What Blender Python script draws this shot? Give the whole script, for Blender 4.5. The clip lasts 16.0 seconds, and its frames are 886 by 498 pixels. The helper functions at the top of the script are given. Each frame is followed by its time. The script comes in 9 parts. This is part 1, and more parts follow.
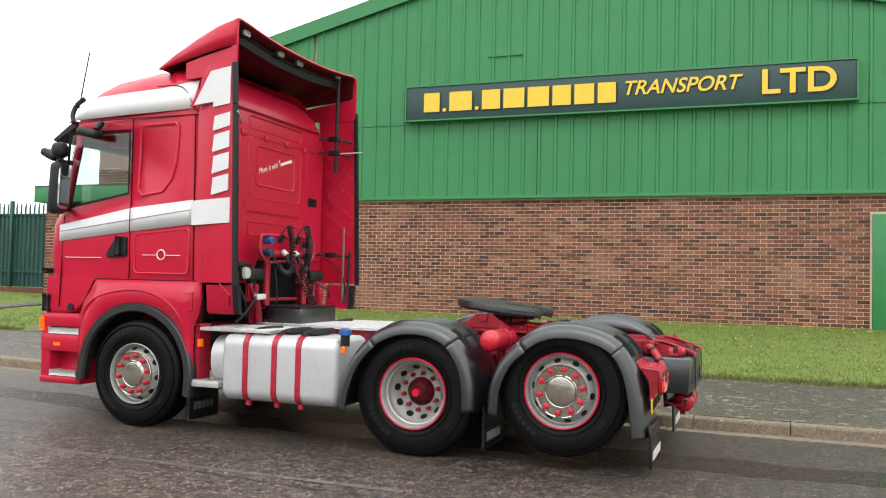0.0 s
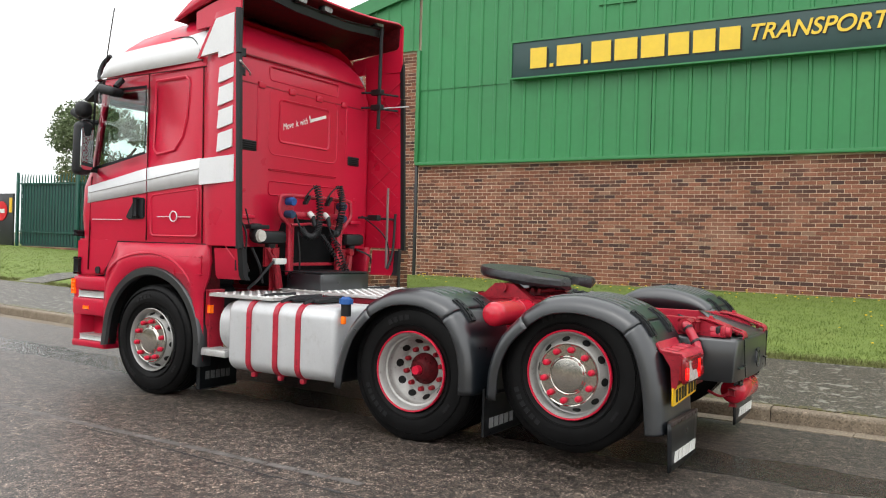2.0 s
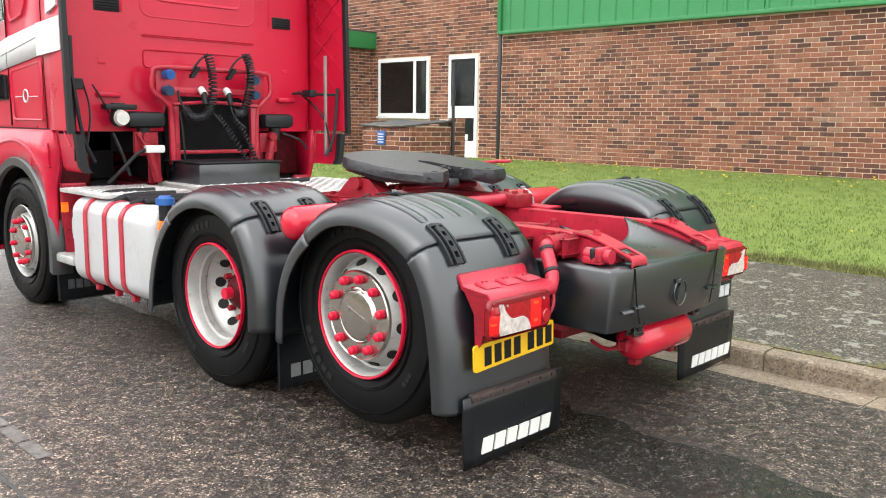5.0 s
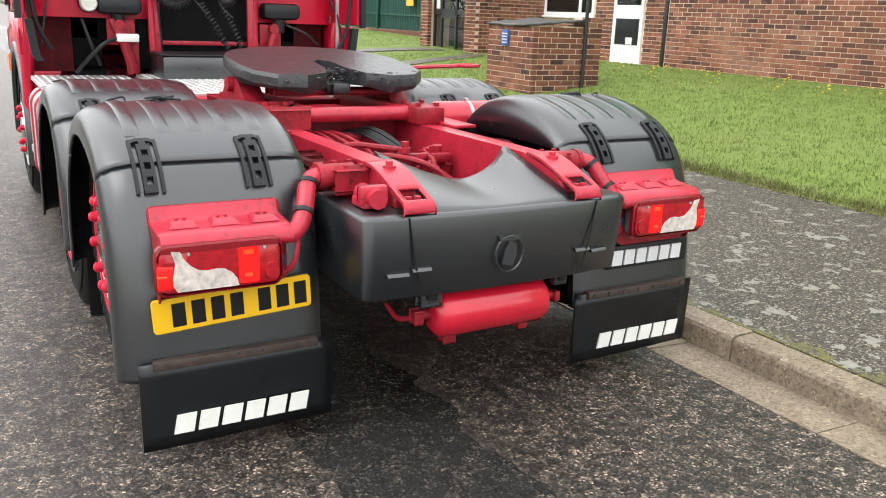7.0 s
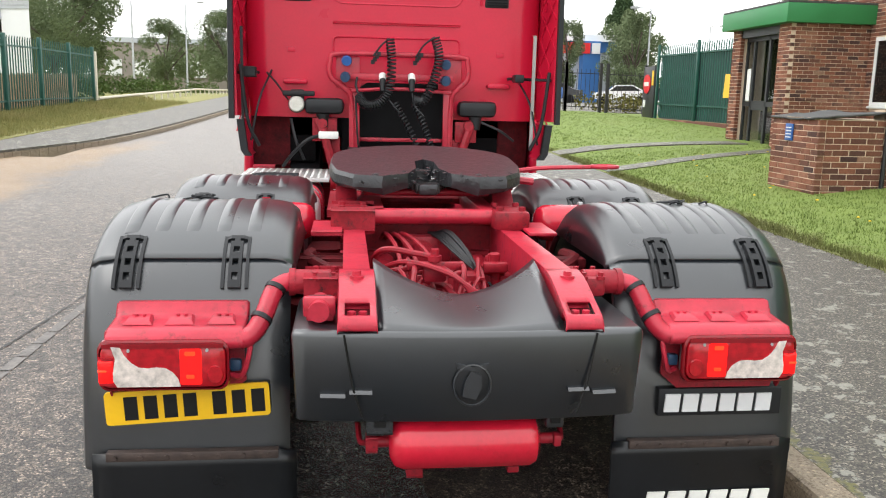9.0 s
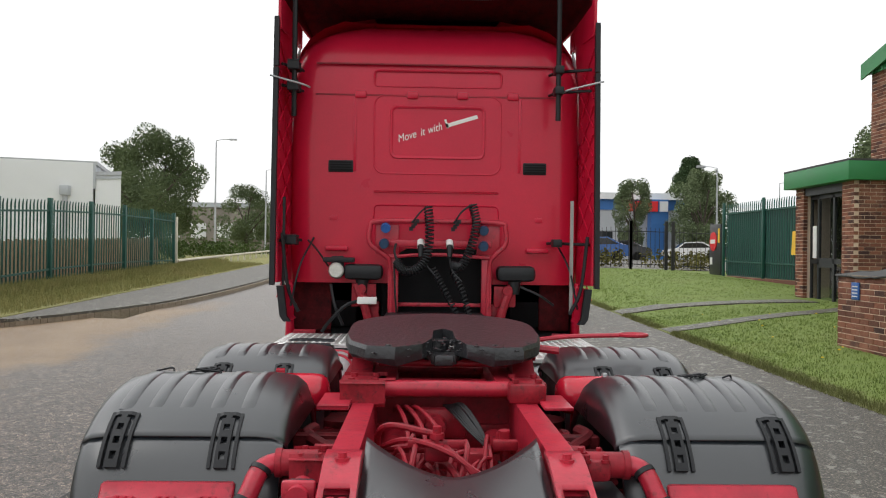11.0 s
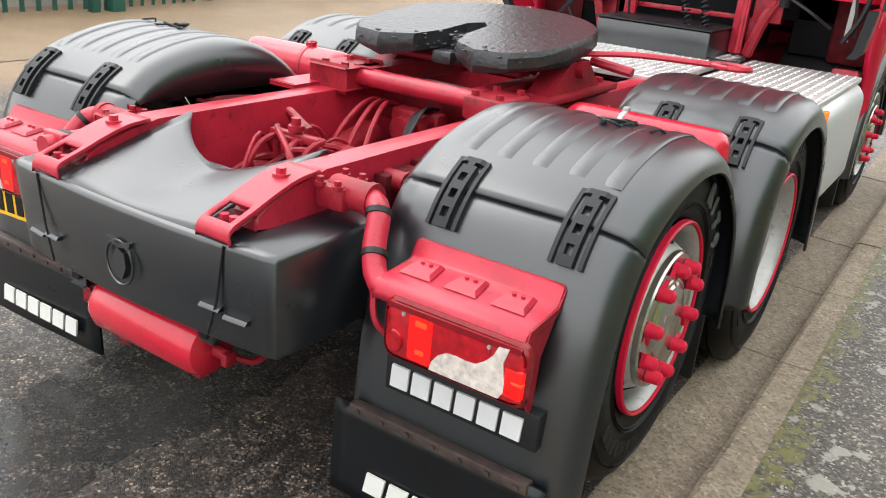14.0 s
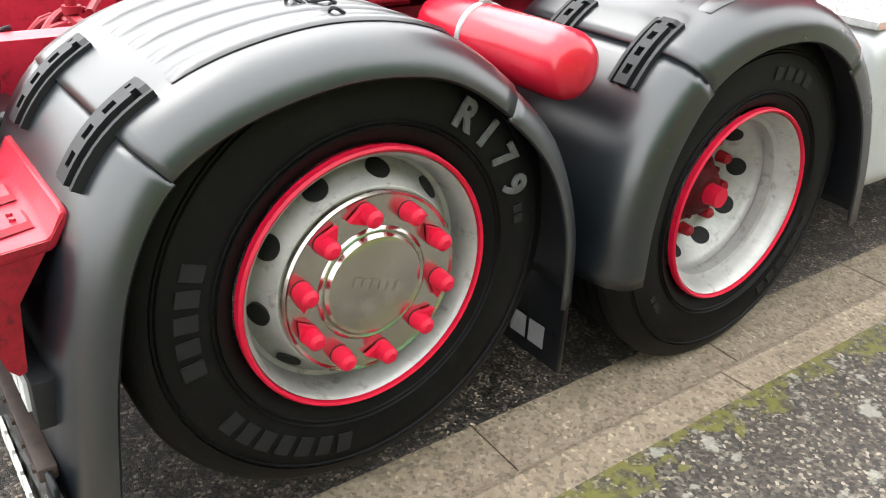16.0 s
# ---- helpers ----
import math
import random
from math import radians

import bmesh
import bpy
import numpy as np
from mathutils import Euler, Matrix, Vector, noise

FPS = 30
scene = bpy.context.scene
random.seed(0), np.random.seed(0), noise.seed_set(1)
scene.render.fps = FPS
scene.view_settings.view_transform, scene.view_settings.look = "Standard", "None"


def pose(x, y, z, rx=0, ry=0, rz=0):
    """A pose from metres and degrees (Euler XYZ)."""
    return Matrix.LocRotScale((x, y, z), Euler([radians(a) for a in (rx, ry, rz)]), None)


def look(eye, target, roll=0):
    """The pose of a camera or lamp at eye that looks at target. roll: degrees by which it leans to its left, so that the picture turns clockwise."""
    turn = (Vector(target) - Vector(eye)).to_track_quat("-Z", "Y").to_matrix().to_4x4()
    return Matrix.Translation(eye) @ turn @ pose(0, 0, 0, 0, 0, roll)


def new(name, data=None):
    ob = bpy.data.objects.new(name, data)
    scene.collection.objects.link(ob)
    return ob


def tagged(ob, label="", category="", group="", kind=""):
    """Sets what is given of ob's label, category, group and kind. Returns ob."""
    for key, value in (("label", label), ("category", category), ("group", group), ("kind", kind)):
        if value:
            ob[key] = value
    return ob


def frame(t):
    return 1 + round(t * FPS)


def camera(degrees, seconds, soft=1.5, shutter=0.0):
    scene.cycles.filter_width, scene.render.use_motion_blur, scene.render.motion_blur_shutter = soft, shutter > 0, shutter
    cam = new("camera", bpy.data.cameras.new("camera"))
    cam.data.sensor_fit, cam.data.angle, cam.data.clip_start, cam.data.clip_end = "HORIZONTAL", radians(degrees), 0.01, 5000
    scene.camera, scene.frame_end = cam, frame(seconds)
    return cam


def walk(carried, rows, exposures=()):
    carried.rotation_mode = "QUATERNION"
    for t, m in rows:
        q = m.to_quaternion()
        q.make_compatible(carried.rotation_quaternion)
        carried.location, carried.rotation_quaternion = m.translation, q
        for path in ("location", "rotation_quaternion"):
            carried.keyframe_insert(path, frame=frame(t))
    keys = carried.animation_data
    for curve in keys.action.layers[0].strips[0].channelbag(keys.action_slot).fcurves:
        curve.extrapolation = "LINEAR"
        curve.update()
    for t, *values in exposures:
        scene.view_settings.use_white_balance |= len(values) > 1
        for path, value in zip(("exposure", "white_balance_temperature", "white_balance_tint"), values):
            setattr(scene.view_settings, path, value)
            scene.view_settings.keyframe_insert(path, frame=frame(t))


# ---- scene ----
cam = camera(55.8, 16.0, 1.1)
PATH = [
    (0, (1.391, -7.54, 1.446), (0.682, -5.671, 1.52), 1.3),
    (0.5, (1.688, -7.244, 1.438), (0.907, -5.405, 1.519), 1.7),
    (1, (1.905, -6.95, 1.446), (1.035, -5.151, 1.527), 1.8),
    (1.5, (2.058, -6.616, 1.465), (1.067, -4.879, 1.527), 2.1),
    (2, (2.118, -6.242, 1.443), (1.067, -4.54, 1.431), 1.6),
    (2.5, (2.226, -5.875, 1.435), (1.1, -4.223, 1.382), 1.6),
    (3, (2.341, -5.475, 1.469), (1.071, -3.93, 1.495), 2.0),
    (3.5, (2.392, -5.001, 1.514), (1.045, -3.531, 1.668), 1.0),
    (4, (2.561, -4.525, 1.501), (1.174, -3.085, 1.546), 0.6),
    (4.5, (2.679, -4.038, 1.474), (1.301, -2.598, 1.317), 1.1),
    (5, (2.798, -3.555, 1.482), (1.424, -2.133, 1.179), 0.8),
    (5.2, (2.865, -3.37, 1.47), (1.468, -1.98, 1.13), 0.7),
    (7.3, (3.223, -1.334, 1.494), (1.515, -0.461, 0.925), 2.8),
    (7.5, (3.235, -1.164, 1.504), (1.498, -0.367, 0.914), 3.1),
    (8, (3.277, -0.756, 1.496), (1.466, -0.192, 0.861), 3.2),
    (8.5, (3.255, -0.511, 1.511), (1.372, -0.147, 0.942), 2.3),
    (9, (3.298, -0.379, 1.554), (1.344, -0.149, 1.195), 1.4),
    (9.5, (3.364, -0.307, 1.596), (1.372, -0.151, 1.498), 0.9),
    (9.7, (3.388, -0.299, 1.608), (1.393, -0.161, 1.607), 0.9),
    (11.8, (3.05, 0.305, 1.612), (1.053, 0.244, 1.51), 0.7),
    (12, (2.999, 0.462, 1.602), (1.012, 0.334, 1.411), 0.9),
    (12.5, (2.815, 0.811, 1.564), (0.891, 0.468, 1.136), 1.9),
    (13, (2.566, 1.119, 1.547), (0.764, 0.483, 0.956), 2.6),
    (13.5, (2.426, 1.512, 1.62), (0.779, 0.618, 0.922), 3.5),
    (14, (2.19, 1.819, 1.639), (0.617, 0.828, 0.899), 5.3),
    (14.5, (1.857, 2.067, 1.582), (0.392, 0.941, 0.818), 7.3),
    (15, (1.5, 2.3, 1.497), (0.209, 0.996, 0.701), 6.4),
    (15.5, (1.143, 2.408, 1.461), (-0.011, 1.019, 0.601), 4.3),
    (16, (0.79, 2.486, 1.472), (-0.295, 1.075, 0.559), 3.1),
]
walk(cam, [(t, look(eye, target, roll)) for t, eye, target, roll in PATH],
     [(0, -0.43), (2, -0.50), (2.5, -0.35), (3, -0.30), (3.5, -0.98), (4, -1.43), (4.5, -0.33), (5, 0.12), (7.5, 0.02), (8.5, 0.08), (9, -0.08), (9.5, -0.68), (12, -0.98), (12.5, -0.10), (13.5, 0.22), (14, 0.06), (14.5, -0.08), (15, 0.12), (15.5, 0.34), (16, 0.64)])

# ---- world and light ----
world = bpy.data.worlds.new("overcast_sky")
scene.world = world
world.use_nodes = True
wn, wl = world.node_tree.nodes, world.node_tree.links
sky = wn.new("ShaderNodeTexSky")
sky.sky_type = "NISHITA"
sky.sun_disc = False
sky.sun_elevation, sky.sun_rotation = radians(48), radians(200)
sky.air_density, sky.dust_density, sky.ozone_density = 1.0, 6.0, 1.0
sat = wn.new("ShaderNodeHueSaturation")
sat.inputs["Saturation"].default_value = 0.10
wl.new(sky.outputs[0], sat.inputs["Color"])
veil = wn.new("ShaderNodeMix")  # even white cloud over the whole sky
veil.data_type = "RGBA"
veil.inputs[0].default_value = 0.9
up = wn.new("ShaderNodeSeparateXYZ")
wl.new(wn.new("ShaderNodeTexCoord").outputs["Generated"], up.inputs[0])
cloud = wn.new("ShaderNodeValToRGB")  # a bright overcast, a little brighter overhead than at the horizon
cloud.color_ramp.elements[0].position, cloud.color_ramp.elements[0].color = 0.0, (0.81, 0.815, 0.82, 1)
cloud.color_ramp.elements[1].position, cloud.color_ramp.elements[1].color = 1.0, (1.04, 1.055, 1.07, 1)
wl.new(up.outputs[2], cloud.inputs[0])
gain = wn.new("ShaderNodeVectorMath")
gain.operation = "SCALE"
gain.inputs["Scale"].default_value = 6.6
wl.new(cloud.outputs[0], gain.inputs[0])
wl.new(gain.outputs[0], veil.inputs[7])
wl.new(sat.outputs[0], veil.inputs[6])
wl.new(veil.outputs[2], wn["Background"].inputs["Color"])
wn["Background"].inputs["Strength"].default_value = 0.42
sun = new("sun", bpy.data.lights.new("sun", "SUN"))
sun.data.energy, sun.data.angle, sun.data.color = 0.8, radians(30), (1.0, 0.97, 0.93)
sun.matrix_world = look((6, -16, 22), (0, 0, 0))


# ---- materials ----
def ramp(nt, fac, stops):
    r = nt.nodes.new("ShaderNodeValToRGB")
    while len(r.color_ramp.elements) < len(stops):
        r.color_ramp.elements.new(0.5)
    for e, (p, c) in zip(r.color_ramp.elements, stops):
        e.position, e.color = p, (*c, 1)
    nt.links.new(fac, r.inputs[0])
    return r.outputs[0]


def noise_tex(nt, vec, scale, detail=4, rough=0.55):
    n = nt.nodes.new("ShaderNodeTexNoise")
    n.inputs["Scale"].default_value, n.inputs["Detail"].default_value, n.inputs["Roughness"].default_value = scale, detail, rough
    nt.links.new(vec, n.inputs["Vector"])
    return n.outputs["Fac"]


def mixc(nt, fac, a, b, mode="MIX"):
    m = nt.nodes.new("ShaderNodeMix")
    m.data_type, m.blend_type = "RGBA", mode
    for sock, v in ((m.inputs[0], fac), (m.inputs[6], a), (m.inputs[7], b)):
        if hasattr(v, "is_output"):
            nt.links.new(v, sock)
        elif isinstance(v, (int, float)):
            sock.default_value = v
        else:
            sock.default_value = (*v, 1)
    return m.outputs[2]


def fresh(name):
    m = bpy.data.materials.new(name)
    m.use_nodes = True
    nt = m.node_tree
    b = nt.nodes["Principled BSDF"]
    pos = nt.nodes.new("ShaderNodeNewGeometry").outputs["Position"]
    return m, nt, b, pos


def bump(nt, b, height, strength, dist):
    n = nt.nodes.new("ShaderNodeBump")
    n.inputs["Strength"].default_value, n.inputs["Distance"].default_value = strength, dist
    nt.links.new(height, n.inputs["Height"])
    nt.links.new(n.outputs[0], b.inputs["Normal"])


def plain(name, col, rough=0.5, metal=0.0, vary=0.25, scale=6.0, dirt=None, bumpy=0.0, fine=60.0, coat=0.0, island=0.0, spec=0.5, film=0.08):
    """A painted, plastic or metal surface: broad tone changes, fine grain, optional grime patches and relief."""
    m, nt, b, pos = fresh(name)
    broad = noise_tex(nt, pos, scale)
    grain = noise_tex(nt, pos, fine, 3)
    lo, hi = [max(0, c * (1 - vary)) for c in col], [min(1, c * (1 + vary)) for c in col]
    c = ramp(nt, broad, [(0.3, lo), (0.7, hi)])
    c = mixc(nt, 0.25, c, ramp(nt, grain, [(0.35, lo), (0.65, hi)]))
    if island:
        rnd = nt.nodes.new("ShaderNodeNewGeometry").outputs["Random Per Island"]
        c = mixc(nt, island, c, ramp(nt, rnd, [(0.0, [v * 0.5 for v in col]), (1.0, [min(1, v * 1.5) for v in col])]))
    if dirt:
        d = noise_tex(nt, pos, scale * 2.3, 6, 0.7)
        c = mixc(nt, ramp(nt, d, [(0.56, (0, 0, 0)), (0.72, (dirt[1],) * 3)]), c, dirt[0])
    nt.links.new(c, b.inputs["Base Color"])
    r = nt.nodes.new("ShaderNodeMapRange")
    r.inputs["To Min"].default_value, r.inputs["To Max"].default_value = max(0.02, rough * 0.75), min(1, rough * 1.25)
    nt.links.new(broad, r.inputs["Value"])
    nt.links.new(r.outputs[0], b.inputs["Roughness"])
    b.inputs["Metallic"].default_value = metal
    b.inputs["Specular IOR Level"].default_value = spec
    b.inputs["Coat Weight"].default_value = coat
    b.inputs["Coat Roughness"].default_value = film
    if bumpy:
        bump(nt, b, grain, bumpy, 0.004)
    return m


M = {}
M["red"] = plain("red_cab_paint", (0.52, 0.010, 0.040), 0.30, vary=0.10, scale=2.0, dirt=((0.48, 0.014, 0.04), 0.25), coat=0.15, spec=0.30)
M["chassis_red"] = plain("red_chassis_paint", (0.42, 0.019, 0.040), 0.33, vary=0.22, scale=9, dirt=((0.06, 0.012, 0.012), 0.8), bumpy=0.15, spec=0.46)
M["tank_red"] = plain("glossy_red_tank_paint", (0.52, 0.010, 0.030), 0.24, vary=0.12, scale=6, dirt=((0.20, 0.012, 0.02), 0.35), coat=0.35, spec=0.45)
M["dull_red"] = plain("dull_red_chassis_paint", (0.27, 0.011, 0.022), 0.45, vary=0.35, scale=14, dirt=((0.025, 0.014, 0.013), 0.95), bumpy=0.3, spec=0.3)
M["cap_red"] = plain("red_plastic", (0.58, 0.006, 0.036), 0.45, vary=0.1, scale=30, spec=0.35)
M["cap_dull"] = plain("dirty_red_plastic", (0.30, 0.008, 0.018), 0.5, vary=0.35, scale=40, dirt=((0.05, 0.012, 0.012), 0.6), spec=0.3)
# Grimy red with shade mixed in, for chassis depths and the deflector's underside.
M["grime_red"] = plain("grimy_shaded_red_steel", (0.085, 0.006, 0.009), 0.6, vary=0.5, scale=16, dirt=((0.012, 0.010, 0.010), 0.95), bumpy=0.4, spec=0.15)
M["silver"] = plain("silver_decal", (0.68, 0.69, 0.70), 0.42, 0.05, vary=0.05, scale=3, dirt=((0.45, 0.44, 0.43), 0.25))
M["tank"] = plain("silver_painted_tank", (0.56, 0.57, 0.58), 0.40, 0.30, vary=0.07, scale=3, dirt=((0.36, 0.35, 0.33), 0.4))
M["rim"] = plain("silver_rim_paint", (0.40, 0.395, 0.38), 0.38, 0.35, vary=0.16, scale=9, dirt=((0.13, 0.105, 0.08), 0.75))
M["chrome"] = plain("brushed_stainless", (0.52, 0.50, 0.46), 0.22, 1.0, vary=0.08, scale=8, dirt=((0.3, 0.26, 0.2), 0.4))
M["tread"] = plain("aluminium_chequer", (0.62, 0.62, 0.61), 0.45, 0.6, vary=0.15, scale=9, dirt=((0.25, 0.24, 0.22), 0.5))
M["grey_plastic"] = plain("grey_black_plastic", (0.0062, 0.0088, 0.0122), 0.30, vary=0.2, scale=5, dirt=((0.016, 0.018, 0.020), 0.35), bumpy=0.05, spec=1.0, fine=220, coat=0.30, film=0.38)
M["black_plastic"] = plain("black_plastic", (0.013, 0.014, 0.016), 0.45, vary=0.2, scale=8, spec=0.3)
M["rubber"] = plain("tyre_rubber", (0.0042, 0.0042, 0.0045), 0.50, vary=0.3, scale=7, dirt=((0.014, 0.013, 0.012), 0.4), bumpy=0.2, fine=120, spec=0.16)
M["tyre_mark"] = plain("grey_tyre_lettering", (0.085, 0.087, 0.090), 0.6, vary=0.35, scale=30)
M["tyre_faint"] = plain("faint_tyre_lettering", (0.014, 0.014, 0.015), 0.55, spec=0.2)
M["flap_rubber"] = plain("mudflap_rubber", (0.0045, 0.0055, 0.007), 0.30, vary=0.3, scale=6, dirt=((0.014, 0.014, 0.014), 0.3), spec=0.4)
M["grease"] = plain("greasy_black_steel", (0.022, 0.023, 0.026), 0.34, 0.0, vary=0.5, scale=26, dirt=((0.045, 0.036, 0.036), 0.4), bumpy=0.9, fine=45)
M["white_mark"] = plain("white_lettering", (0.74, 0.74, 0.70), 0.5, vary=0.06, scale=20)
M["plate_yellow"] = plain("yellow_plate", (0.80, 0.47, 0.01), 0.35, vary=0.05, scale=9)
M["plate_black"] = plain("black_plate_print", (0.010, 0.010, 0.010), 0.5, spec=0.2)
M["rust"] = plain("rusty_strip", (0.045, 0.030, 0.025), 0.6, vary=0.5, scale=25)
M["blue_plastic"] = plain("blue_plastic", (0.02, 0.10, 0.34), 0.4, vary=0.1)
M["dark_blue"] = plain("dark_blue_plastic", (0.015, 0.05, 0.11), 0.45)
M["white_plastic"] = plain("white_plastic", (0.7, 0.7, 0.68), 0.45, vary=0.08)
M["aluminium"] = plain("grey_aluminium_strip", (0.30, 0.29, 0.28), 0.4, 0.6, vary=0.2)
M["interior"] = plain("dark_cab_trim", (0.012, 0.012, 0.013), 0.8, spec=0.05)
M["upholstery"] = plain("grey_cloth", (0.09, 0.09, 0.10), 0.9, bumpy=0.3)
M["green"] = plain("green_cladding_paint", (0.028, 0.205, 0.066), 0.50, vary=0.10, scale=0.7, dirt=((0.022, 0.13, 0.045), 0.30), fine=9)
M["green_trim"] = plain("green_trim_paint", (0.028, 0.195, 0.062), 0.45, vary=0.1, scale=1.2)
M["sign_green"] = plain("dark_green_sign_paint", (0.012, 0.048, 0.045), 0.45, vary=0.1, scale=2)
M["sign_yellow"] = plain("yellow_letter_paint", (0.76, 0.52, 0.04), 0.5, vary=0.06, scale=8)
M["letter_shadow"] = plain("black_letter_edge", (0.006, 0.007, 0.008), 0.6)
M["mortar"] = plain("lime_mortar", (0.62, 0.49, 0.37), 0.9, vary=0.2, scale=2, bumpy=0.4)
M["white_frame"] = plain("white_upvc", (0.74, 0.75, 0.75), 0.4, vary=0.05)
M["dark_frame"] = plain("dark_door_frame", (0.02, 0.022, 0.024), 0.4)
M["felt"] = plain("bitumen_felt", (0.06, 0.06, 0.06), 0.85, vary=0.3, scale=3, dirt=((0.16, 0.15, 0.13), 0.4))
M["fence_green"] = plain("dark_green_powder_coat", (0.010, 0.075, 0.055), 0.5, vary=0.25, scale=2)
M["black_iron"] = plain("black_iron_paint", (0.012, 0.012, 0.013), 0.5)
M["timber"] = plain("weathered_timber", (0.30, 0.215, 0.135), 0.85, vary=0.35, scale=4, bumpy=0.5, island=0.3)
M["grey_board"] = plain("weathered_grey_board", (0.36, 0.33, 0.30), 0.85, vary=0.2, scale=5, bumpy=0.4)
M["road_paint"] = plain("worn_white_road_paint", (0.125, 0.115, 0.105), 0.6, vary=0.6, scale=11, dirt=((0.06, 0.053, 0.047), 0.95), bumpy=0.6)
M["pole_wood"] = plain("tarred_pole_timber", (0.10, 0.082, 0.068), 0.85, vary=0.35, scale=3, bumpy=0.5)
M["concrete"] = plain("weathered_concrete", (0.225, 0.18, 0.13), 0.85, vary=0.30, scale=4, dirt=((0.10, 0.085, 0.06), 0.7), bumpy=0.5, fine=90)
M["galv"] = plain("galvanised_steel", (0.42, 0.43, 0.44), 0.5, 0.6, vary=0.15)
M["render_white"] = plain("white_render", (0.70, 0.71, 0.71), 0.7, vary=0.05, scale=0.3)
M["render_grey"] = plain("grey_cladding", (0.42, 0.44, 0.46), 0.6, vary=0.06, scale=0.3)
M["far_blue"] = plain("blue_cladding", (0.03, 0.13, 0.36), 0.5, vary=0.1, scale=0.5)
M["far_brick"] = plain("far_grey_brown_wall", (0.25, 0.22, 0.19), 0.8, vary=0.2, scale=0.6)
M["bark"] = plain("bark", (0.07, 0.055, 0.042), 0.9, vary=0.3, scale=5, bumpy=0.6)
M["car_blue"] = plain("blue_car_paint", (0.03, 0.10, 0.30), 0.25, coat=0.8, vary=0.05)
M["car_white"] = plain("white_car_paint", (0.75, 0.75, 0.75), 0.25, coat=0.8, vary=0.03)
M["car_dark"] = plain("dark_car_paint", (0.03, 0.035, 0.045), 0.25, coat=0.8, vary=0.05)
M["car_glass"] = plain("tinted_car_glass", (0.015, 0.018, 0.02), 0.08)
M["sign_red"] = plain("red_sign_face", (0.62, 0.015, 0.02), 0.4, vary=0.05)
M["sign_hazard"] = plain("yellow_warning_sign", (0.75, 0.45, 0.03), 0.45, vary=0.05)
M["curtain"] = plain("net_curtain", (0.50, 0.52, 0.52), 0.9, vary=0.12, scale=3)
M["lens_white"] = plain("clear_lamp_lens", (0.55, 0.54, 0.50), 0.15, vary=0.15, scale=30, coat=1.0)
M["lens_grey"] = plain("dull_lamp_glass", (0.20, 0.20, 0.19), 0.12, vary=0.5, scale=40, coat=0.6)
M["dusty_grey"] = plain("dusty_grey_lamp_housing", (0.21, 0.205, 0.20), 0.7, vary=0.3, scale=20, dirt=((0.10, 0.09, 0.08), 0.5))
M["lens_red"] = plain("red_lamp_lens", (0.36, 0.004, 0.011), 0.16, vary=0.35, scale=40, coat=0.35, spec=0.4)
M["lens_dark"] = plain("dark_red_lens", (0.20, 0.005, 0.010), 0.2, vary=0.2, scale=40, coat=0.2, spec=0.35)
M["foil"] = plain("worn_reflector", (0.56, 0.50, 0.46), 0.3, vary=0.4, scale=40)


def lit(name, col, strength):
    m, nt, b, pos = fresh(name)
    b.inputs["Base Color"].default_value = (*col, 1)
    b.inputs["Roughness"].default_value = 0.2
    b.inputs["Emission Color"].default_value = (*col, 1)
    b.inputs["Emission Strength"].default_value = strength
    return m


M["lit_red"] = lit("lit_red_lens", (0.82, 0.006, 0.006), 0.85)
M["lit_hot"] = lit("lit_bulb_glow", (1.0, 0.045, 0.010), 1.1)
M["amber"] = lit("amber_marker_lens", (0.95, 0.17, 0.008), 0.4)


def glass_mat(name, tint, rough=0.0):
    m, nt, b, pos = fresh(name)
    b.inputs["Base Color"].default_value = (*tint, 1)
    b.inputs["Transmission Weight"].default_value = 1.0
    b.inputs["Roughness"].default_value = rough
    b.inputs["IOR"].default_value = 1.45
    return m


M["glass"] = glass_mat("clear_cab_glass", (0.80, 0.90, 0.87))
M["pane"] = glass_mat("window_pane_glass", (0.75, 0.80, 0.80))


def mirror_mat():
    m, nt, b, pos = fresh("mirror_glass")
    b.inputs["Base Color"].default_value = (0.8, 0.82, 0.82, 1)
    b.inputs["Metallic"].default_value, b.inputs["Roughness"].default_value = 1.0, 0.02
    return m


M["mirror"] = mirror_mat()


def brick_mat(name, own):
    """Multi-stock brick: each brick has its own tone, from orange red to burnt brown, with mottling."""
    m, nt, b, pos = fresh(name)
    if own:
        rnd = nt.nodes.new("ShaderNodeObjectInfo").outputs["Random"]
    else:
        rnd = nt.nodes.new("ShaderNodeNewGeometry").outputs["Random Per Island"]
    c = ramp(nt, rnd, [(0.0, (0.075, 0.042, 0.038)), (0.16, (0.125, 0.060, 0.045)), (0.42, (0.19, 0.080, 0.054)),
                       (0.72, (0.255, 0.104, 0.064)), (0.94, (0.32, 0.135, 0.085)), (1.0, (0.30, 0.18, 0.125))])
    mott = noise_tex(nt, pos, 38, 5, 0.65)
    c = mixc(nt, 0.55, c, ramp(nt, mott, [(0.3, (0.34, 0.31, 0.31)), (0.7, (1.0, 1.0, 1.0))]), "MULTIPLY")
    big = noise_tex(nt, pos, 0.8, 6, 0.7)
    c = mixc(nt, ramp(nt, big, [(0.54, (0, 0, 0)), (0.64, (0.55,) * 3)]), c, (0.34, 0.17, 0.115))
    nt.links.new(c, b.inputs["Base Color"])
    b.inputs["Roughness"].default_value = 0.88
    b.inputs["Specular IOR Level"].default_value = 0.25
    bump(nt, b, mott, 0.4, 0.006)
    return m


M["brick"] = brick_mat("stock_brick", False)
M["brick_own"] = brick_mat("stock_brick_single", True)


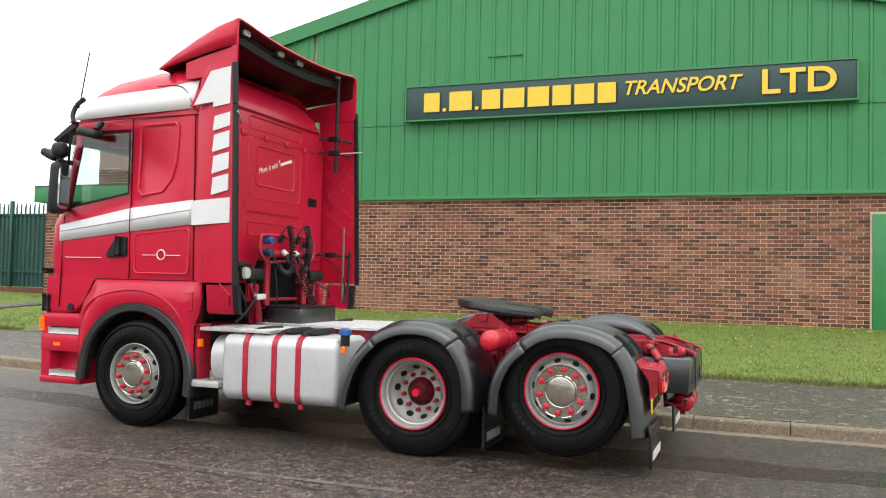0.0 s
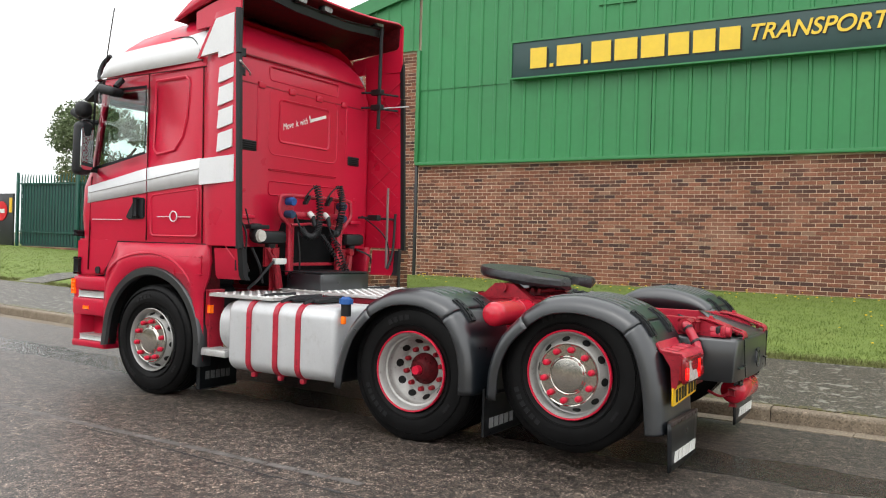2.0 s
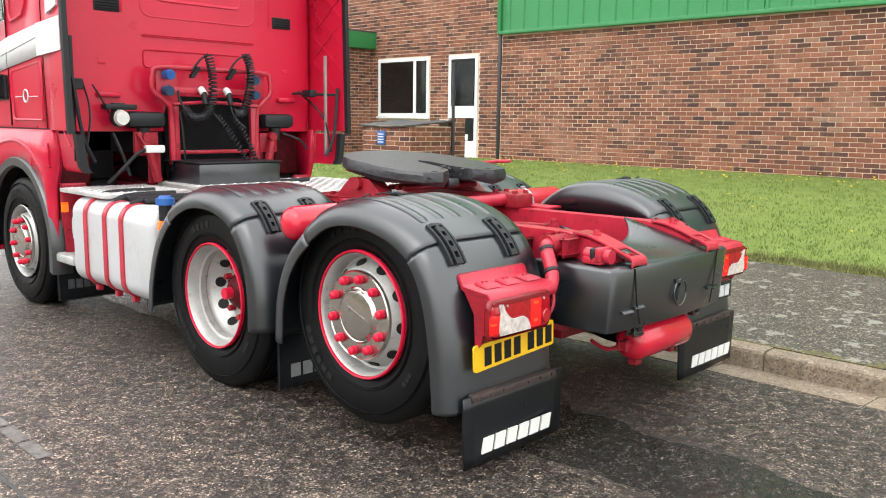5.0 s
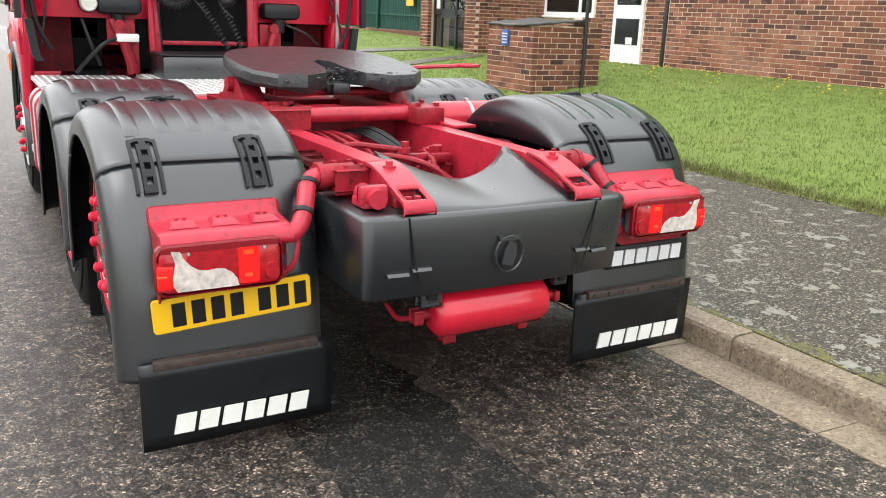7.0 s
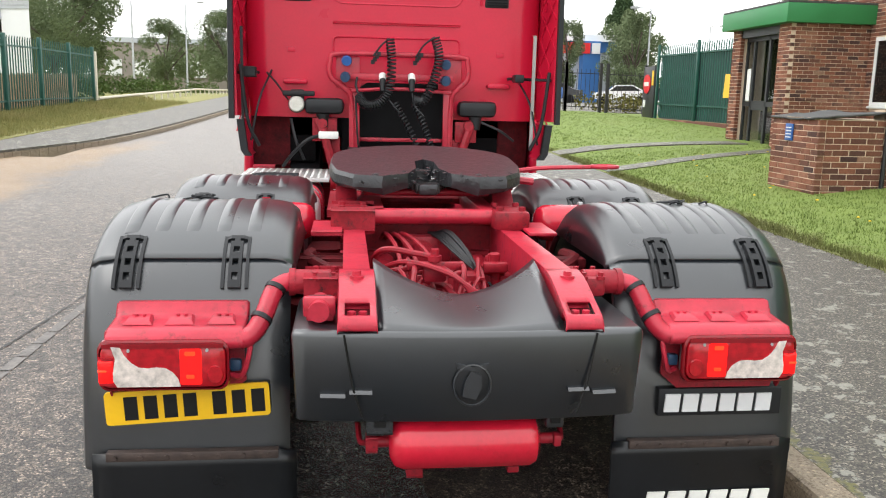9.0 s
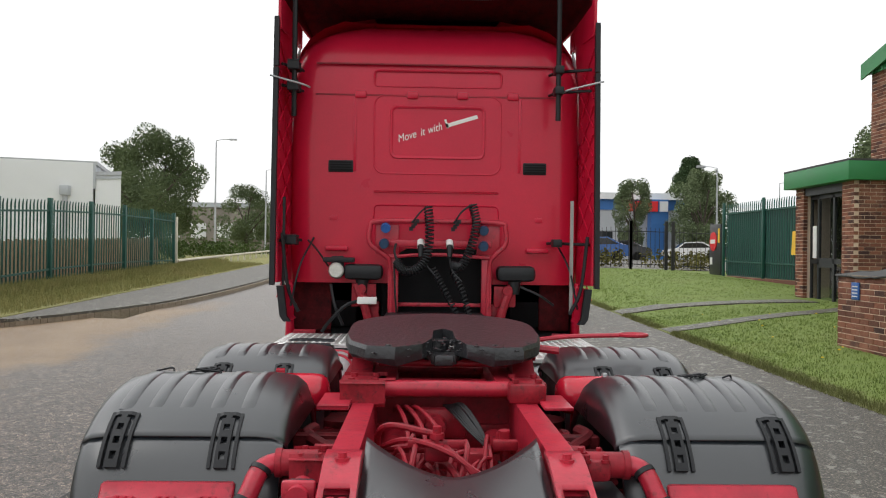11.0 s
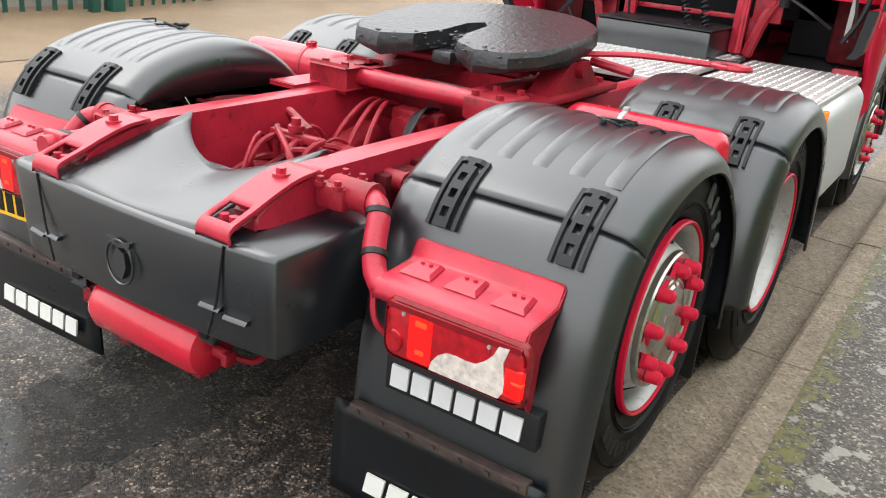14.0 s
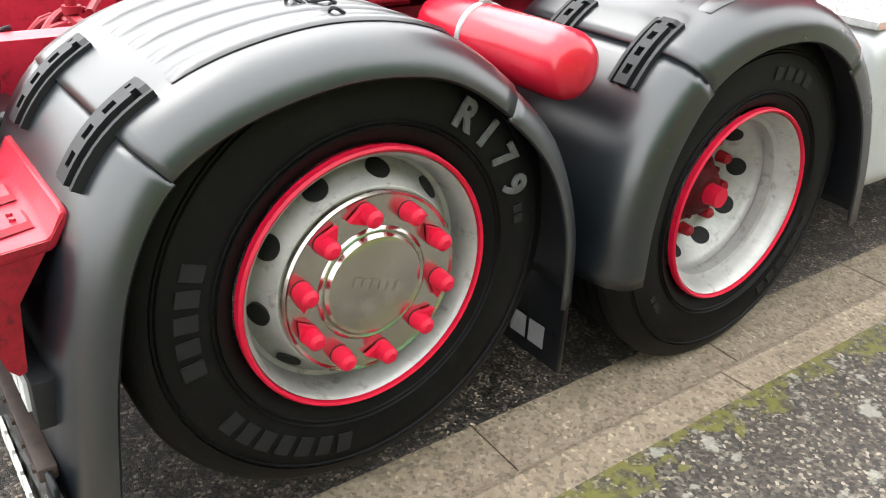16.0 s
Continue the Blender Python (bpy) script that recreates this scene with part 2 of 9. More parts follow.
def voro(nt, vec, scale, feature="F1", out="Color"):
    v = nt.nodes.new("ShaderNodeTexVoronoi")
    v.feature = feature
    v.inputs["Scale"].default_value = scale
    nt.links.new(vec, v.inputs["Vector"])
    return v.outputs[out]


def math_node(nt, op, a, b=None):
    n = nt.nodes.new("ShaderNodeMath")
    n.operation = op
    for sock, v in zip(n.inputs, (a, b)):
        if v is None:
            continue
        if hasattr(v, "is_output"):
            nt.links.new(v, sock)
        else:
            sock.default_value = v
    return n.outputs[0]


def road_mat():
    """Damp surface dressing: single chippings of mixed tone in dark binder, a wet strip darkened also for the shade
    under the lorry, pale worn tracks.
    """
    m, nt, b, pos = fresh("damp_road_chippings")
    cell = voro(nt, pos, 118)
    bw = nt.nodes.new("ShaderNodeRGBToBW")
    nt.links.new(cell, bw.inputs[0])
    c = ramp(nt, bw.outputs[0], [(0.15, (0.010, 0.0085, 0.0075)), (0.42, (0.052, 0.043, 0.036)), (0.68, (0.125, 0.102, 0.084)), (0.90, (0.40, 0.33, 0.27))])
    edge = voro(nt, pos, 118, "DISTANCE_TO_EDGE", "Distance")
    c = mixc(nt, ramp(nt, edge, [(0.0, (1, 1, 1)), (0.10, (0, 0, 0))]), c, (0.012, 0.011, 0.011))
    big = noise_tex(nt, pos, 0.55, 5, 0.6)
    c = mixc(nt, 0.6, c, ramp(nt, big, [(0.3, (0.55, 0.52, 0.50)), (0.7, (1, 1, 1))]), "MULTIPLY")
    clot = voro(nt, pos, 27)
    cb = nt.nodes.new("ShaderNodeRGBToBW")
    nt.links.new(clot, cb.inputs[0])
    c = mixc(nt, 0.90, c, ramp(nt, cb.outputs[0], [(0.2, (0.32, 0.31, 0.30)), (0.5, (0.88, 0.88, 0.88)), (0.85, (1.85, 1.80, 1.74))]), "MULTIPLY")
    patch = noise_tex(nt, pos, 5.5, 6, 0.7)
    c = mixc(nt, 0.6, c, ramp(nt, patch, [(0.35, (0.62, 0.61, 0.60)), (0.65, (1.15, 1.14, 1.12))]), "MULTIPLY")
    sep = nt.nodes.new("ShaderNodeSeparateXYZ")
    nt.links.new(pos, sep.inputs[0])
    wob = noise_tex(nt, pos, 0.9, 5, 0.6)
    yy = math_node(nt, "ADD", sep.outputs[1], math_node(nt, "MULTIPLY", math_node(nt, "SUBTRACT", wob, 0.5), 0.5))
    strip = math_node(nt, "MULTIPLY", math_node(nt, "GREATER_THAN", yy, -0.64), math_node(nt, "LESS_THAN", yy, -0.05))
    worn = noise_tex(nt, pos, 7.0, 5, 0.7)
    wet = math_node(nt, "MULTIPLY", strip, ramp(nt, worn, [(0.30, (0.6,) * 3), (0.60, (1, 1, 1))]))
    # Near-black tint: wetness, plus the lorry's underbody shade painted in.
    c = mixc(nt, math_node(nt, "MULTIPLY", wet, 0.85), c, (0.010, 0.011, 0.012))
    lane = ramp(nt, math_node(nt, "MULTIPLY", yy, -0.2), [(0.22, (1, 1, 1)), (0.42, (1.38, 1.35, 1.32))])
    c = mixc(nt, 1.0, c, lane, "MULTIPLY")
    # Sky glare on the distant road, painted as a pale grey growing with -x.
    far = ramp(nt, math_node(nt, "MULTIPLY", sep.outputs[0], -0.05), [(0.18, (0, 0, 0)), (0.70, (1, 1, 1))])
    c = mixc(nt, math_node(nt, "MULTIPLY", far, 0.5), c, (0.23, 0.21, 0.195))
    # sand washed over the far edge of the road
    drift = noise_tex(nt, pos, 0.35, 6, 0.7)
    tone = noise_tex(nt, pos, 1.1, 6, 0.7)
    grit = noise_tex(nt, pos, 45, 4)
    ys = math_node(nt, "ADD", sep.outputs[1], math_node(nt, "MULTIPLY", math_node(nt, "SUBTRACT", drift, 0.5), 3.2))
    xs = math_node(nt, "ADD", sep.outputs[0], math_node(nt, "MULTIPLY", math_node(nt, "SUBTRACT", tone, 0.5), 7.0))
    m1 = ramp(nt, math_node(nt, "MULTIPLY", ys, -0.1), [(0.48, (0, 0, 0)), (0.54, (1, 1, 1))])
    m2 = ramp(nt, math_node(nt, "ADD", math_node(nt, "MULTIPLY", xs, 0.05), 1.0), [(0.10, (0, 0, 0)), (0.22, (1, 1, 1))])
    sandc = ramp(nt, tone, [(0.3, (0.21, 0.135, 0.072)), (0.7, (0.32, 0.222, 0.128))])
    sandc = mixc(nt, 0.4, sandc, ramp(nt, grit, [(0.35, (0.55, 0.5, 0.45)), (0.65, (1, 1, 1))]), "MULTIPLY")
    c = mixc(nt, math_node(nt, "MULTIPLY", math_node(nt, "MULTIPLY", m1, m2), 0.93), c, sandc)
    nt.links.new(c, b.inputs["Base Color"])
    r = nt.nodes.new("ShaderNodeMapRange")
    r.inputs["To Min"].default_value, r.inputs["To Max"].default_value = 0.44, 0.17
    nt.links.new(wet, r.inputs["Value"])
    nt.links.new(r.outputs[0], b.inputs["Roughness"])
    bump(nt, b, math_node(nt, "ADD", math_node(nt, "MINIMUM", edge, 0.12), math_node(nt, "MULTIPLY", cb.outputs[0], 0.10)), 0.6, 0.03)
    return m


def path_mat():
    """Old dark asphalt path with pale lichen blots and fallen-leaf specks."""
    m, nt, b, pos = fresh("lichened_asphalt")
    cell = voro(nt, pos, 110)
    bw = nt.nodes.new("ShaderNodeRGBToBW")
    nt.links.new(cell, bw.inputs[0])
    c = ramp(nt, bw.outputs[0], [(0.2, (0.018, 0.016, 0.013)), (0.55, (0.054, 0.047, 0.037)), (0.75, (0.115, 0.100, 0.077)), (0.92, (0.34, 0.295, 0.23))])
    blot = noise_tex(nt, pos, 8.5, 5, 0.6)
    fine = noise_tex(nt, pos, 26, 4, 0.6)
    k = math_node(nt, "ADD", blot, math_node(nt, "MULTIPLY", math_node(nt, "SUBTRACT", fine, 0.5), 0.22))
    c = mixc(nt, ramp(nt, k, [(0.585, (0, 0, 0)), (0.625, (0.75,) * 3)]), c, (0.29, 0.285, 0.24))
    sep = nt.nodes.new("ShaderNodeSeparateXYZ")
    nt.links.new(pos, sep.inputs[0])
    moss = math_node(nt, "MULTIPLY", math_node(nt, "LESS_THAN", math_node(nt, "ADD", sep.outputs[1], math_node(nt, "MULTIPLY", math_node(nt, "SUBTRACT", blot, 0.5), 0.55)), 1.580), math_node(nt, "GREATER_THAN", sep.outputs[1], 0.5))
    c = mixc(nt, math_node(nt, "MULTIPLY", moss, ramp(nt, fine, [(0.38, (0, 0, 0)), (0.58, (0.9,) * 3)])), c, (0.125, 0.118, 0.020))
    nt.links.new(c, b.inputs["Base Color"])
    b.inputs["Roughness"].default_value = 0.52
    bump(nt, b, bw.outputs[0], 0.5, 0.006)
    return m


def stone_mat():
    """Old concrete kerb: pebbles showing in a brown worn matrix, dark damp stains and pits."""
    m, nt, b, pos = fresh("worn_kerb_concrete")
    rnd = nt.nodes.new("ShaderNodeObjectInfo").outputs["Random"]
    big, mid, fine = noise_tex(nt, pos, 2.6, 6, 0.65), noise_tex(nt, pos, 14, 6, 0.7), noise_tex(nt, pos, 130, 3)
    c = ramp(nt, mid, [(0.25, (0.185, 0.145, 0.102)), (0.50, (0.260, 0.212, 0.155)), (0.76, (0.325, 0.275, 0.208))])
    c = mixc(nt, 0.40, c, ramp(nt, big, [(0.34, (0.60, 0.56, 0.51)), (0.62, (1.08, 1.06, 1.03))]), "MULTIPLY")
    c = mixc(nt, 0.35, c, ramp(nt, rnd, [(0.0, (0.72, 0.70, 0.68)), (1.0, (1.12, 1.12, 1.12))]), "MULTIPLY")
    peb = voro(nt, pos, 95)
    bw = nt.nodes.new("ShaderNodeRGBToBW")
    nt.links.new(peb, bw.inputs[0])
    c = mixc(nt, 0.75, c, ramp(nt, bw.outputs[0], [(0.18, (0.45, 0.43, 0.40)), (0.45, (0.92, 0.91, 0.90)), (0.80, (1.05, 1.04, 1.02)), (0.93, (1.75, 1.70, 1.60))]), "MULTIPLY")
    c = mixc(nt, ramp(nt, math_node(nt, "ADD", mid, math_node(nt, "MULTIPLY", math_node(nt, "SUBTRACT", big, 0.5), 0.5)), [(0.62, (0, 0, 0)), (0.78, (0.35,) * 3)]), c, (0.085, 0.068, 0.046))
    nt.links.new(c, b.inputs["Base Color"])
    b.inputs["Roughness"].default_value = 0.72
    bump(nt, b, math_node(nt, "ADD", math_node(nt, "MULTIPLY", bw.outputs[0], 0.6), math_node(nt, "ADD", mid, fine)), 0.55, 0.008)
    return m


def grass_mat(name, dark, light, dry, worn_to=None):
    m, nt, b, pos = fresh(name)
    big, mid, fine = noise_tex(nt, pos, 0.5, 5, 0.6), noise_tex(nt, pos, 3.5, 5, 0.65), noise_tex(nt, pos, 60, 4, 0.7)
    c = ramp(nt, mid, [(0.3, dark), (0.68, light)])
    c = mixc(nt, ramp(nt, big, [(0.52, (0, 0, 0)), (0.75, (0.6,) * 3)]), c, dry)
    c = mixc(nt, 0.7, c, ramp(nt, fine, [(0.3, (0.35, 0.4, 0.3)), (0.7, (1, 1, 1))]), "MULTIPLY")
    if worn_to is not None:
        sep = nt.nodes.new("ShaderNodeSeparateXYZ")
        nt.links.new(pos, sep.inputs[0])
        e = math_node(nt, "ADD", math_node(nt, "SUBTRACT", sep.outputs[1], worn_to), math_node(nt, "MULTIPLY", math_node(nt, "SUBTRACT", mid, 0.5), 0.9))
        c = mixc(nt, ramp(nt, e, [(0.0, (0.85,) * 3), (0.22, (0, 0, 0))]), c, (0.13, 0.095, 0.055))
    rnd = nt.nodes.new("ShaderNodeNewGeometry").outputs["Random Per Island"]
    c = mixc(nt, 0.35, c, ramp(nt, rnd, [(0.0, dark), (1.0, [v * 1.3 for v in light])]))
    nt.links.new(c, b.inputs["Base Color"])
    b.inputs["Roughness"].default_value = 0.75
    b.inputs["Specular IOR Level"].default_value = 0.2
    bump(nt, b, fine, 0.6, 0.03)
    return m


M["road"], M["path"], M["stone"] = road_mat(), path_mat(), stone_mat()
M["lawn"] = grass_mat("mown_grass", (0.105, 0.150, 0.034), (0.200, 0.265, 0.066), (0.245, 0.250, 0.095), 4.12)
M["verge"] = grass_mat("rough_grass", (0.13, 0.16, 0.045), (0.34, 0.29, 0.12), (0.44, 0.33, 0.18))
M["leaf"] = grass_mat("tree_leaves", (0.036, 0.066, 0.018), (0.10, 0.15, 0.040), (0.11, 0.125, 0.036))
M["needle"] = grass_mat("dark_leaves", (0.024, 0.050, 0.022), (0.064, 0.10, 0.040), (0.075, 0.09, 0.036))
# Leaf greens paled and greyed: distance haze is put into the colour.
M["far_leaf"] = grass_mat("haze_paled_leaves", (0.090, 0.125, 0.066), (0.20, 0.245, 0.125), (0.20, 0.205, 0.11))
M["cream"] = plain("cream_painted_rail", (0.52, 0.48, 0.39), 0.7, vary=0.15, scale=2)
M["autumn"] = grass_mat("yellowing_leaves", (0.07, 0.075, 0.02), (0.17, 0.15, 0.035), (0.16, 0.11, 0.03))
M["petal"] = plain("yellow_petals", (0.75, 0.50, 0.02), 0.7, vary=0.05)


# ---- building helpers ----
def thing(name, at, label, category, group="", kind=""):
    e = new(name)
    e.location = at
    e.empty_display_size = 0.2
    return tagged(e, label, category, group, kind)


def part(name, bm, material, parent=None, label="", smooth=38):
    """One mesh object from a bmesh in world metres, under a thing (an Empty) or under a part."""
    me = bpy.data.meshes.new(name)
    bmesh.ops.recalc_face_normals(bm, faces=bm.faces)
    bm.to_mesh(me)
    bm.free()
    for mt in material if isinstance(material, (list, tuple)) else (material,):
        me.materials.append(M[mt])
    if smooth:
        me.shade_smooth()
        me.set_sharp_from_angle(angle=radians(smooth))
    ob = new(name, me)
    if parent is not None:
        ob.parent = parent
        if parent.type == "EMPTY":
            ob.matrix_parent_inverse = Matrix.Translation(parent.location).inverted()
    if label:
        ob["label"] = label
    return ob


def pieces(name, bm, material, parent=None, label="", smooth=38):
    """Link every unconnected piece of a bmesh as a mesh of its own under the same parent."""
    bm.verts.ensure_lookup_table()
    bm.verts.index_update()
    bm.faces.index_update()
    seen = set()
    for v0 in bm.verts:
        if v0.index in seen:
            continue
        seen.add(v0.index)
        todo, isl = [v0], []
        while todo:
            v = todo.pop()
            isl.append(v)
            for e in v.link_edges:
                w = e.other_vert(v)
                if w.index not in seen:
                    seen.add(w.index)
                    todo.append(w)
        nb = bmesh.new()
        m = {v.index: nb.verts.new(v.co) for v in isl}
        for f in sorted({f for v in isl for f in v.link_faces}, key=lambda f: f.index):
            nb.faces.new([m[v.index] for v in f.verts])
        part(name, nb, material, parent, label, smooth)
    bm.free()


def box(bm, x0, x1, y0, y1, z0, z1, bevel=0.0, seg=2):
    r = bmesh.ops.create_cube(bm, size=1)
    for v in r["verts"]:
        v.co = Vector(((x0 + x1) / 2 + v.co.x * (x1 - x0), (y0 + y1) / 2 + v.co.y * (y1 - y0), (z0 + z1) / 2 + v.co.z * (z1 - z0)))
    if bevel:
        es = list({e for v in r["verts"] for e in v.link_edges})
        bmesh.ops.bevel(bm, geom=es, offset=bevel, segments=seg, affect="EDGES", profile=0.5)
    return bm


def B(*a, bevel=0.0, seg=2):
    return box(bmesh.new(), *a, bevel=bevel, seg=seg)


def cyl(bm, p0, p1, r, r2=None, seg=20, caps=True):
    p0, p1 = Vector(p0), Vector(p1)
    d = p1 - p0
    m = Matrix.Translation((p0 + p1) / 2) @ d.to_track_quat("Z", "Y").to_matrix().to_4x4()
    bmesh.ops.create_cone(bm, cap_ends=caps, segments=seg, radius1=r, radius2=r if r2 is None else r2, depth=d.length, matrix=m)
    return bm


def loft(bm, rings, caps=True, closed=True):
    vs = [[bm.verts.new(p) for p in ring] for ring in rings]
    n = len(vs[0])
    for a, b in zip(vs, vs[1:]):
        for i in range(n if closed else n - 1):
            j = (i + 1) % n
            bm.faces.new((a[i], a[j], b[j], b[i]))
    if caps:
        bm.faces.new(vs[0])
        bm.faces.new(vs[-1])
    return vs


def lathe(bm, profile, c, seg=48, side=1):
    """Turn (radius, outward) pairs round an axis along y through c; outward is measured away from the truck's middle."""
    rings = []
    for k in range(seg):
        a = 2 * math.pi * k / seg
        rings.append([bm.verts.new((c[0] + r * math.cos(a), c[1] + side * o, c[2] + r * math.sin(a))) for r, o in profile])
    for k in range(seg):
        a, b = rings[k], rings[(k + 1) % seg]
        for i in range(len(profile) - 1):
            bm.faces.new((a[i], a[i + 1], b[i + 1], b[i]))
    return bm


def smooth_path(pts, n=6):
    pts = [Vector(p) for p in pts]
    q = [2 * pts[0] - pts[1], *pts, 2 * pts[-1] - pts[-2]]
    out = []
    for i in range(1, len(q) - 2):
        a, b, c, d = q[i - 1:i + 3]
        for k in range(n):
            t = k / n
            out.append(0.5 * (2 * b + (c - a) * t + (2 * a - 5 * b + 4 * c - d) * t * t + (3 * b - a - 3 * c + d) * t ** 3))
    return out + [pts[-1]]


def tube(bm, pts, r, seg=10, smooth=True, n=6):
    ps = smooth_path(pts, n) if smooth else [Vector(p) for p in pts]
    rings, side = [], None
    for i, p in enumerate(ps):
        d = (ps[min(i + 1, len(ps) - 1)] - ps[max(i - 1, 0)]).normalized()
        if side is None:
            side = d.orthogonal().normalized()
        side = (side - d * side.dot(d)).normalized()
        up = d.cross(side)
        rings.append([p + r * (math.cos(2 * math.pi * k / seg) * side + math.sin(2 * math.pi * k / seg) * up) for k in range(seg)])
    loft(bm, rings)
    return bm


def prism(bm, pts, lo, hi, axis="y"):
    """A flat outline pushed along an axis: pts are (x, z) for y, (y, z) for x, (x, y) for z."""
    def at(p, h):
        return {"y": (p[0], h, p[1]), "x": (h, p[0], p[1]), "z": (p[0], p[1], h)}[axis]
    loft(bm, [[at(p, lo) for p in pts], [at(p, hi) for p in pts]])
    return bm


def rounded(u0, u1, v0, v1, r, seg=5):
    pts = []
    for cu, cv, a0 in ((u1 - r, v1 - r, 0), (u0 + r, v1 - r, 90), (u0 + r, v0 + r, 180), (u1 - r, v0 + r, 270)):
        for k in range(seg + 1):
            a = radians(a0 + 90 * k / seg)
            pts.append((cu + r * math.cos(a), cv + r * math.sin(a)))
    return pts


def lerp_list(pairs, t):
    for (a, va), (b, vb) in zip(pairs, pairs[1:]):
        if t <= b:
            k = max(0.0, (t - a) / (b - a))
            return va + (vb - va) * k
    return pairs[-1][1]


# ---- ground ----
WALL_Y = 9.8


def rise(x):
    d = max(0.0, -3.5 - x)
    d = min(d, 48.0)
    return 0.024 * (math.sqrt(d * d + 1.0) - 1.0)


def gz(x, y):
    """Height of the ground: the road climbs gently ahead of the truck, path and lawn climb towards the warehouse."""
    if y <= 1.40:
        if y >= -5.0:
            return rise(x)
        return rise(x) + 0.012 * min(10.0, -5.0 - y)
    f = max(0.0, 1 - (y - 1.4) / 9.0)
    z = rise(x) * f
    if y < 4.05:
        return z + 0.11 + 0.11 * (y - 1.4) / 2.65
    return z + 0.22 + 0.48 * min(1.0, (y - 4.05) / 5.75) + 0.085 * math.sin(math.pi * min(1.0, (y - 4.05) / 5.75)) + 0.020 * max(0.0, min(28, -12 - x)) * min(1.0, y - 4.05)


def sheet(name, xs, ys, material, dz=0.0, label="", category="", fn=gz, smooth=60, tuck=0.0):
    bm = bmesh.new()
    vs = [[bm.verts.new((x, y, fn(x, y) + dz)) for y in ys] for x in xs]
    for a, b in zip(vs, vs[1:]):
        for i in range(len(ys) - 1):
            bm.faces.new((a[i], b[i], b[i + 1], a[i + 1]))
    rim = [r[0] for r in vs] + vs[-1][1:] + [r[-1] for r in reversed(vs[:-1])] + vs[0][-2:0:-1]
    low = [bm.verts.new(v.co - Vector((0, 0, 0.13))) for v in rim]
    for i in range(len(rim)):
        j = (i + 1) % len(rim)
        bm.faces.new((rim[i], rim[j], low[j], low[i]))
    ob = part(name, bm, material, None, "", smooth)
    return tagged(ob, label, category, "", "structure")


def steps(a, b, d):
    n = max(1, round((b - a) / d))
    return [a + (b - a) * i / n for i in range(n + 1)]


FARX = [-600, -300, -160, -100]
sheet("ground", FARX + steps(-80, 40, 8) + [80, 160, 300, 600], [-600, -300, -150, -80, -40, -24, -13, -5.2, 1.2, 4.2, 9.8, 16, 30, 60, 150, 300, 600],
      "verge", -0.16, "rough grass land reaching to the horizon", "ground")
sheet("road", FARX + steps(-80, 40, 1.5), steps(-5.95, 1.12, 0.5), "road", 0.0, "damp chipping-dressed road with a wet strip tinted darker for shade", "road")
sheet("pavement", FARX + steps(-80, 40, 1.5), [1.52, 2.0, 2.6, 3.2, 3.7, 4.10], "path", 0.004, "old asphalt footpath blotched with pale lichen", "pavement")
sheet("lawn", steps(-28.9, 40, 1.2), steps(4.02, 10.2, 0.6), "lawn", 0.012, "mown grass lawn rising to the warehouse", "lawn")
sheet("far_lawn", steps(-28.9, -14.5, 2), steps(10.2, 20, 1.5), "lawn", 0.01, "mown grass behind the gate", "lawn")
sheet("yard", [-120, -100] + steps(-80, -29, 3), steps(4.1, 34, 3), "path", 0.03, "grey tarmac car park", "yard")
sheet("apron", steps(-13.5, 40, 1.5), steps(-11.0, -5.9, 1.0), "road", 0.0, "sandy worn hardstanding beside the road", "hardstanding")
bm = bmesh.new()
for k in range(16):
    a, b = -5.0 + 0.26 * k, -4.76 + 0.26 * k
    vs = [bm.verts.new((x, y, rise(x) + 0.004)) for x, y in ((a, -2.29), (b, -2.29), (b, -2.22), (a, -2.22))]
    bm.faces.new(vs)
tagged(part("road_line", bm, "road_paint", None, "", 0), "worn white dash of the road's centre line", "road marking", "", "structure")
bm = bmesh.new()
joint = smooth_path([(-3.5, -2.335, 0), (-2.4, -2.39, 0), (-1.45, -2.45, 0), (0.0, -2.48, 0), (2.0, -2.56, 0), (5.0, -2.6, 0)], 14)
rj = random.Random(8)
for p, q in zip(joint, joint[1:]):
    w = rj.uniform(0.003, 0.010)
    vs = [bm.verts.new((v.x, v.y + o + rj.uniform(-0.006, 0.006), rise(v.x) + 0.0045)) for v, o in ((p, -w), (q, -w), (q, w), (p, w))]
    bm.faces.new(vs)
tagged(part("road_joint", bm, "felt", None, "", 0), "dark open joint along the road", "road joint", "", "structure")
FAR_KERB = [(-160, -5.3), (-100, -5.3), (-80, -5.3), (-45, -5.3), (-32, -5.32), (-24, -5.42), (-19.5, -5.6), (-16.1, -5.95), (-13.4, -6.75), (-11.9, -7.4), (-11.2, -7.75)]
bm = bmesh.new()
rows = []
for x in FARX[1:] + steps(-80, -12.0, 1.0):
    inner = lerp_list(FAR_KERB, x) - 0.10
    rows.append([(x, y, gz(x, y) + z) for y, z in ((-7.75, 0.0), (-7.75, 0.11), ((inner - 7.75) / 2, 0.115), (inner, 0.11), (inner, 0.0))])
loft(bm, rows, caps=True, closed=True)
tagged(part("far_pavement", bm, "path", None), "grey asphalt footpath on the far side", "pavement", "", "structure")
sheet("verge", FARX + steps(-80, 40, 1.5), [-13.5, -12.5, -11.6, -10.4, -9.4], "verge", 0.10, "rough uncut grass under the fence", "verge")
sheet("verge_strip", FARX + steps(-80, -12.2, 1.5), [-9.5, -8.6, -7.7], "verge", 0.125, "rough uncut grass beside the footpath", "verge")


# ---- lorry ----
truck = thing("tractor_unit", (-2.2, 0, 0), "red six-wheeled lorry tractor unit with silver stripes parked at the kerb", "lorry")


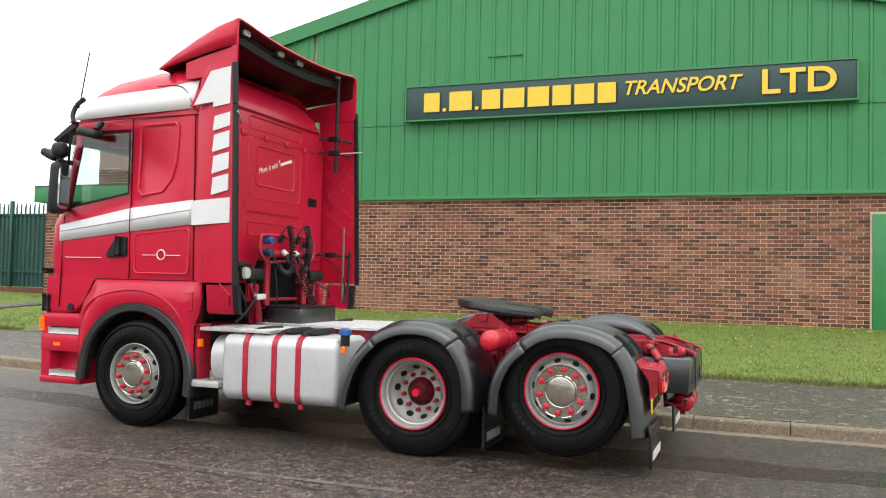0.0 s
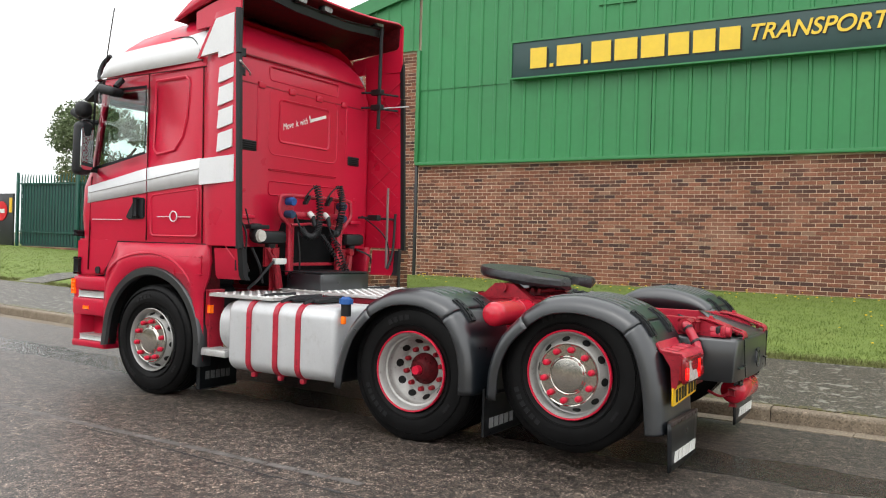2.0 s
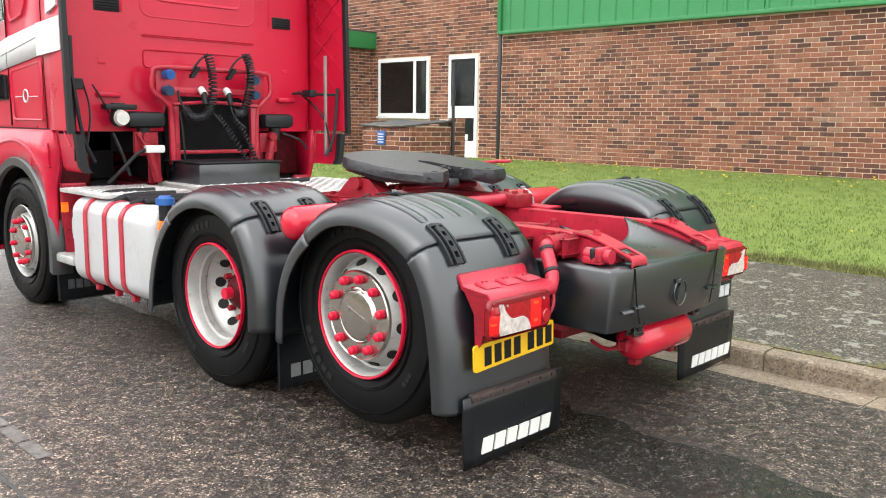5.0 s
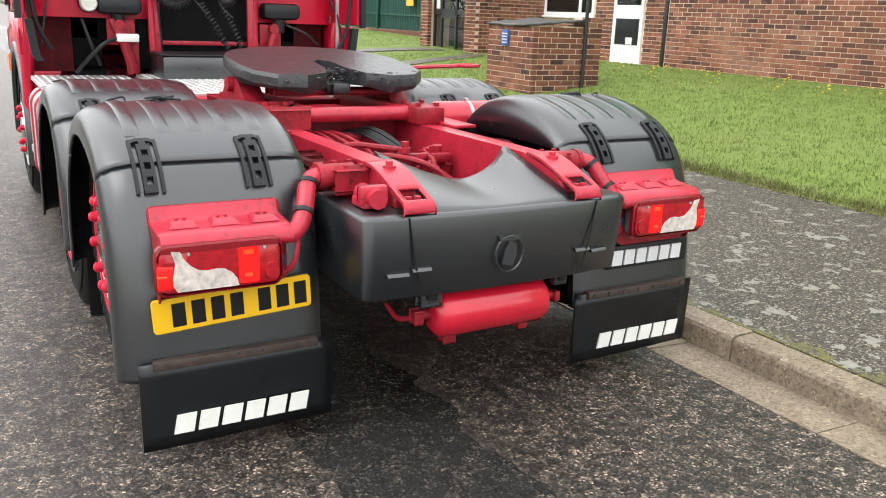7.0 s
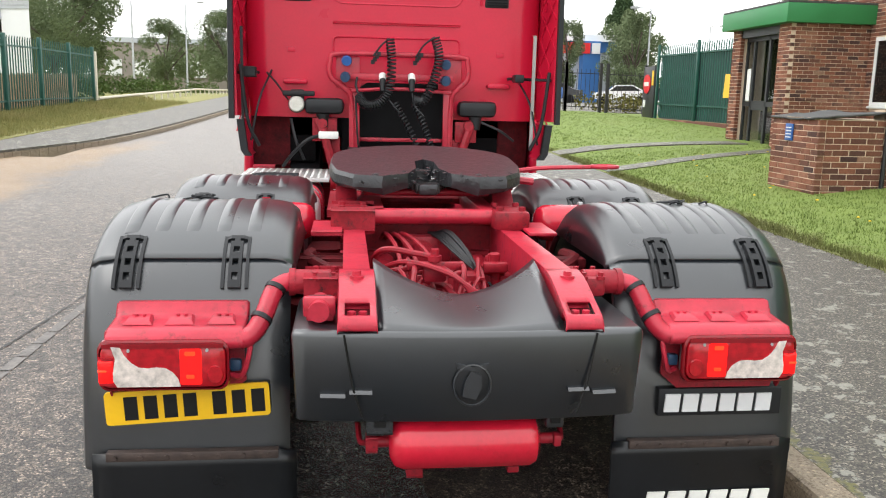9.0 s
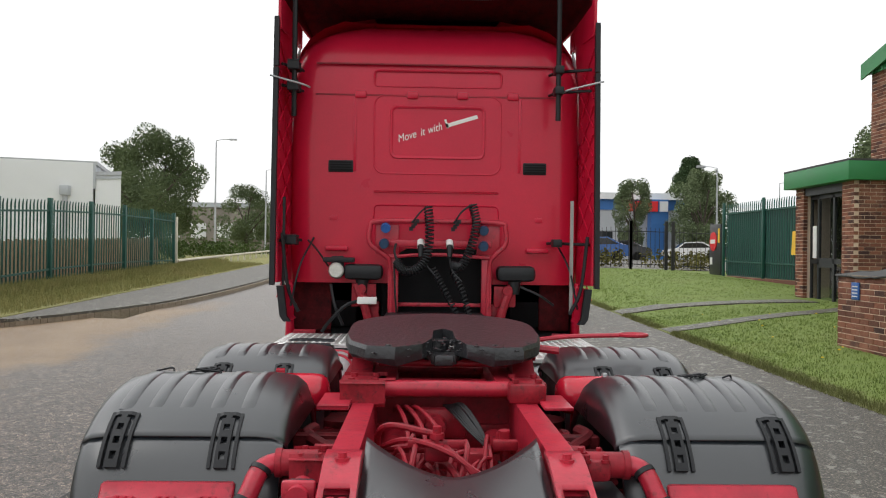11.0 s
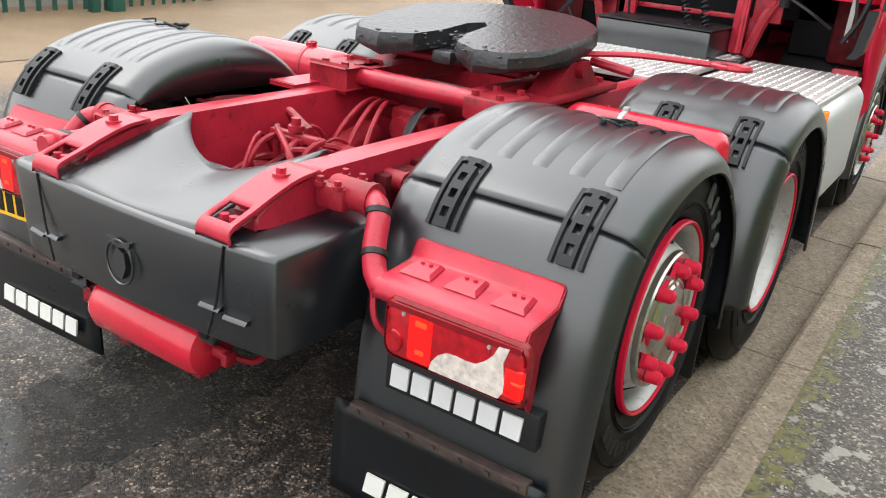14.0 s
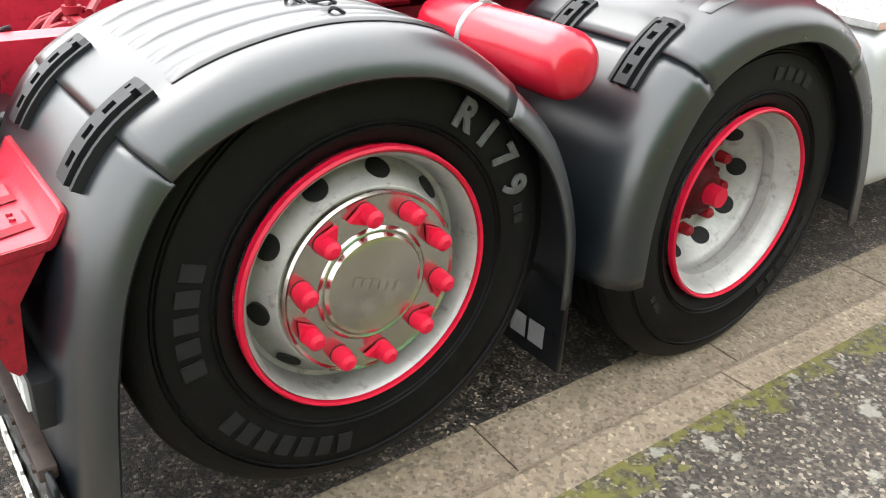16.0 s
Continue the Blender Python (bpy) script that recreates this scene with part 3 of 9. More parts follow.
def ring(z, xf, xr, w, rf, rr, slope=0.0, wf=None):
    """One level of the cab in plan: front and rear edge, half width, corner radii; slope tips the level along x."""
    wf = w if wf is None else wf
    pts = []

    def add(x, y):
        pts.append((x, y, z + slope * (x + 4.97)))
    for s in (1, -1):
        seq = []
        for k in range(6):
            a = radians(90 * k / 5)
            seq.append((xf + rf - rf * math.cos(a) * 1.0, wf - rf + rf * math.sin(a)))
        for x in (-4.97, -4.25, -3.62):
            seq.append((max(x, xf + rf + 0.01 + (x + 4.97) * 0.2), wf + (w - wf) * (x + 5.1) / 1.6))
        for k in range(6):
            a = radians(90 * k / 5)
            seq.append((xr - rr + rr * math.sin(a), w - rr + rr * math.cos(a)))
        seq = [(x, s * y) for x, y in seq]
        if s == -1:
            seq.reverse()
        for x, y in seq:
            add(x, y)
    return pts


CAB = [ring(1.37, -5.27, -3.37, 1.15, 0.16, 0.20, wf=1.12), ring(1.62, -5.29, -3.37, 1.17, 0.17, 0.20, wf=1.14), ring(1.90, -5.28, -3.37, 1.172, 0.18, 0.20, wf=1.14),
       ring(2.07, -5.23, -3.37, 1.172, 0.20, 0.20, 0.185, wf=1.13), ring(2.79, -5.10, -3.37, 1.165, 0.20, 0.20, wf=1.11), ring(2.93, -5.07, -3.37, 1.160, 0.20, 0.20, wf=1.10),
       ring(3.03, -5.05, -3.38, 1.152, 0.22, 0.22, wf=1.09), ring(3.14, -5.01, -3.40, 1.138, 0.24, 0.25, wf=1.065), ring(3.24, -4.92, -3.43, 1.10, 0.26, 0.28, wf=1.01),
       ring(3.34, -4.82, -3.50, 1.03, 0.28, 0.32, wf=0.92), ring(3.42, -4.62, -3.60, 0.92, 0.28, 0.32, wf=0.80), ring(3.48, -4.40, -3.74, 0.76, 0.26, 0.26, wf=0.66), ring(3.52, -4.20, -3.86, 0.52, 0.20, 0.20, wf=0.44)]
bm = bmesh.new()
vs = loft(bm, CAB)
n = len(CAB[0])
half = n // 2
gone = []
for f in bm.faces:
    c = f.calc_center_median()
    if len(f.verts) == 4 and 2.12 < c.z < 2.72:
        if -4.95 < c.x < -4.27 and abs(c.y) > 1.0:
            gone.append(f)
        elif c.x < -5.05:
            gone.append(f)
bmesh.ops.delete(bm, geom=gone, context="FACES")
cab = part("cab", bm, "red", truck, "glossy red sleeper cab with a domed roof", 30)
sol = cab.modifiers.new("shell", "SOLIDIFY")
sol.thickness, sol.offset = 0.045, -1

# cab glazing and what shows through it
part("side_window", prism(bmesh.new(), [(-5.01, 2.06), (-4.24, 2.20), (-4.24, 2.80), (-4.97, 2.80)], -1.150, -1.145), "glass", truck, "tinted door window").visible_shadow = False
part("side_window", prism(bmesh.new(), [(-5.01, 2.06), (-4.24, 2.20), (-4.24, 2.80), (-4.97, 2.80)], 1.145, 1.150), "glass", truck, "tinted door window").visible_shadow = False
bm = bmesh.new()
loft(bm, [[(-5.225, -1.0, 2.10), (-5.225, 1.0, 2.10), (-5.215, 1.0, 2.10), (-5.215, -1.0, 2.10)], [(-5.10, -0.98, 2.80), (-5.10, 0.98, 2.80), (-5.09, 0.98, 2.80), (-5.09, -0.98, 2.80)]])
part("windscreen", bm, "glass", truck).visible_shadow = False
bm = bmesh.new()
W4 = [(-5.02, 2.05), (-4.225, 2.19), (-4.225, 2.815), (-4.985, 2.815)]
W4i = [(-4.99, 2.085), (-4.25, 2.21), (-4.25, 2.79), (-4.96, 2.79)]
for s in (-1, 1):
    o = [bm.verts.new((x, s * 1.182, z)) for x, z in W4]
    i = [bm.verts.new((x, s * 1.176, z)) for x, z in W4i]
    for k in range(4):
        bm.faces.new((o[k], o[(k + 1) % 4], i[(k + 1) % 4], i[k]))
bmesh.ops.solidify(bm, geom=list(bm.faces), thickness=0.012)
pieces("window_seal", bm, "black_plastic", truck, "black rubber window seal", 0)
bm = B(-5.15, -4.75, -1.0, 1.0, 1.75, 2.12, bevel=0.06)
part("dashboard", bm, "interior", truck, "dark dashboard")
for y in (-0.62, 0.62):
    bm = B(-4.45, -4.28, y - 0.24, y + 0.24, 1.7, 2.42, bevel=0.05)
    box(bm, -4.43, -4.30, y - 0.14, y + 0.14, 2.44, 2.66, bevel=0.04)
    box(bm, -4.85, -4.30, y - 0.24, y + 0.24, 1.6, 1.8, bevel=0.05)
    part("cab_seat", bm, "upholstery", truck, "dark cloth driver's seat")
bm = bmesh.new()
cpath = [(-4.86 + 0.07 * math.cos(a), 0.62 + 0.22 * math.sin(a), 2.12 + 0.20 * math.cos(a)) for a in [2 * math.pi * k / 24 for k in range(25)]]
tube(bm, cpath, 0.015, 8, False)
cyl(bm, (-4.86, 0.62, 2.12), (-5.0, 0.62, 1.95), 0.035)
part("steering_wheel", bm, "interior", truck)
part("cab_floor", B(-5.15, -3.45, -1.08, 1.08, 1.40, 1.44), "interior", truck)


def side_y(x):
    return 1.14 + 0.035 * min(1.0, max(0.0, (x + 5.12) / 1.5))


for s in (-1, 1):
    def skin(name, outline_lo, outline_hi, mat, label, off=0.004, nseg=14):
        bm = bmesh.new()
        x0, x1 = outline_lo[0][0], outline_lo[-1][0]
        lo, hi = [], []
        for k in range(nseg + 1):
            x = x0 + (x1 - x0) * k / nseg
            y = s * (side_y(x) + off)
            lo.append(bm.verts.new((x, y, lerp_list(outline_lo, x))))
            hi.append(bm.verts.new((x, y, lerp_list(outline_hi, x))))
        for k in range(nseg):
            bm.faces.new((lo[k], lo[k + 1], hi[k + 1], hi[k]))
        ob = part(name, bm, mat, truck, label)
        ob.modifiers.new("t", "SOLIDIFY").thickness = 0.004
        return ob
    skin("stripe", [(-5.10, 1.745), (-4.23, 1.835)], [(-5.10, 1.905), (-4.23, 2.06)], "silver", "silver side stripe", 0.006)
    skin("stripe", [(-4.215, 1.838), (-3.495, 1.905)], [(-4.215, 2.063), (-3.495, 2.13)], "silver", "silver side stripe", 0.006)
    skin("stripe_groove", [(-5.08, 1.838), (-3.52, 2.035)], [(-5.08, 1.846), (-3.52, 2.043)], "aluminium", "", 0.009)
    # upper silver band follows the roof's shoulder
    bm = bmesh.new()
    lo, hi = [], []
    for k in range(21):
        x = -4.98 + 1.46 * k / 20
        zl = lerp_list([(-4.98, 2.945), (-4.2, 2.962), (-3.5, 2.985)], x)
        zh = lerp_list([(-4.98, 2.97), (-4.93, 3.06), (-4.84, 3.135), (-4.70, 3.165), (-3.93, 3.20), (-3.5, 3.265)], x)
        def wall(z):
            return lerp_list([(2.79, 1.168), (2.93, 1.163), (3.03, 1.155), (3.14, 1.142), (3.24, 1.108), (3.34, 1.03)], z) - 0.055 * max(0, (-4.25 - x) / 0.8)
        lo.append(bm.verts.new((x, s * (wall(zl) + 0.008), zl)))
        zm = (zl + zh) / 2
        hi.append((bm.verts.new((x, s * (wall(zm) + 0.010), zm)), bm.verts.new((x, s * (wall(zh) + 0.010), zh))))
    for k in range(20):
        bm.faces.new((lo[k], lo[k + 1], hi[k + 1][0], hi[k][0]))
        bm.faces.new((hi[k][0], hi[k + 1][0], hi[k + 1][1], hi[k][1]))
    ob = part("roof_band", bm, "silver", truck, "wide silver band along the roof")
    ob.modifiers.new("t", "SOLIDIFY").thickness = 0.004
    bm = bmesh.new()
    tube(bm, [(-3.98, s * 1.124, 3.225), (-3.74, s * 1.128, 3.215), (-3.63, s * 1.142, 3.15), (-3.56, s * 1.160, 3.05), (-3.52, s * 1.172, 2.97)], 0.005, 5)
    part("panel_joint", bm, "plate_black", truck)

# door joints, pressed panels, handle, badge
for s in (-1, 1):
    for x0, z0, x1, z1 in ((-4.225, 2.92, -4.215, 1.40), (-3.50, 2.92, -3.47, 1.39), (-5.05, 2.0, -5.08, 1.1)):
        bm = bmesh.new()
        pts = [(x0 - 0.0035, z0), (x0 + 0.0035, z0), (x1 + 0.0035, z1), (x1 - 0.0035, z1)]
        y = side_y((x0 + x1) / 2)
        prism(bm, pts, s * (y - 0.01), s * (y + 0.0025))
        part("panel_joint", bm, "grime_red", truck)
    bm = bmesh.new()
    prism(bm, [(-5.02, 2.915), (-3.48, 2.925), (-3.48, 2.930), (-5.02, 2.920)], s * 1.15, s * 1.171)
    part("panel_joint", bm, "grime_red", truck)

    def pressed(pts, name="pressed_panel", t=0.010, w=0.03):
        """A raised rim round a pressed field."""
        bm = bmesh.new()
        cx, cz = sum(p[0] for p in pts) / len(pts), sum(p[1] for p in pts) / len(pts)
        rows = []
        for k, (inset, h) in enumerate(((0, -0.004), (0.010, t), (w, t), (w + 0.016, -0.004))):
            row = []
            for x, z in pts:
                d = Vector((x - cx, z - cz))
                L = d.length
                x2, z2 = cx + d.x * (L - inset) / L, cz + d.y * (L - inset) / L
                row.append((x2, s * (side_y(x2) + 0.001 + h), z2))
            rows.append(row)
        loft(bm, rows, caps=False)
        part(name, bm, "red", truck, "", 60)
    pressed([(-4.13, 2.86), (-3.72, 2.87), (-3.68, 2.83), (-3.69, 2.5), (-3.74, 2.32), (-3.85, 2.20), (-4.10, 2.17), (-4.15, 2.22), (-4.14, 2.6)], w=0.014, t=0.006)
    pressed([(-4.14, 1.82), (-3.54, 1.87), (-3.52, 1.84), (-3.52, 1.46), (-3.55, 1.44), (-4.14, 1.44), (-4.17, 1.47), (-4.17, 1.79)], w=0.012, t=0.004)
    bm = bmesh.new()
    prism(bm, [(-4.50, 1.62), (-4.38, 1.79), (-4.24, 1.79), (-4.24, 1.60), (-4.48, 1.59)], s * 1.150, s * 1.172)
    bmesh.ops.bevel(bm, geom=list(bm.edges), offset=0.012, segments=2, affect="EDGES")
    h = part("door_handle", bm, "black_plastic", truck, "black recessed door handle")
    part("lever", B(-4.36, -4.31, s * 1.168, s * 1.19, 1.62, 1.78, bevel=0.012), "black_plastic", h)
    bm = bmesh.new()
    tube(bm, [(-3.835 + 0.045 * math.cos(a), s * 1.178, 1.622 + 0.045 * math.sin(a)) for a in [2 * math.pi * k / 20 for k in range(21)]], 0.006, 6, False)
    part("side_badge", bm, "silver", truck, "small round silver badge")
    bm = bmesh.new()
    for a, b in ((-4.05, -3.89), (-3.78, -3.62)):
        box(bm, a, b, s * 1.172, s * 1.177, 1.615, 1.621)
    box(bm, -5.0, -4.56, s * 1.155, s * 1.163, 1.585, 1.591)
    pieces("pinstripe", bm, "silver", truck)

# dark joints between the cab, the wings and the bumper
for s in (-1, 1):
    part("panel_joint", prism(bmesh.new(), [(-4.60, 1.378), (-3.42, 1.380), (-3.42, 1.388), (-4.60, 1.388)], s * 1.150, s * 1.176), "plate_black", truck)
    bm = bmesh.new()
    tube(bm, [(-4.60, s * 1.163, 1.38), (-4.71, s * 1.150, 1.22), (-4.80, s * 1.146, 1.10), (-4.80, s * 1.146, 0.98)], 0.005, 5)
    part("panel_joint", bm, "plate_black", truck)
    bm = bmesh.new()
    tube(bm, [(-4.77, s * 1.150, 0.95), (-4.70, s * 1.166, 1.12), (-4.48, s * 1.176, 1.24), (-4.11, s * 1.180, 1.29), (-3.80, s * 1.178, 1.22), (-3.60, s * 1.168, 1.05), (-3.53, s * 1.158, 0.85)], 0.018, 8)
    part("wing_crease", bm, "red", truck)

# front face and bumper (seen edge on)
part("grille", B(-5.31, -5.24, -0.95, 0.95, 1.08, 1.70, bevel=0.03), "black_plastic", truck, "dark front grille")
part("sun_visor", prism(bmesh.new(), [(-5.06, 2.96), (-5.33, 2.78), (-5.30, 2.76), (-5.04, 2.90)], -1.05, 1.05), "black_plastic", truck, "dark sun visor over the windscreen")
bm = bmesh.new()
prism(bm, [(-5.27, 1.02), (-5.27, 1.40), (-4.86, 1.40), (-4.62, 1.40), (-4.78, 1.16), (-4.86, 1.06)], -1.13, 1.13)
bmesh.ops.bevel(bm, geom=list(bm.edges), offset=0.02, segments=2, affect="EDGES")
part("lower_cab", bm, "red", truck)
bm = B(-5.27, -4.80, -1.0, 1.0, 0.36, 1.02, bevel=0.04)
box(bm, -5.28, -4.76, -1.16, 1.16, 0.90, 1.04, bevel=0.03)
box(bm, -5.28, -4.78, -1.16, 1.16, 0.66, 0.83, bevel=0.02)
box(bm, -5.28, -4.76, -1.16, 1.16, 0.35, 0.42, bevel=0.02)
box(bm, -5.28, -5.16, -1.15, 1.15, 0.40, 1.0, bevel=0.02)
bumper = part("bumper", bm, "red", truck, "red front bumper with steps")
for s in (-1, 1):
    part("bumper_step", B(-5.18, -4.80, s * 0.98, s * 1.15, 0.835, 0.895, bevel=0.01), "tread", bumper, "silver tread step")
    part("bumper_step", B(-5.15, -4.82, s * 0.98, s * 1.15, 0.425, 0.47, bevel=0.01), "tread", bumper, "silver tread step")
    bm = bmesh.new()
    for k in range(4):
        box(bm, -5.285, -5.235, s * 1.130, s * 1.166, 0.865 + 0.035 * k, 0.892 + 0.035 * k, bevel=0.006)
    pieces("front_indicator", bm, "amber", bumper, "lit amber indicator")
    # Reflector in the emissive amber: a faint glow of its own is added.
    part("side_reflector", B(-5.10, -5.02, s * 1.158, s * 1.166, 0.72, 0.75, bevel=0.004), "amber", bumper)
    bm = bmesh.new()
    cyl(bm, (-4.93, s * 1.05, 1.10), (-4.93, s * 1.145, 1.10), 0.035)
    part("side_lamp", bm, "black_plastic", truck)
    part("clip", B(-5.285, -5.24, s * 1.08, s * 1.145, 1.435, 1.47, bevel=0.012), "black_plastic", truck)
    part("corner_flap", B(-5.275, -5.20, s * 1.08, s * 1.14, 1.07, 1.20, bevel=0.02), "black_plastic", truck)


# front wing with the arch
def arc(cx, cz, rx, rz, a0, a1, n=16):
    return [(cx + rx * math.cos(radians(a0 + (a1 - a0) * k / n)), cz + rz * math.sin(radians(a0 + (a1 - a0) * k / n))) for k in range(n + 1)]


FX, FZ = -4.11, 0.505
for s in (-1, 1):
    outer = [(-4.80, 0.42), (-4.80, 1.08), (-4.70, 1.22), (-4.60, 1.38), (-3.40, 1.385), (-3.40, 1.12), (-3.47, 1.02), (-3.47, 0.37)]
    inner = arc(FX, FZ, 0.60, 0.60, 170, 0, 20)
    inner = [(-4.72, 0.42)] + inner + [(-3.52, 0.37)]
    bm = bmesh.new()
    a = [bm.verts.new((x, s * 1.14, z)) for x, z in inner]
    # outer points resampled to the same count along the outline
    L = [0.0]
    for p, q in zip(outer, outer[1:]):
        L.append(L[-1] + math.dist(p, q))
    cnt = len(inner)
    om = []
    for k in range(cnt):
        t = L[-1] * k / (cnt - 1)
        i = max(j for j in range(len(L)) if L[j] <= t + 1e-9)
        i = min(i, len(outer) - 2)
        u = (t - L[i]) / (L[i + 1] - L[i])
        om.append((outer[i][0] + (outer[i + 1][0] - outer[i][0]) * u, outer[i][1] + (outer[i + 1][1] - outer[i][1]) * u))
    b = [bm.verts.new((x, s * (1.13 if z < 1.3 else 1.15), z)) for x, z in om]
    mid = [bm.verts.new((ix * 0.55 + ox * 0.45, s * 1.165, iz * 0.55 + oz * 0.45)) for (ix, iz), (ox, oz) in zip(inner, om)]
    for k in range(cnt - 1):
        bm.faces.new((a[k], a[k + 1], mid[k + 1], mid[k]))
        bm.faces.new((mid[k], mid[k + 1], b[k + 1], b[k]))
    w = part("front_wing", bm, "red", truck, "red front wing round the wheel", 50)
    so = w.modifiers.new("t", "SOLIDIFY")
    so.thickness, so.offset = 0.05, 0
    bm = bmesh.new()
    rows = []
    for x, z in [(-4.755, 0.40)] + arc(FX, FZ, 0.62, 0.62, 172, 0, 24) + [(-3.50, 0.33)]:
        d = Vector((x - FX, 0, z - FZ)).normalized()
        p = Vector((x, 0, z))
        rows.append([p + Vector((0, s * 1.05, 0)), p + d * 0.045 + Vector((0, s * 1.05, 0)), p + d * 0.045 + Vector((0, s * 1.175, 0)), p + d * 0.03 + Vector((0, s * 1.195, 0)), p - d * 0.03 + Vector((0, s * 1.195, 0)), p - d * 0.045 + Vector((0, s * 1.17, 0))])
    loft(bm, rows)
    part("wheel_arch", bm, "grey_plastic", truck, "dark grey wheel arch trim")
    bm = bmesh.new()
    prism(bm, arc(FX, FZ, 0.66, 0.66, 172, 8, 16) + arc(FX, FZ, 0.63, 0.63, 8, 172, 16), s * 0.60, s * 1.06)
    part("inner_arch", bm, "black_plastic", truck)
    part("front_flap", B(-3.52, -3.48, s * 0.72, s * 1.14, 0.12, 0.42, bevel=0.008), "flap_rubber", truck, "black front mudflap")
    bm = bmesh.new()
    for k in range(5):
        box(bm, -3.478, -3.474, s * (0.80 + 0.06 * k), s * (0.845 + 0.06 * k), 0.20, 0.27)
    pieces("flap_mark", bm, "tyre_mark", truck)
    # Dark red of the pillar holds the shade behind the wing, besides grime.
    part("rear_pillar", B(-3.72, -3.60, s * 0.86, s * 1.12, 0.98, 1.38, bevel=0.03), "grime_red", truck)
    part("wing_ridge", B(-3.80, -3.46, s * 1.155, s * 1.172, 1.12, 1.27, bevel=0.014), "red", truck)
    part("marker_lamp", B(-3.43, -3.40, s * 1.09, s * 1.12, 0.79, 0.85, bevel=0.006), "amber", truck, "lit amber side marker")
    part("marker_holder", B(-3.47, -3.42, s * 0.95, s * 1.10, 0.42, 0.98, bevel=0.01), "chassis_red", truck)

# side fairings (collar) with their silver blocks, black edges and inner ribs
for s in (-1, 1):
    bm = bmesh.new()
    rows = []
    for z, y0, y1, x1 in ((1.38, 1.165, 1.20, -3.01), (2.0, 1.175, 1.215, -3.03), (2.9, 1.172, 1.225, -3.06), (3.38, 1.13, 1.220, -3.075)):
        rows.append([(-3.49, s * (y0 - 0.02), z), (-3.46, s * (y0 + 0.006), z), (-3.3, s * (y0 + (y1 - y0) * 0.6), z), (x1, s * y1, z), (x1, s * (y1 - 0.03), z), (-3.3, s * (y0 + (y1 - y0) * 0.6 - 0.03), z), (-3.46, s * (y0 - 0.03), z)])
    loft(bm, rows)
    fairing = part("side_fairing", bm, "red", truck, "red cab side fairing")
    for za, xa, zb, xb in ((1.36, -3.0, 2.985, -3.055), (2.995, -3.057, 3.37, -3.073)):
        bm = bmesh.new()
        loft(bm, [[(x - 0.008, s * 1.188, z), (x - 0.008, s * 1.226, z), (x + 0.006, s * 1.232, z), (x + 0.034, s * 1.226, z), (x + 0.034, s * 1.190, z)] for z, x in ((za, xa), (zb, xb))])
        part("fairing_edge", bm, "black_plastic", fairing, "black rubber fairing edge")
    bm = bmesh.new()
    loft(bm, [[(-3.335, s * (y - 0.03), z), (-3.335, s * y, z), (-3.045, s * (y + 0.006), z), (-3.045, s * (y - 0.024), z)] for z, y in ((1.09, 1.105), (1.12, 1.13), (1.355, 1.155))])
    part("lower_fairing", bm, "red", truck, "red lower fairing block")
    bm = bmesh.new()
    loft(bm, [[(-3.042, s * (y - 0.05), z), (-3.042, s * y, z), (-2.985, s * y, z), (-2.985, s * (y - 0.05), z)] for z, y in ((1.09, 1.12), (1.13, 1.148), (1.355, 1.175))])
    part("fairing_edge", bm, "black_plastic", fairing)
    zs = [2.15, 2.345, 2.54, 2.735, 2.905]
    for k in range(4):
        bm = bmesh.new()
        z0, z1 = zs[k] + 0.03, zs[k + 1]
        pts = [(-3.265, z0 - 0.012), (-3.085, z0 + 0.03), (-3.085, z1 + 0.015), (-3.25, z1 - 0.02)]
        prism(bm, pts, s * 1.200, s * 1.2275)
        part("silver_block", bm, "silver", fairing, "silver decal block")
    part("silver_block", prism(bmesh.new(), [(-3.475, 1.895), (-3.065, 1.918), (-3.065, 2.145), (-3.475, 2.118)], s * 1.192, s * 1.2185), "silver", fairing)
    part("silver_block", prism(bmesh.new(), [(-3.50, 2.995), (-3.27, 3.02), (-3.27, 2.97), (-3.09, 2.995), (-3.09, 3.335), (-3.32, 3.30)], s * 1.196, s * 1.2285), "silver", fairing)
    part("red_slash", prism(bmesh.new(), [(-3.525, 2.985), (-3.49, 2.985), (-3.305, 3.305), (-3.335, 3.30)], s * 1.19, s * 1.2305), "red", fairing)
    bm = bmesh.new()
    for z0 in steps(1.35, 3.1, 0.22):
        for dz in (0.30, -0.30):
            za, zb = z0, z0 + dz
            if zb < 1.25 or zb > 3.3:
                continue
            tube(bm, [(-3.42, s * 1.150, za), (-3.06, s * 1.182, zb)], 0.006, 5, False)
    part("inner_rib", bm, "red", fairing, "diamond pattern of raised ribs")
    bm = bmesh.new()
    yp = 0.93 if s > 0 else 1.09
    tube(bm, [(-3.15, s * yp, 3.70), (-3.16, s * yp, 2.64)], 0.020, 8, False)
    for z in (3.03, 2.87, 1.70):
        tube(bm, [(-3.36, s * (yp - 0.04), z), (-3.24, s * yp, z), (-3.08, s * 1.17, z - 0.01)], 0.012, 7, False)
        box(bm, -3.25, -3.12, s * (yp - 0.03), s * (yp + 0.04), z - 0.03, z + 0.03, bevel=0.008)
    tube(bm, [(-3.06, s * 1.15, 1.75), (-3.05, s * 1.10, 1.35), (-3.06, s * 1.02, 1.16)], 0.014, 7)
    tube(bm, [(-3.36, s * 0.95, 1.72), (-3.10, s * 1.02, 1.5), (-3.06, s * 1.08, 1.2)], 0.008, 6)
    pieces("fairing_stay", bm, "black_plastic", truck, "black tubular fairing stay")
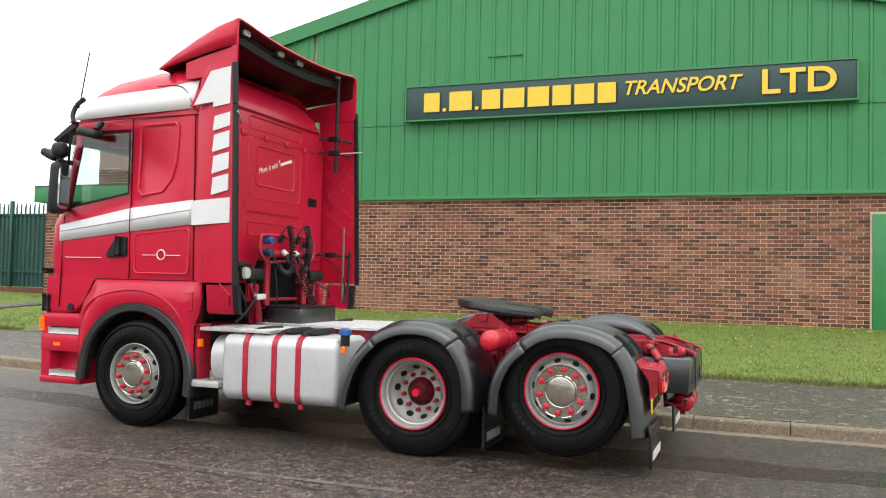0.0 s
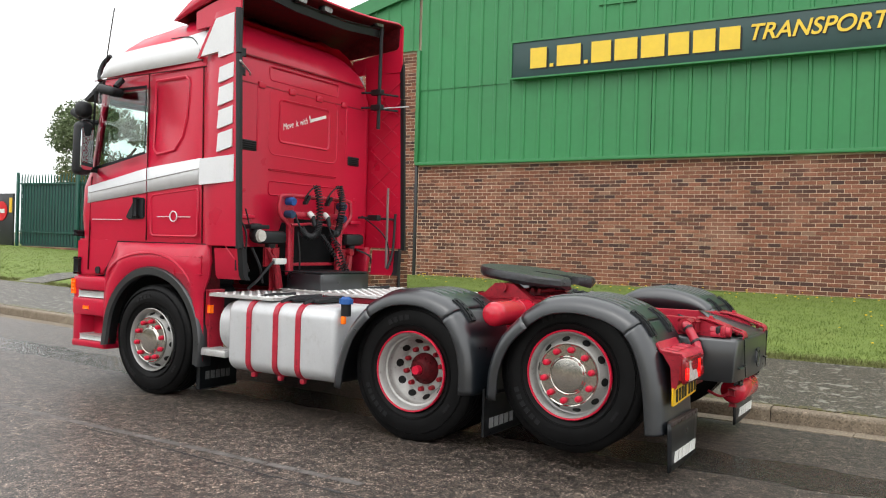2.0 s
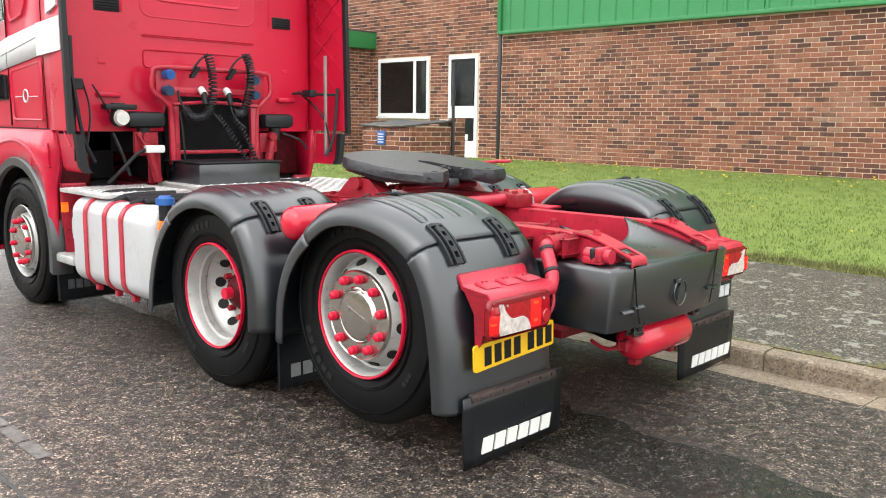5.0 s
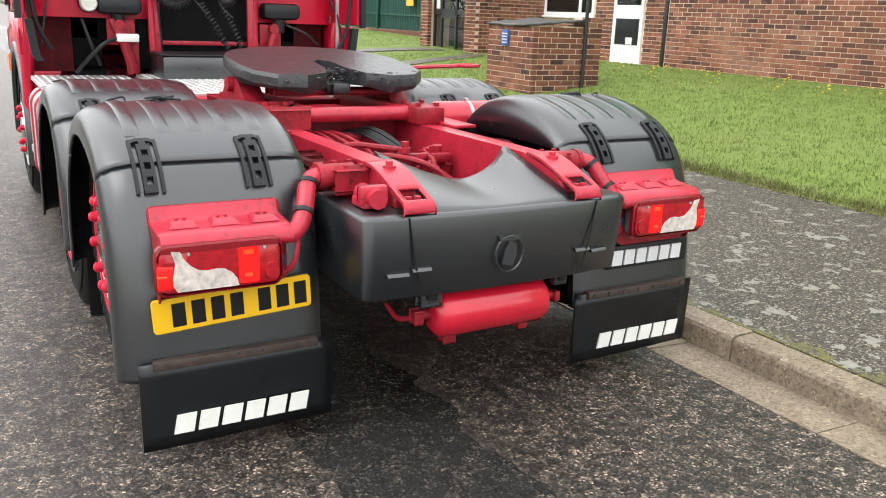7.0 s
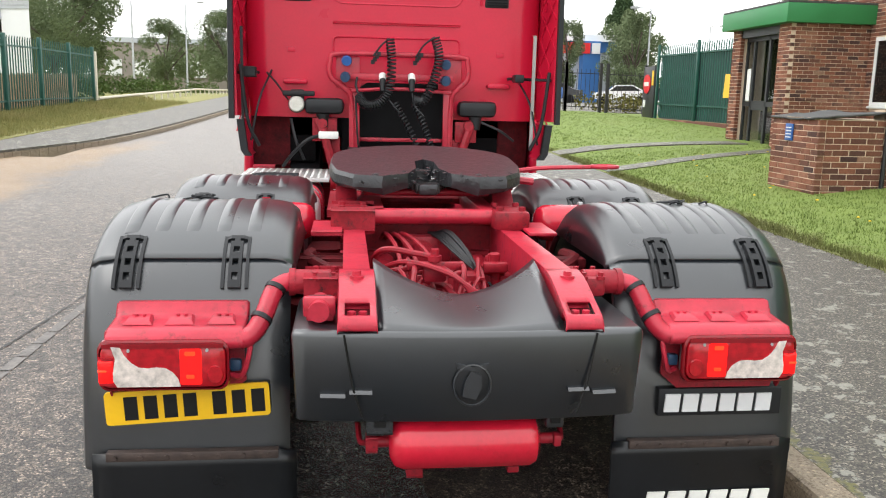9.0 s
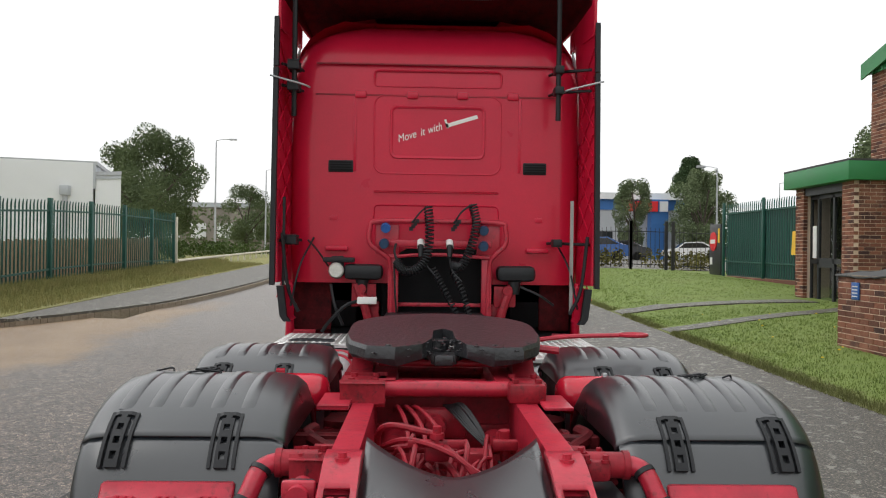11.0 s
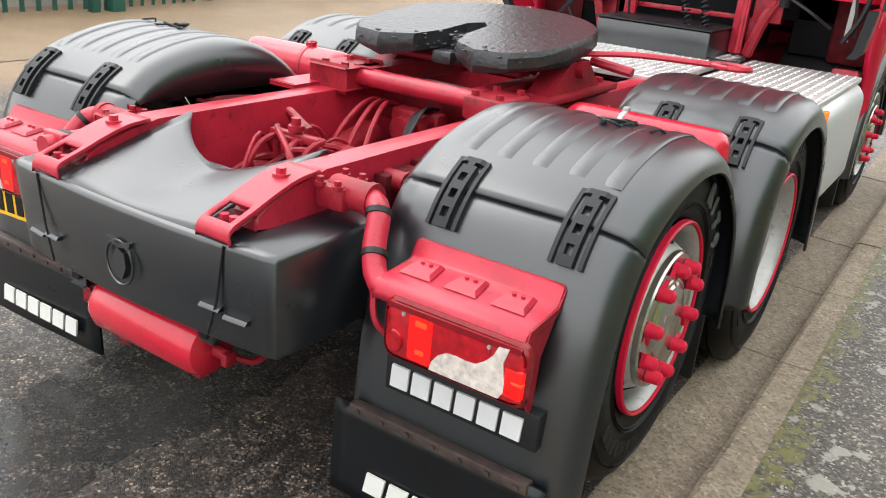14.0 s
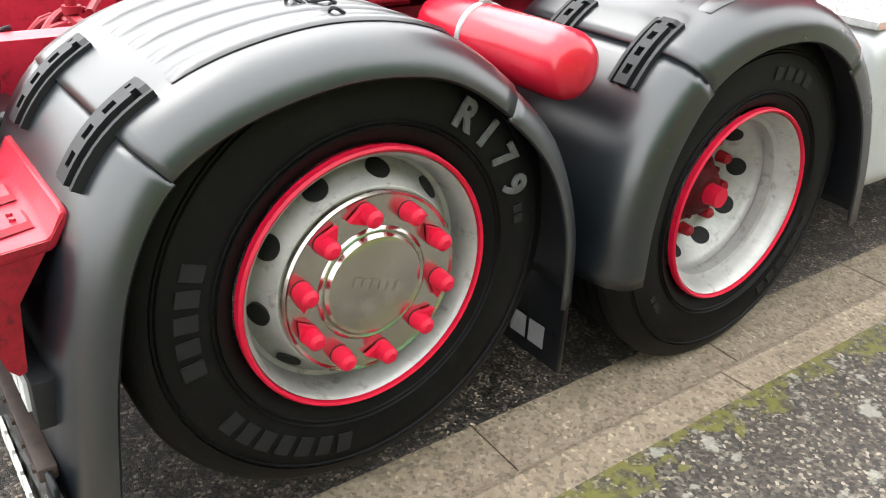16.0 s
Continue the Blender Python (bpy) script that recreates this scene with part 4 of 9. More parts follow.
    part("fairing_rod", B(-3.09, -3.075, s * (1.02 if s > 0 else 1.13), s * (1.045 if s > 0 else 1.15), 1.17, 2.02), "aluminium" if s > 0 else "black_plastic", truck, "metal strip behind the fairing")
    bm = bmesh.new()
    tube(bm, [(-3.15, s * 0.97, 2.86), (-3.11, s * 1.02, 2.875), (-2.99, s * 1.245, 2.915)], 0.008, 6)
    part("cross_rod", bm, "galv", truck, "thin bright rod")

# roof deflector
bm = bmesh.new()
SEC = [(-1.0, 0.0), (-1.0, 0.45), (-0.995, 0.78), (-0.975, 0.92), (-0.93, 0.985)] + [(-0.85 + 0.17 * k, 1.0) for k in range(11)] + [(0.93, 0.985), (0.975, 0.92), (0.995, 0.78), (1.0, 0.45), (1.0, 0.0)]
grid = []
for i in range(15):
    t = i / 14
    x = -4.03 + 0.965 * t
    wid = 1.06 + 0.145 * min(1, t * 1.3)
    base = 3.405 + 0.135 * t
    rim = lerp_list([(0.0, 3.43), (0.22, 3.545), (0.48, 3.655), (0.75, 3.745), (1.0, 3.815)], t)
    row = []
    for u, v in SEC:
        sag = 0.085 * t * (1 - min(1.0, abs(u)) ** 2.2)
        row.append(bm.verts.new((x - 0.10 * (1 - abs(u)) * (1 - t), u * wid, base + (rim - sag - base) * v)))
    grid.append(row)
for a, b in zip(grid, grid[1:]):
    for j in range(len(SEC) - 1):
        bm.faces.new((a[j], a[j + 1], b[j + 1], b[j]))
# Second material colours the inner face dark, for underside shade and its blackness.
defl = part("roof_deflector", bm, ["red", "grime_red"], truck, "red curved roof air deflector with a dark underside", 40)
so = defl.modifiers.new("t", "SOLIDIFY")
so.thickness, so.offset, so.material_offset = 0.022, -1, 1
for s in (-1, 1):
    # fixed collar between the silver band and the deflector's lower edge
    bm = bmesh.new()
    outline = [(-3.66, 3.27), (-3.66, 3.425), (-3.45, 3.468), (-3.12, 3.52), (-3.088, 3.56), (-3.080, 3.775), (-3.050, 3.775), (-3.050, 3.36), (-3.070, 3.28)]
    loft(bm, [[(x, s * (1.085 + 0.115 * (x + 4.0) / 0.95 - inner), z) for x, z in outline] for inner in (0.0, 0.022)])
    part("roof_collar", bm, "red", truck, "red collar panel under the deflector")
bm = bmesh.new()
for y0, y1, z0, z1 in ((-1.08, -0.36, 3.665, 3.605), (-0.36, 0.36, 3.605, 3.605), (0.36, 1.02, 3.605, 3.665)):
    loft(bm, [[(x, y, z + h) for x, h in ((-3.22, -0.035), (-3.19, -0.04), (-3.18, 0.035), (-3.21, 0.04))] for y, z in ((y0, z0), (y1, z1))])
tube(bm, [(-3.17, -1.06, 3.715), (-3.17, -0.5, 3.66), (-3.17, 0.0, 3.645), (-3.17, 0.5, 3.66), (-3.17, 1.0, 3.715)], 0.010, 6)
part("lamp_bar", bm, "black_plastic", truck, "black bar for work lamps under the deflector")
for y, z in ((-0.95, 3.715), (-0.35, 3.672), (0.02, 3.672), (0.865, 3.735)):
    lamp = part("work_lamp", B(-3.20, -3.125, y - 0.072, y + 0.072, z - 0.038, z + 0.038, bevel=0.022, seg=3), "black_plastic", truck, "small black work lamp")
    bm = bmesh.new()
    prism(bm, rounded(y - 0.058, y + 0.058, z - 0.027, z + 0.027, 0.024), -3.126, -3.118, "x")
    part("lens", bm, "lens_grey", lamp, "clear lens")

# aerial, horns, mirrors
bm = bmesh.new()
tube(bm, [(-5.01, -1.05, 3.08), (-4.91, -1.04, 3.64)], 0.006, 6, False)
part("aerial", bm, "black_plastic", truck, "thin black whip aerial")
bm = bmesh.new()
tube(bm, [(-5.02, -1.10, 2.93), (-5.065, -1.07, 3.02), (-5.045, -1.04, 3.12), (-4.97, -1.02, 3.185)], 0.024, 10)
part("roof_lamp_pod", bm, "black_plastic", truck, "dark curved roof lamp pod")


def pod(name, x0, x1, y0, y1, z0, z1, r, label, rot=0):
    bm = B(x0, x1, y0, y1, z0, z1, bevel=r, seg=4)
    if rot:
        c = Matrix.Translation(((x0 + x1) / 2, (y0 + y1) / 2, (z0 + z1) / 2))
        bm.transform(c @ Matrix.Rotation(radians(rot), 4, "Y") @ c.inverted())
    return part(name, bm, "black_plastic", truck, label)


for s in (-1, 1):
    ys = sorted((s * 1.21, s * 1.375))
    arm = pod("door_mirror", -5.06, -4.92, ys[0], ys[1], 2.00, 2.51, 0.055, "large black door mirror", 3)
    bm = bmesh.new()
    prism(bm, rounded(ys[0] + 0.02, ys[1] - 0.02, 2.05, 2.46, 0.04), -4.932, -4.914, "x")
    part("mirror_glass", bm, "mirror", arm)
    pod("wide_mirror", -5.05, -4.91, ys[0], ys[1] - 0.01, 2.545, 2.70, 0.06, "smaller black wide-angle mirror")
    bm = bmesh.new()
    for z in (2.06, 2.52):
        tube(bm, [(-4.98, s * 1.13, z), (-5.02, s * 1.18, z), (-5.05, s * 1.26, z)], 0.024, 8)
    tube(bm, [(-5.06, s * 1.20, 2.03), (-5.06, s * 1.20, 2.70)], 0.022, 8, False)
    part("mirror_arm", bm, "black_plastic", truck)
    ys = sorted((s * 1.155, s * 1.31))
    pod("kerb_mirror", -4.80, -4.56, ys[0], ys[1], 2.745, 2.83, 0.038, "black kerb mirror above the door window", 14)
    bm = bmesh.new()
    tube(bm, [(-4.62, s * 1.15, 2.90), (-4.62, s * 1.22, 2.82)], 0.03, 8, False)
    part("mirror_arm", bm, "black_plastic", truck)
pod("front_mirror", -5.36, -5.16, -1.20, -1.06, 2.57, 2.65, 0.035, "black front mirror", 25)

# rear wall of the cab: pressings, vents, seams, slogan
RX = -3.372


def rear_rim(y0, y1, z0, z1, r, w=0.022, t=0.012):
    bm = bmesh.new()
    rows = []
    for inset, h in ((0, -0.003), (0.008, t), (w, t), (w + 0.010, -0.003)):
        rows.append([(RX + h, y, z) for y, z in rounded(y0 + inset, y1 - inset, z0 + inset, z1 - inset, max(0.01, r - inset))])
    loft(bm, rows, caps=False)
    part("pressed_rim", bm, "red", truck, "", 60)


rear_rim(-0.37, 0.39, 2.35, 2.776, 0.06)
rear_rim(-0.50, 0.52, 2.225, 2.862, 0.09, w=0.012, t=0.008)
rear_rim(-0.49, 0.505, 2.078, 2.106, 0.012, w=0.006, t=0.012)
rear_rim(-0.49, 0.505, 1.848, 1.995, 0.045, w=0.010, t=0.012)
rear_rim(-0.50, 0.52, 2.912, 3.058, 0.04, w=0.010, t=0.010)
bm = bmesh.new()
for z in (3.098, 2.852):
    box(bm, RX - 0.01, RX + 0.007, -0.95, 0.95, z - 0.006, z + 0.006)
pieces("seam", bm, "dull_red", truck)
bm = bmesh.new()
for y in (-0.60, -0.19, 0.205, 0.605):
    box(bm, RX - 0.01, RX + 0.020, y - 0.045, y + 0.045, 2.825, 2.885, bevel=0.012)
for y in (-0.64, 0.66):
    box(bm, RX - 0.004, RX + 0.006, y - 0.012, y + 0.012, 2.25, 2.84, bevel=0.004)
for y in (-0.78, 0.80):
    box(bm, RX - 0.01, RX + 0.05, y - 0.08, y + 0.10, 1.62, 1.66, bevel=0.015)
for y in (-0.80, 0.82):
    box(bm, RX - 0.004, RX + 0.008, y - 0.03, y + 0.03, 1.86, 1.90, bevel=0.004)
pieces("pressing", bm, "red", truck)
for y0, y1 in ((-0.845, -0.65), (0.69, 0.875)):
    v = part("vent", B(RX - 0.01, RX + 0.012, y0, y1, 2.24, 2.335, bevel=0.008), "black_plastic", truck, "black cab vent")
    bm = bmesh.new()
    for k in range(4):
        box(bm, RX + 0.010, RX + 0.018, y0 + 0.012, y1 - 0.012, 2.253 + 0.02 * k, 2.262 + 0.02 * k)
    part("louvre", bm, "interior", v)


def words(text, size, m, mat, name, parent=None, depth=0.002, shear=0.0, xs=1.0, fat=0.0):
    cu = bpy.data.curves.new("lettering", "FONT")
    cu.body, cu.size, cu.extrude, cu.shear, cu.offset = text, size, depth, shear, fat
    tmp = new("lettering", cu)
    dg = bpy.context.evaluated_depsgraph_get()
    me = bpy.data.meshes.new_from_object(tmp.evaluated_get(dg))
    bpy.data.objects.remove(tmp)
    me.transform(m @ Matrix.Diagonal((xs, 1, 1, 1)))
    me.materials.clear()
    me.materials.append(M[mat])
    ob = new(name, me)
    if parent is not None:
        ob.parent = parent
        if parent.type == "EMPTY":
            ob.matrix_parent_inverse = Matrix.Translation(parent.location).inverted()
    return ob


tilt = math.degrees(math.atan2(0.20, 0.64))
mm = Matrix.Translation((RX + 0.004, -0.30, 2.48)) @ Matrix.Rotation(radians(90), 4, "Z") @ Matrix.Rotation(radians(90), 4, "X") @ Matrix.Rotation(radians(tilt), 4, "Z")
for word, dx in (("Move", 0.0), ("it", 0.185), ("with", 0.245)):
    words(word, 0.085, mm @ Matrix.Translation((dx, 0, 0)), "white_mark", "slogan_word", truck, 0.001, 0.35, 0.80)
bm = bmesh.new()
box(bm, 0.40, 0.66, 0.004, 0.034, -0.001, 0.001)
box(bm, 0.40, 0.418, 0.0, 0.07, -0.001, 0.001)
bm.transform(mm)
part("slogan_bar", bm, "white_mark", truck)

# frame at the cab's back: pipes, coils, lamp, boxes
part("engine_tunnel", B(-3.80, -3.40, -0.42, 0.46, 1.0, 1.62, bevel=0.03), "interior", truck)
# Blocks under the cab are near-black, standing for the shaded voids there.
part("cab_underside", B(-5.0, -3.62, -0.95, 0.95, 1.20, 1.40, bevel=0.02), "interior", truck)
# Flat cover, coloured near-black in place of a recess's shade.
bm = bmesh.new()
prism(bm, [(-0.33, 1.0), (0.45, 1.0), (0.45, 1.50), (0.41, 1.60), (0.34, 1.645), (-0.22, 1.645), (-0.29, 1.60), (-0.33, 1.50)], -3.40, -3.356, "x")
part("engine_cover", bm, "interior", truck, "engine cover in the cab's back, blackened like a shaded recess")
part("cab_mount", B(-3.78, -3.62, -1.02, -0.62, 1.0, 1.40, bevel=0.03), "interior", truck)
part("cab_mount", B(-3.78, -3.62, 0.62, 1.02, 1.0, 1.40, bevel=0.03), "interior", truck)
bm = bmesh.new()
tube(bm, [(-3.22, -0.33, 1.0), (-3.22, -0.34, 1.5), (-3.20, -0.40, 1.60), (-3.20, -0.50, 1.68), (-3.20, -0.50, 1.80), (-3.20, -0.44, 1.85), (-3.20, 0.0, 1.855), (-3.20, 0.48, 1.85), (-3.20, 0.54, 1.80), (-3.20, 0.54, 1.68), (-3.20, 0.46, 1.60), (-3.22, 0.42, 1.5), (-3.22, 0.41, 1.0)], 0.020, 10, n=5)
tube(bm, [(-3.20, -0.34, 1.58), (-3.20, 0.0, 1.60), (-3.20, 0.42, 1.58)], 0.014, 8)
box(bm, -3.25, -3.20, -0.40, 0.44, 1.66, 1.71, bevel=0.008)
box(bm, -3.25, -3.21, -0.36, -0.28, 1.0, 1.60, bevel=0.008)
box(bm, -3.25, -3.21, 0.36, 0.44, 1.0, 1.60, bevel=0.008)
box(bm, -3.24, -3.22, -0.46, -0.28, 1.60, 1.83, bevel=0.006)
box(bm, -3.24, -3.22, 0.32, 0.50, 1.60, 1.83, bevel=0.006)
part("coil_bracket", bm, "chassis_red", truck, "red tubular bracket holding the air coils")
for y, z in ((-0.38, 1.80), (-0.39, 1.68), (0.37, 1.79), (0.37, 1.67)):
    bm = bmesh.new()
    cyl(bm, (-3.22, y, z), (-3.16, y, z), 0.036)
    cyl(bm, (-3.16, y, z), (-3.13, y, z - 0.008), 0.040, 0.034)
    part("coupling", bm, "blue_plastic" if y < 0.3 and z > 1.7 else "dark_blue", truck, "blue air line coupling")
for y in (-0.11, 0.11):
    bm = bmesh.new()
    cyl(bm, (-3.18, y, 1.70), (-3.13, y, 1.66), 0.028)
    part("connector", bm, "white_plastic", truck, "white cable connector")
    bm = bmesh.new()
    cyl(bm, (-3.14, y, 1.67), (-3.11, y, 1.58), 0.026, 0.018)
    part("connector", bm, "black_plastic", truck)


def coil(path, r, turns, wire, name="air_coil"):
    """A coiled hose wound round a path."""
    ps = smooth_path(path, 24)
    bm = bmesh.new()
    pts, N = [], turns * 12
    side = None
    for k in range(N + 1):
        f = k / N * (len(ps) - 1)
        i = min(int(f), len(ps) - 2)
        p = ps[i].lerp(ps[i + 1], f - i)
        d = (ps[i + 1] - ps[i]).normalized()
        if side is None:
            side = d.orthogonal().normalized()
        side = (side - d * side.dot(d)).normalized()
        up = d.cross(side)
        a = 2 * math.pi * k / 12
        pts.append(p + r * (math.cos(a) * side + math.sin(a) * up))
    tube(bm, pts, wire, 5, False)
    return part(name, bm, "black_plastic", truck, "black coiled air hose")


coil([(-3.14, -0.06, 1.97), (-3.11, -0.045, 1.80), (-3.10, -0.06, 1.60), (-3.08, -0.14, 1.49), (-3.09, -0.24, 1.48), (-3.12, -0.29, 1.55)], 0.030, 34, 0.0075)
coil([(-3.14, 0.28, 1.99), (-3.12, 0.31, 1.84), (-3.10, 0.27, 1.66), (-3.09, 0.20, 1.52), (-3.10, 0.13, 1.52)], 0.030, 28, 0.0075)
coil([(-3.10, -0.02, 1.50), (-3.04, 0.07, 1.34), (-2.97, 0.17, 1.14), (-2.92, 0.24, 1.02)], 0.020, 22, 0.0065)
coil([(-3.10, 0.12, 1.50), (-3.05, 0.20, 1.34), (-3.0, 0.26, 1.16), (-2.95, 0.32, 1.04)], 0.020, 20, 0.0065)
bm = bmesh.new()
tube(bm, [(-2.92, 0.24, 1.02), (-2.85, 0.32, 0.985), (-2.75, 0.46, 0.99), (-2.72, 0.58, 1.0)], 0.018, 8)
tube(bm, [(-3.14, -0.06, 1.97), (-3.16, -0.12, 1.92), (-3.18, -0.18, 1.84)], 0.008, 6)
tube(bm, [(-3.14, 0.28, 1.99), (-3.16, 0.20, 1.93), (-3.18, 0.14, 1.84)], 0.008, 6)
tube(bm, [(-3.12, -0.29, 1.55), (-3.15, -0.31, 1.62), (-3.18, -0.30, 1.68)], 0.009, 6)
tube(bm, [(-3.12, -0.11, 1.58), (-3.08, -0.05, 1.50), (-3.06, 0.02, 1.42)], 0.007, 6)
tube(bm, [(-3.12, 0.11, 1.58), (-3.08, 0.13, 1.48), (-3.04, 0.2, 1.40)], 0.007, 6)
for y in (-0.17, 0.15):
    for k in range(4):
        box(bm, -3.19, -3.15, y - 0.03 + 0.015 * k, y + 0.0 + 0.015 * k, 1.78 + 0.02 * k, 1.81 + 0.02 * k)
pieces("air_pipe", bm, "black_plastic", truck)
# battery box and deck
part("battery_box", B(-3.30, -2.80, -0.36, 0.36, 0.96, 1.14, bevel=0.02), "grey_plastic", truck, "dark grey plastic box on the deck")
part("box_lid", B(-3.31, -2.79, -0.37, 0.37, 1.142, 1.152, bevel=0.004), "black_plastic", truck)
part("lid_edge", B(-3.30, -3.27, -0.31, 0.43, 1.195, 1.225, bevel=0.004), "chassis_red", truck, "red strip along the lid")
lampx = -3.20
bm = bmesh.new()
bmesh.ops.create_uvsphere(bm, u_segments=20, v_segments=12, radius=0.066, matrix=Matrix.Translation((lampx - 0.03, -0.755, 1.47)))
box(bm, -3.30, -3.20, -0.86, -0.62, 1.53, 1.57, bevel=0.01)
box(bm, -3.27, -3.22, -0.80, -0.70, 1.50, 1.58, bevel=0.01)
spot = part("rear_work_lamp", bm, "black_plastic", truck, "round work lamp on the cab's back")
bm = bmesh.new()
cyl(bm, (lampx + 0.015, -0.755, 1.47), (lampx + 0.04, -0.755, 1.47), 0.060, 0.050, 24)
part("lens", bm, "lens_white", spot, "round clear lens")
bm = bmesh.new()
for y in (-0.56, 0.62):
    box(bm, -3.34, -3.18, y - 0.14, y + 0.16, 1.40, 1.52, bevel=0.04)
    cyl(bm, (-3.25, y, 1.40), (-3.25, y, 1.30), 0.05, 0.04)
pieces("cab_damper", bm, "black_plastic", truck, "black rubber cab mounting")
bm = bmesh.new()
for s in (-1, 1):
    tube(bm, [(-3.25, s * 0.60, 1.36), (-3.2, s * 0.54, 1.22), (-3.2, s * 0.48, 1.0)], 0.035, 8)
    box(bm, -3.26, -3.235, s * 0.46, s * 0.63, 1.20, 1.36, bevel=0.008)
    box(bm, -3.30, -3.25, s * 0.44, s * 0.50, 0.98, 1.22, bevel=0.01)
    cyl(bm, (-3.26, s * 0.56, 1.33), (-3.18, s * 0.56, 1.33), 0.035)
pieces("cab_bracket", bm, "dull_red", truck)
part("wiring_block", B(-3.20, -3.15, -0.59, -0.44, 1.215, 1.27, bevel=0.008), "white_plastic", truck, "small white wiring block")
bm = bmesh.new()
tube(bm, [(-3.18, -0.58, 1.24), (-3.14, -0.68, 1.20), (-3.16, -0.80, 1.08), (-3.22, -0.86, 1.0)], 0.014, 7)
tube(bm, [(-3.16, -0.97, 1.70), (-3.2, -0.90, 1.62), (-3.24, -0.82, 1.50)], 0.007, 6)
tube(bm, [(-3.24, -0.80, 1.36), (-3.18, -0.76, 1.2), (-3.2, -0.70, 1.05)], 0.012, 6)
tube(bm, [(-3.14, -0.31, 1.52), (-3.12, -0.30, 1.3), (-3.14, -0.28, 1.05)], 0.008, 6)
tube(bm, [(-3.2, 0.66, 1.36), (-3.14, 0.80, 1.30), (-3.2, 0.92, 1.22)], 0.010, 6)
pieces("cable", bm, "black_plastic", truck)
# chassis
for s in (-1, 1):
    bm = bmesh.new()
    prism(bm, [(-5.0, 0.72), (-5.0, 0.95), (0.28, 0.980), (0.54, 0.980), (0.64, 0.968), (0.76, 0.930), (0.80, 0.905), (0.80, 0.862), (0.70, 0.862), (0.45, 0.78), (0.0, 0.70)], s * 0.30, s * 0.39)
    bmesh.ops.bevel(bm, geom=list(bm.edges), offset=0.008, segments=1, affect="EDGES")
    rail = part("chassis_rail", bm, "chassis_red", truck, "red chassis side member")
    bm = bmesh.new()
    nose = smooth_path([(x, 0, z) for x, z in ((0.58, 0.988), (0.66, 0.981), (0.74, 0.958), (0.81, 0.932), (0.868, 0.912), (0.890, 0.902), (0.901, 0.888), (0.903, 0.866))], 3)
    ys = (-0.060, -0.056, -0.038, -0.034, 0.0, 0.034, 0.038, 0.056, 0.060)
    grid = [[bm.verts.new((p.x, s * 0.345 + w, p.z - (0.010 if abs(w) > 0.058 else 0.0))) for w in ys] for p in nose]
    for i in range(len(nose) - 1):
        xm = (nose[i].x + nose[i + 1].x) / 2
        for j in range(len(ys) - 1):
            if not (0.815 < xm < 0.878 and 2 <= j <= 5):
                bm.faces.new((grid[i][j], grid[i + 1][j], grid[i + 1][j + 1], grid[i][j + 1]))
    ep = part("rail_end_plate", bm, "chassis_red", rail, "rolled rail nose with a square window", 30)
    ep.modifiers.new("t", "SOLIDIFY").thickness = 0.009
    bm = bmesh.new()
    loft(bm, [[(x, s * 0.345 + w, z) for x, z in ((0.795, 0.906), (0.892, 0.880))] for w in (-0.045, 0.045)], caps=False, closed=False)
    part("rail_slot", bm, "grime_red", rail, "dark recess in the rail end")
    bm = bmesh.new()
    cyl(bm, (0.668, s * 0.345, 0.955), (0.668, s * 0.345, 0.984), 0.024, seg=12)
    cyl(bm, (0.668, s * 0.345, 0.955), (0.668, s * 0.345, 0.999), 0.014, seg=6)
    for w in (-0.017, 0.017):
        cyl(bm, (0.846, s * 0.345 + w, 0.880), (0.846, s * 0.345 + w, 0.912), 0.013, seg=6)
    for x in steps(-2.4, 0.3, 0.15):
        for z in (0.82, 0.90):
            cyl(bm, (x, s * 0.385, z), (x, s * 0.405, z), 0.012, seg=6)
    pieces("bolt", bm, "chassis_red", rail)
    # slots of plates outside the rails
    bm = bmesh.new()
    box(bm, 0.18, 0.34, s * 0.39, s * 0.44, 0.80, 0.93, bevel=0.01)
    box(bm, 0.10, 0.16, s * 0.39, s * 0.56, 0.70, 0.94, bevel=0.01)
    tube(bm, [(0.24, s * 0.42, 0.90), (0.12, s * 0.52, 0.93), (-0.05, s * 0.52, 0.92)], 0.025, 8)
    tube(bm, [(0.0, s * 0.40, 0.85), (0.10, s * 0.50, 0.80), (0.25, s * 0.52, 0.82)], 0.014, 6)
    cyl(bm, (0.2, s * 0.42, 0.87), (0.2, s * 0.56, 0.87), 0.035)
    # Brackets darkened as if shaded between rail and guard, on top of grime.
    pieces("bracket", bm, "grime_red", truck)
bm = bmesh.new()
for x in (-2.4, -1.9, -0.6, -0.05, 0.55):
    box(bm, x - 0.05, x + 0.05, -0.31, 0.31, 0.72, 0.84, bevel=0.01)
# Added floor sheet: its dull dark red gives the well its shaded depth.
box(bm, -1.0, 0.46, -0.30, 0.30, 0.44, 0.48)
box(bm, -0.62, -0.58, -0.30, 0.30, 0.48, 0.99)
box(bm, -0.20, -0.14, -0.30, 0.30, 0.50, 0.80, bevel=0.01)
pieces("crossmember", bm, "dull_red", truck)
bm = bmesh.new()
cyl(bm, (-0.41, -0.28, 1.022), (-0.41, 0.28, 1.022), 0.036, seg=20)
tubebar = part("cross_tube", bm, "chassis_red", truck, "red tubular cross bar")
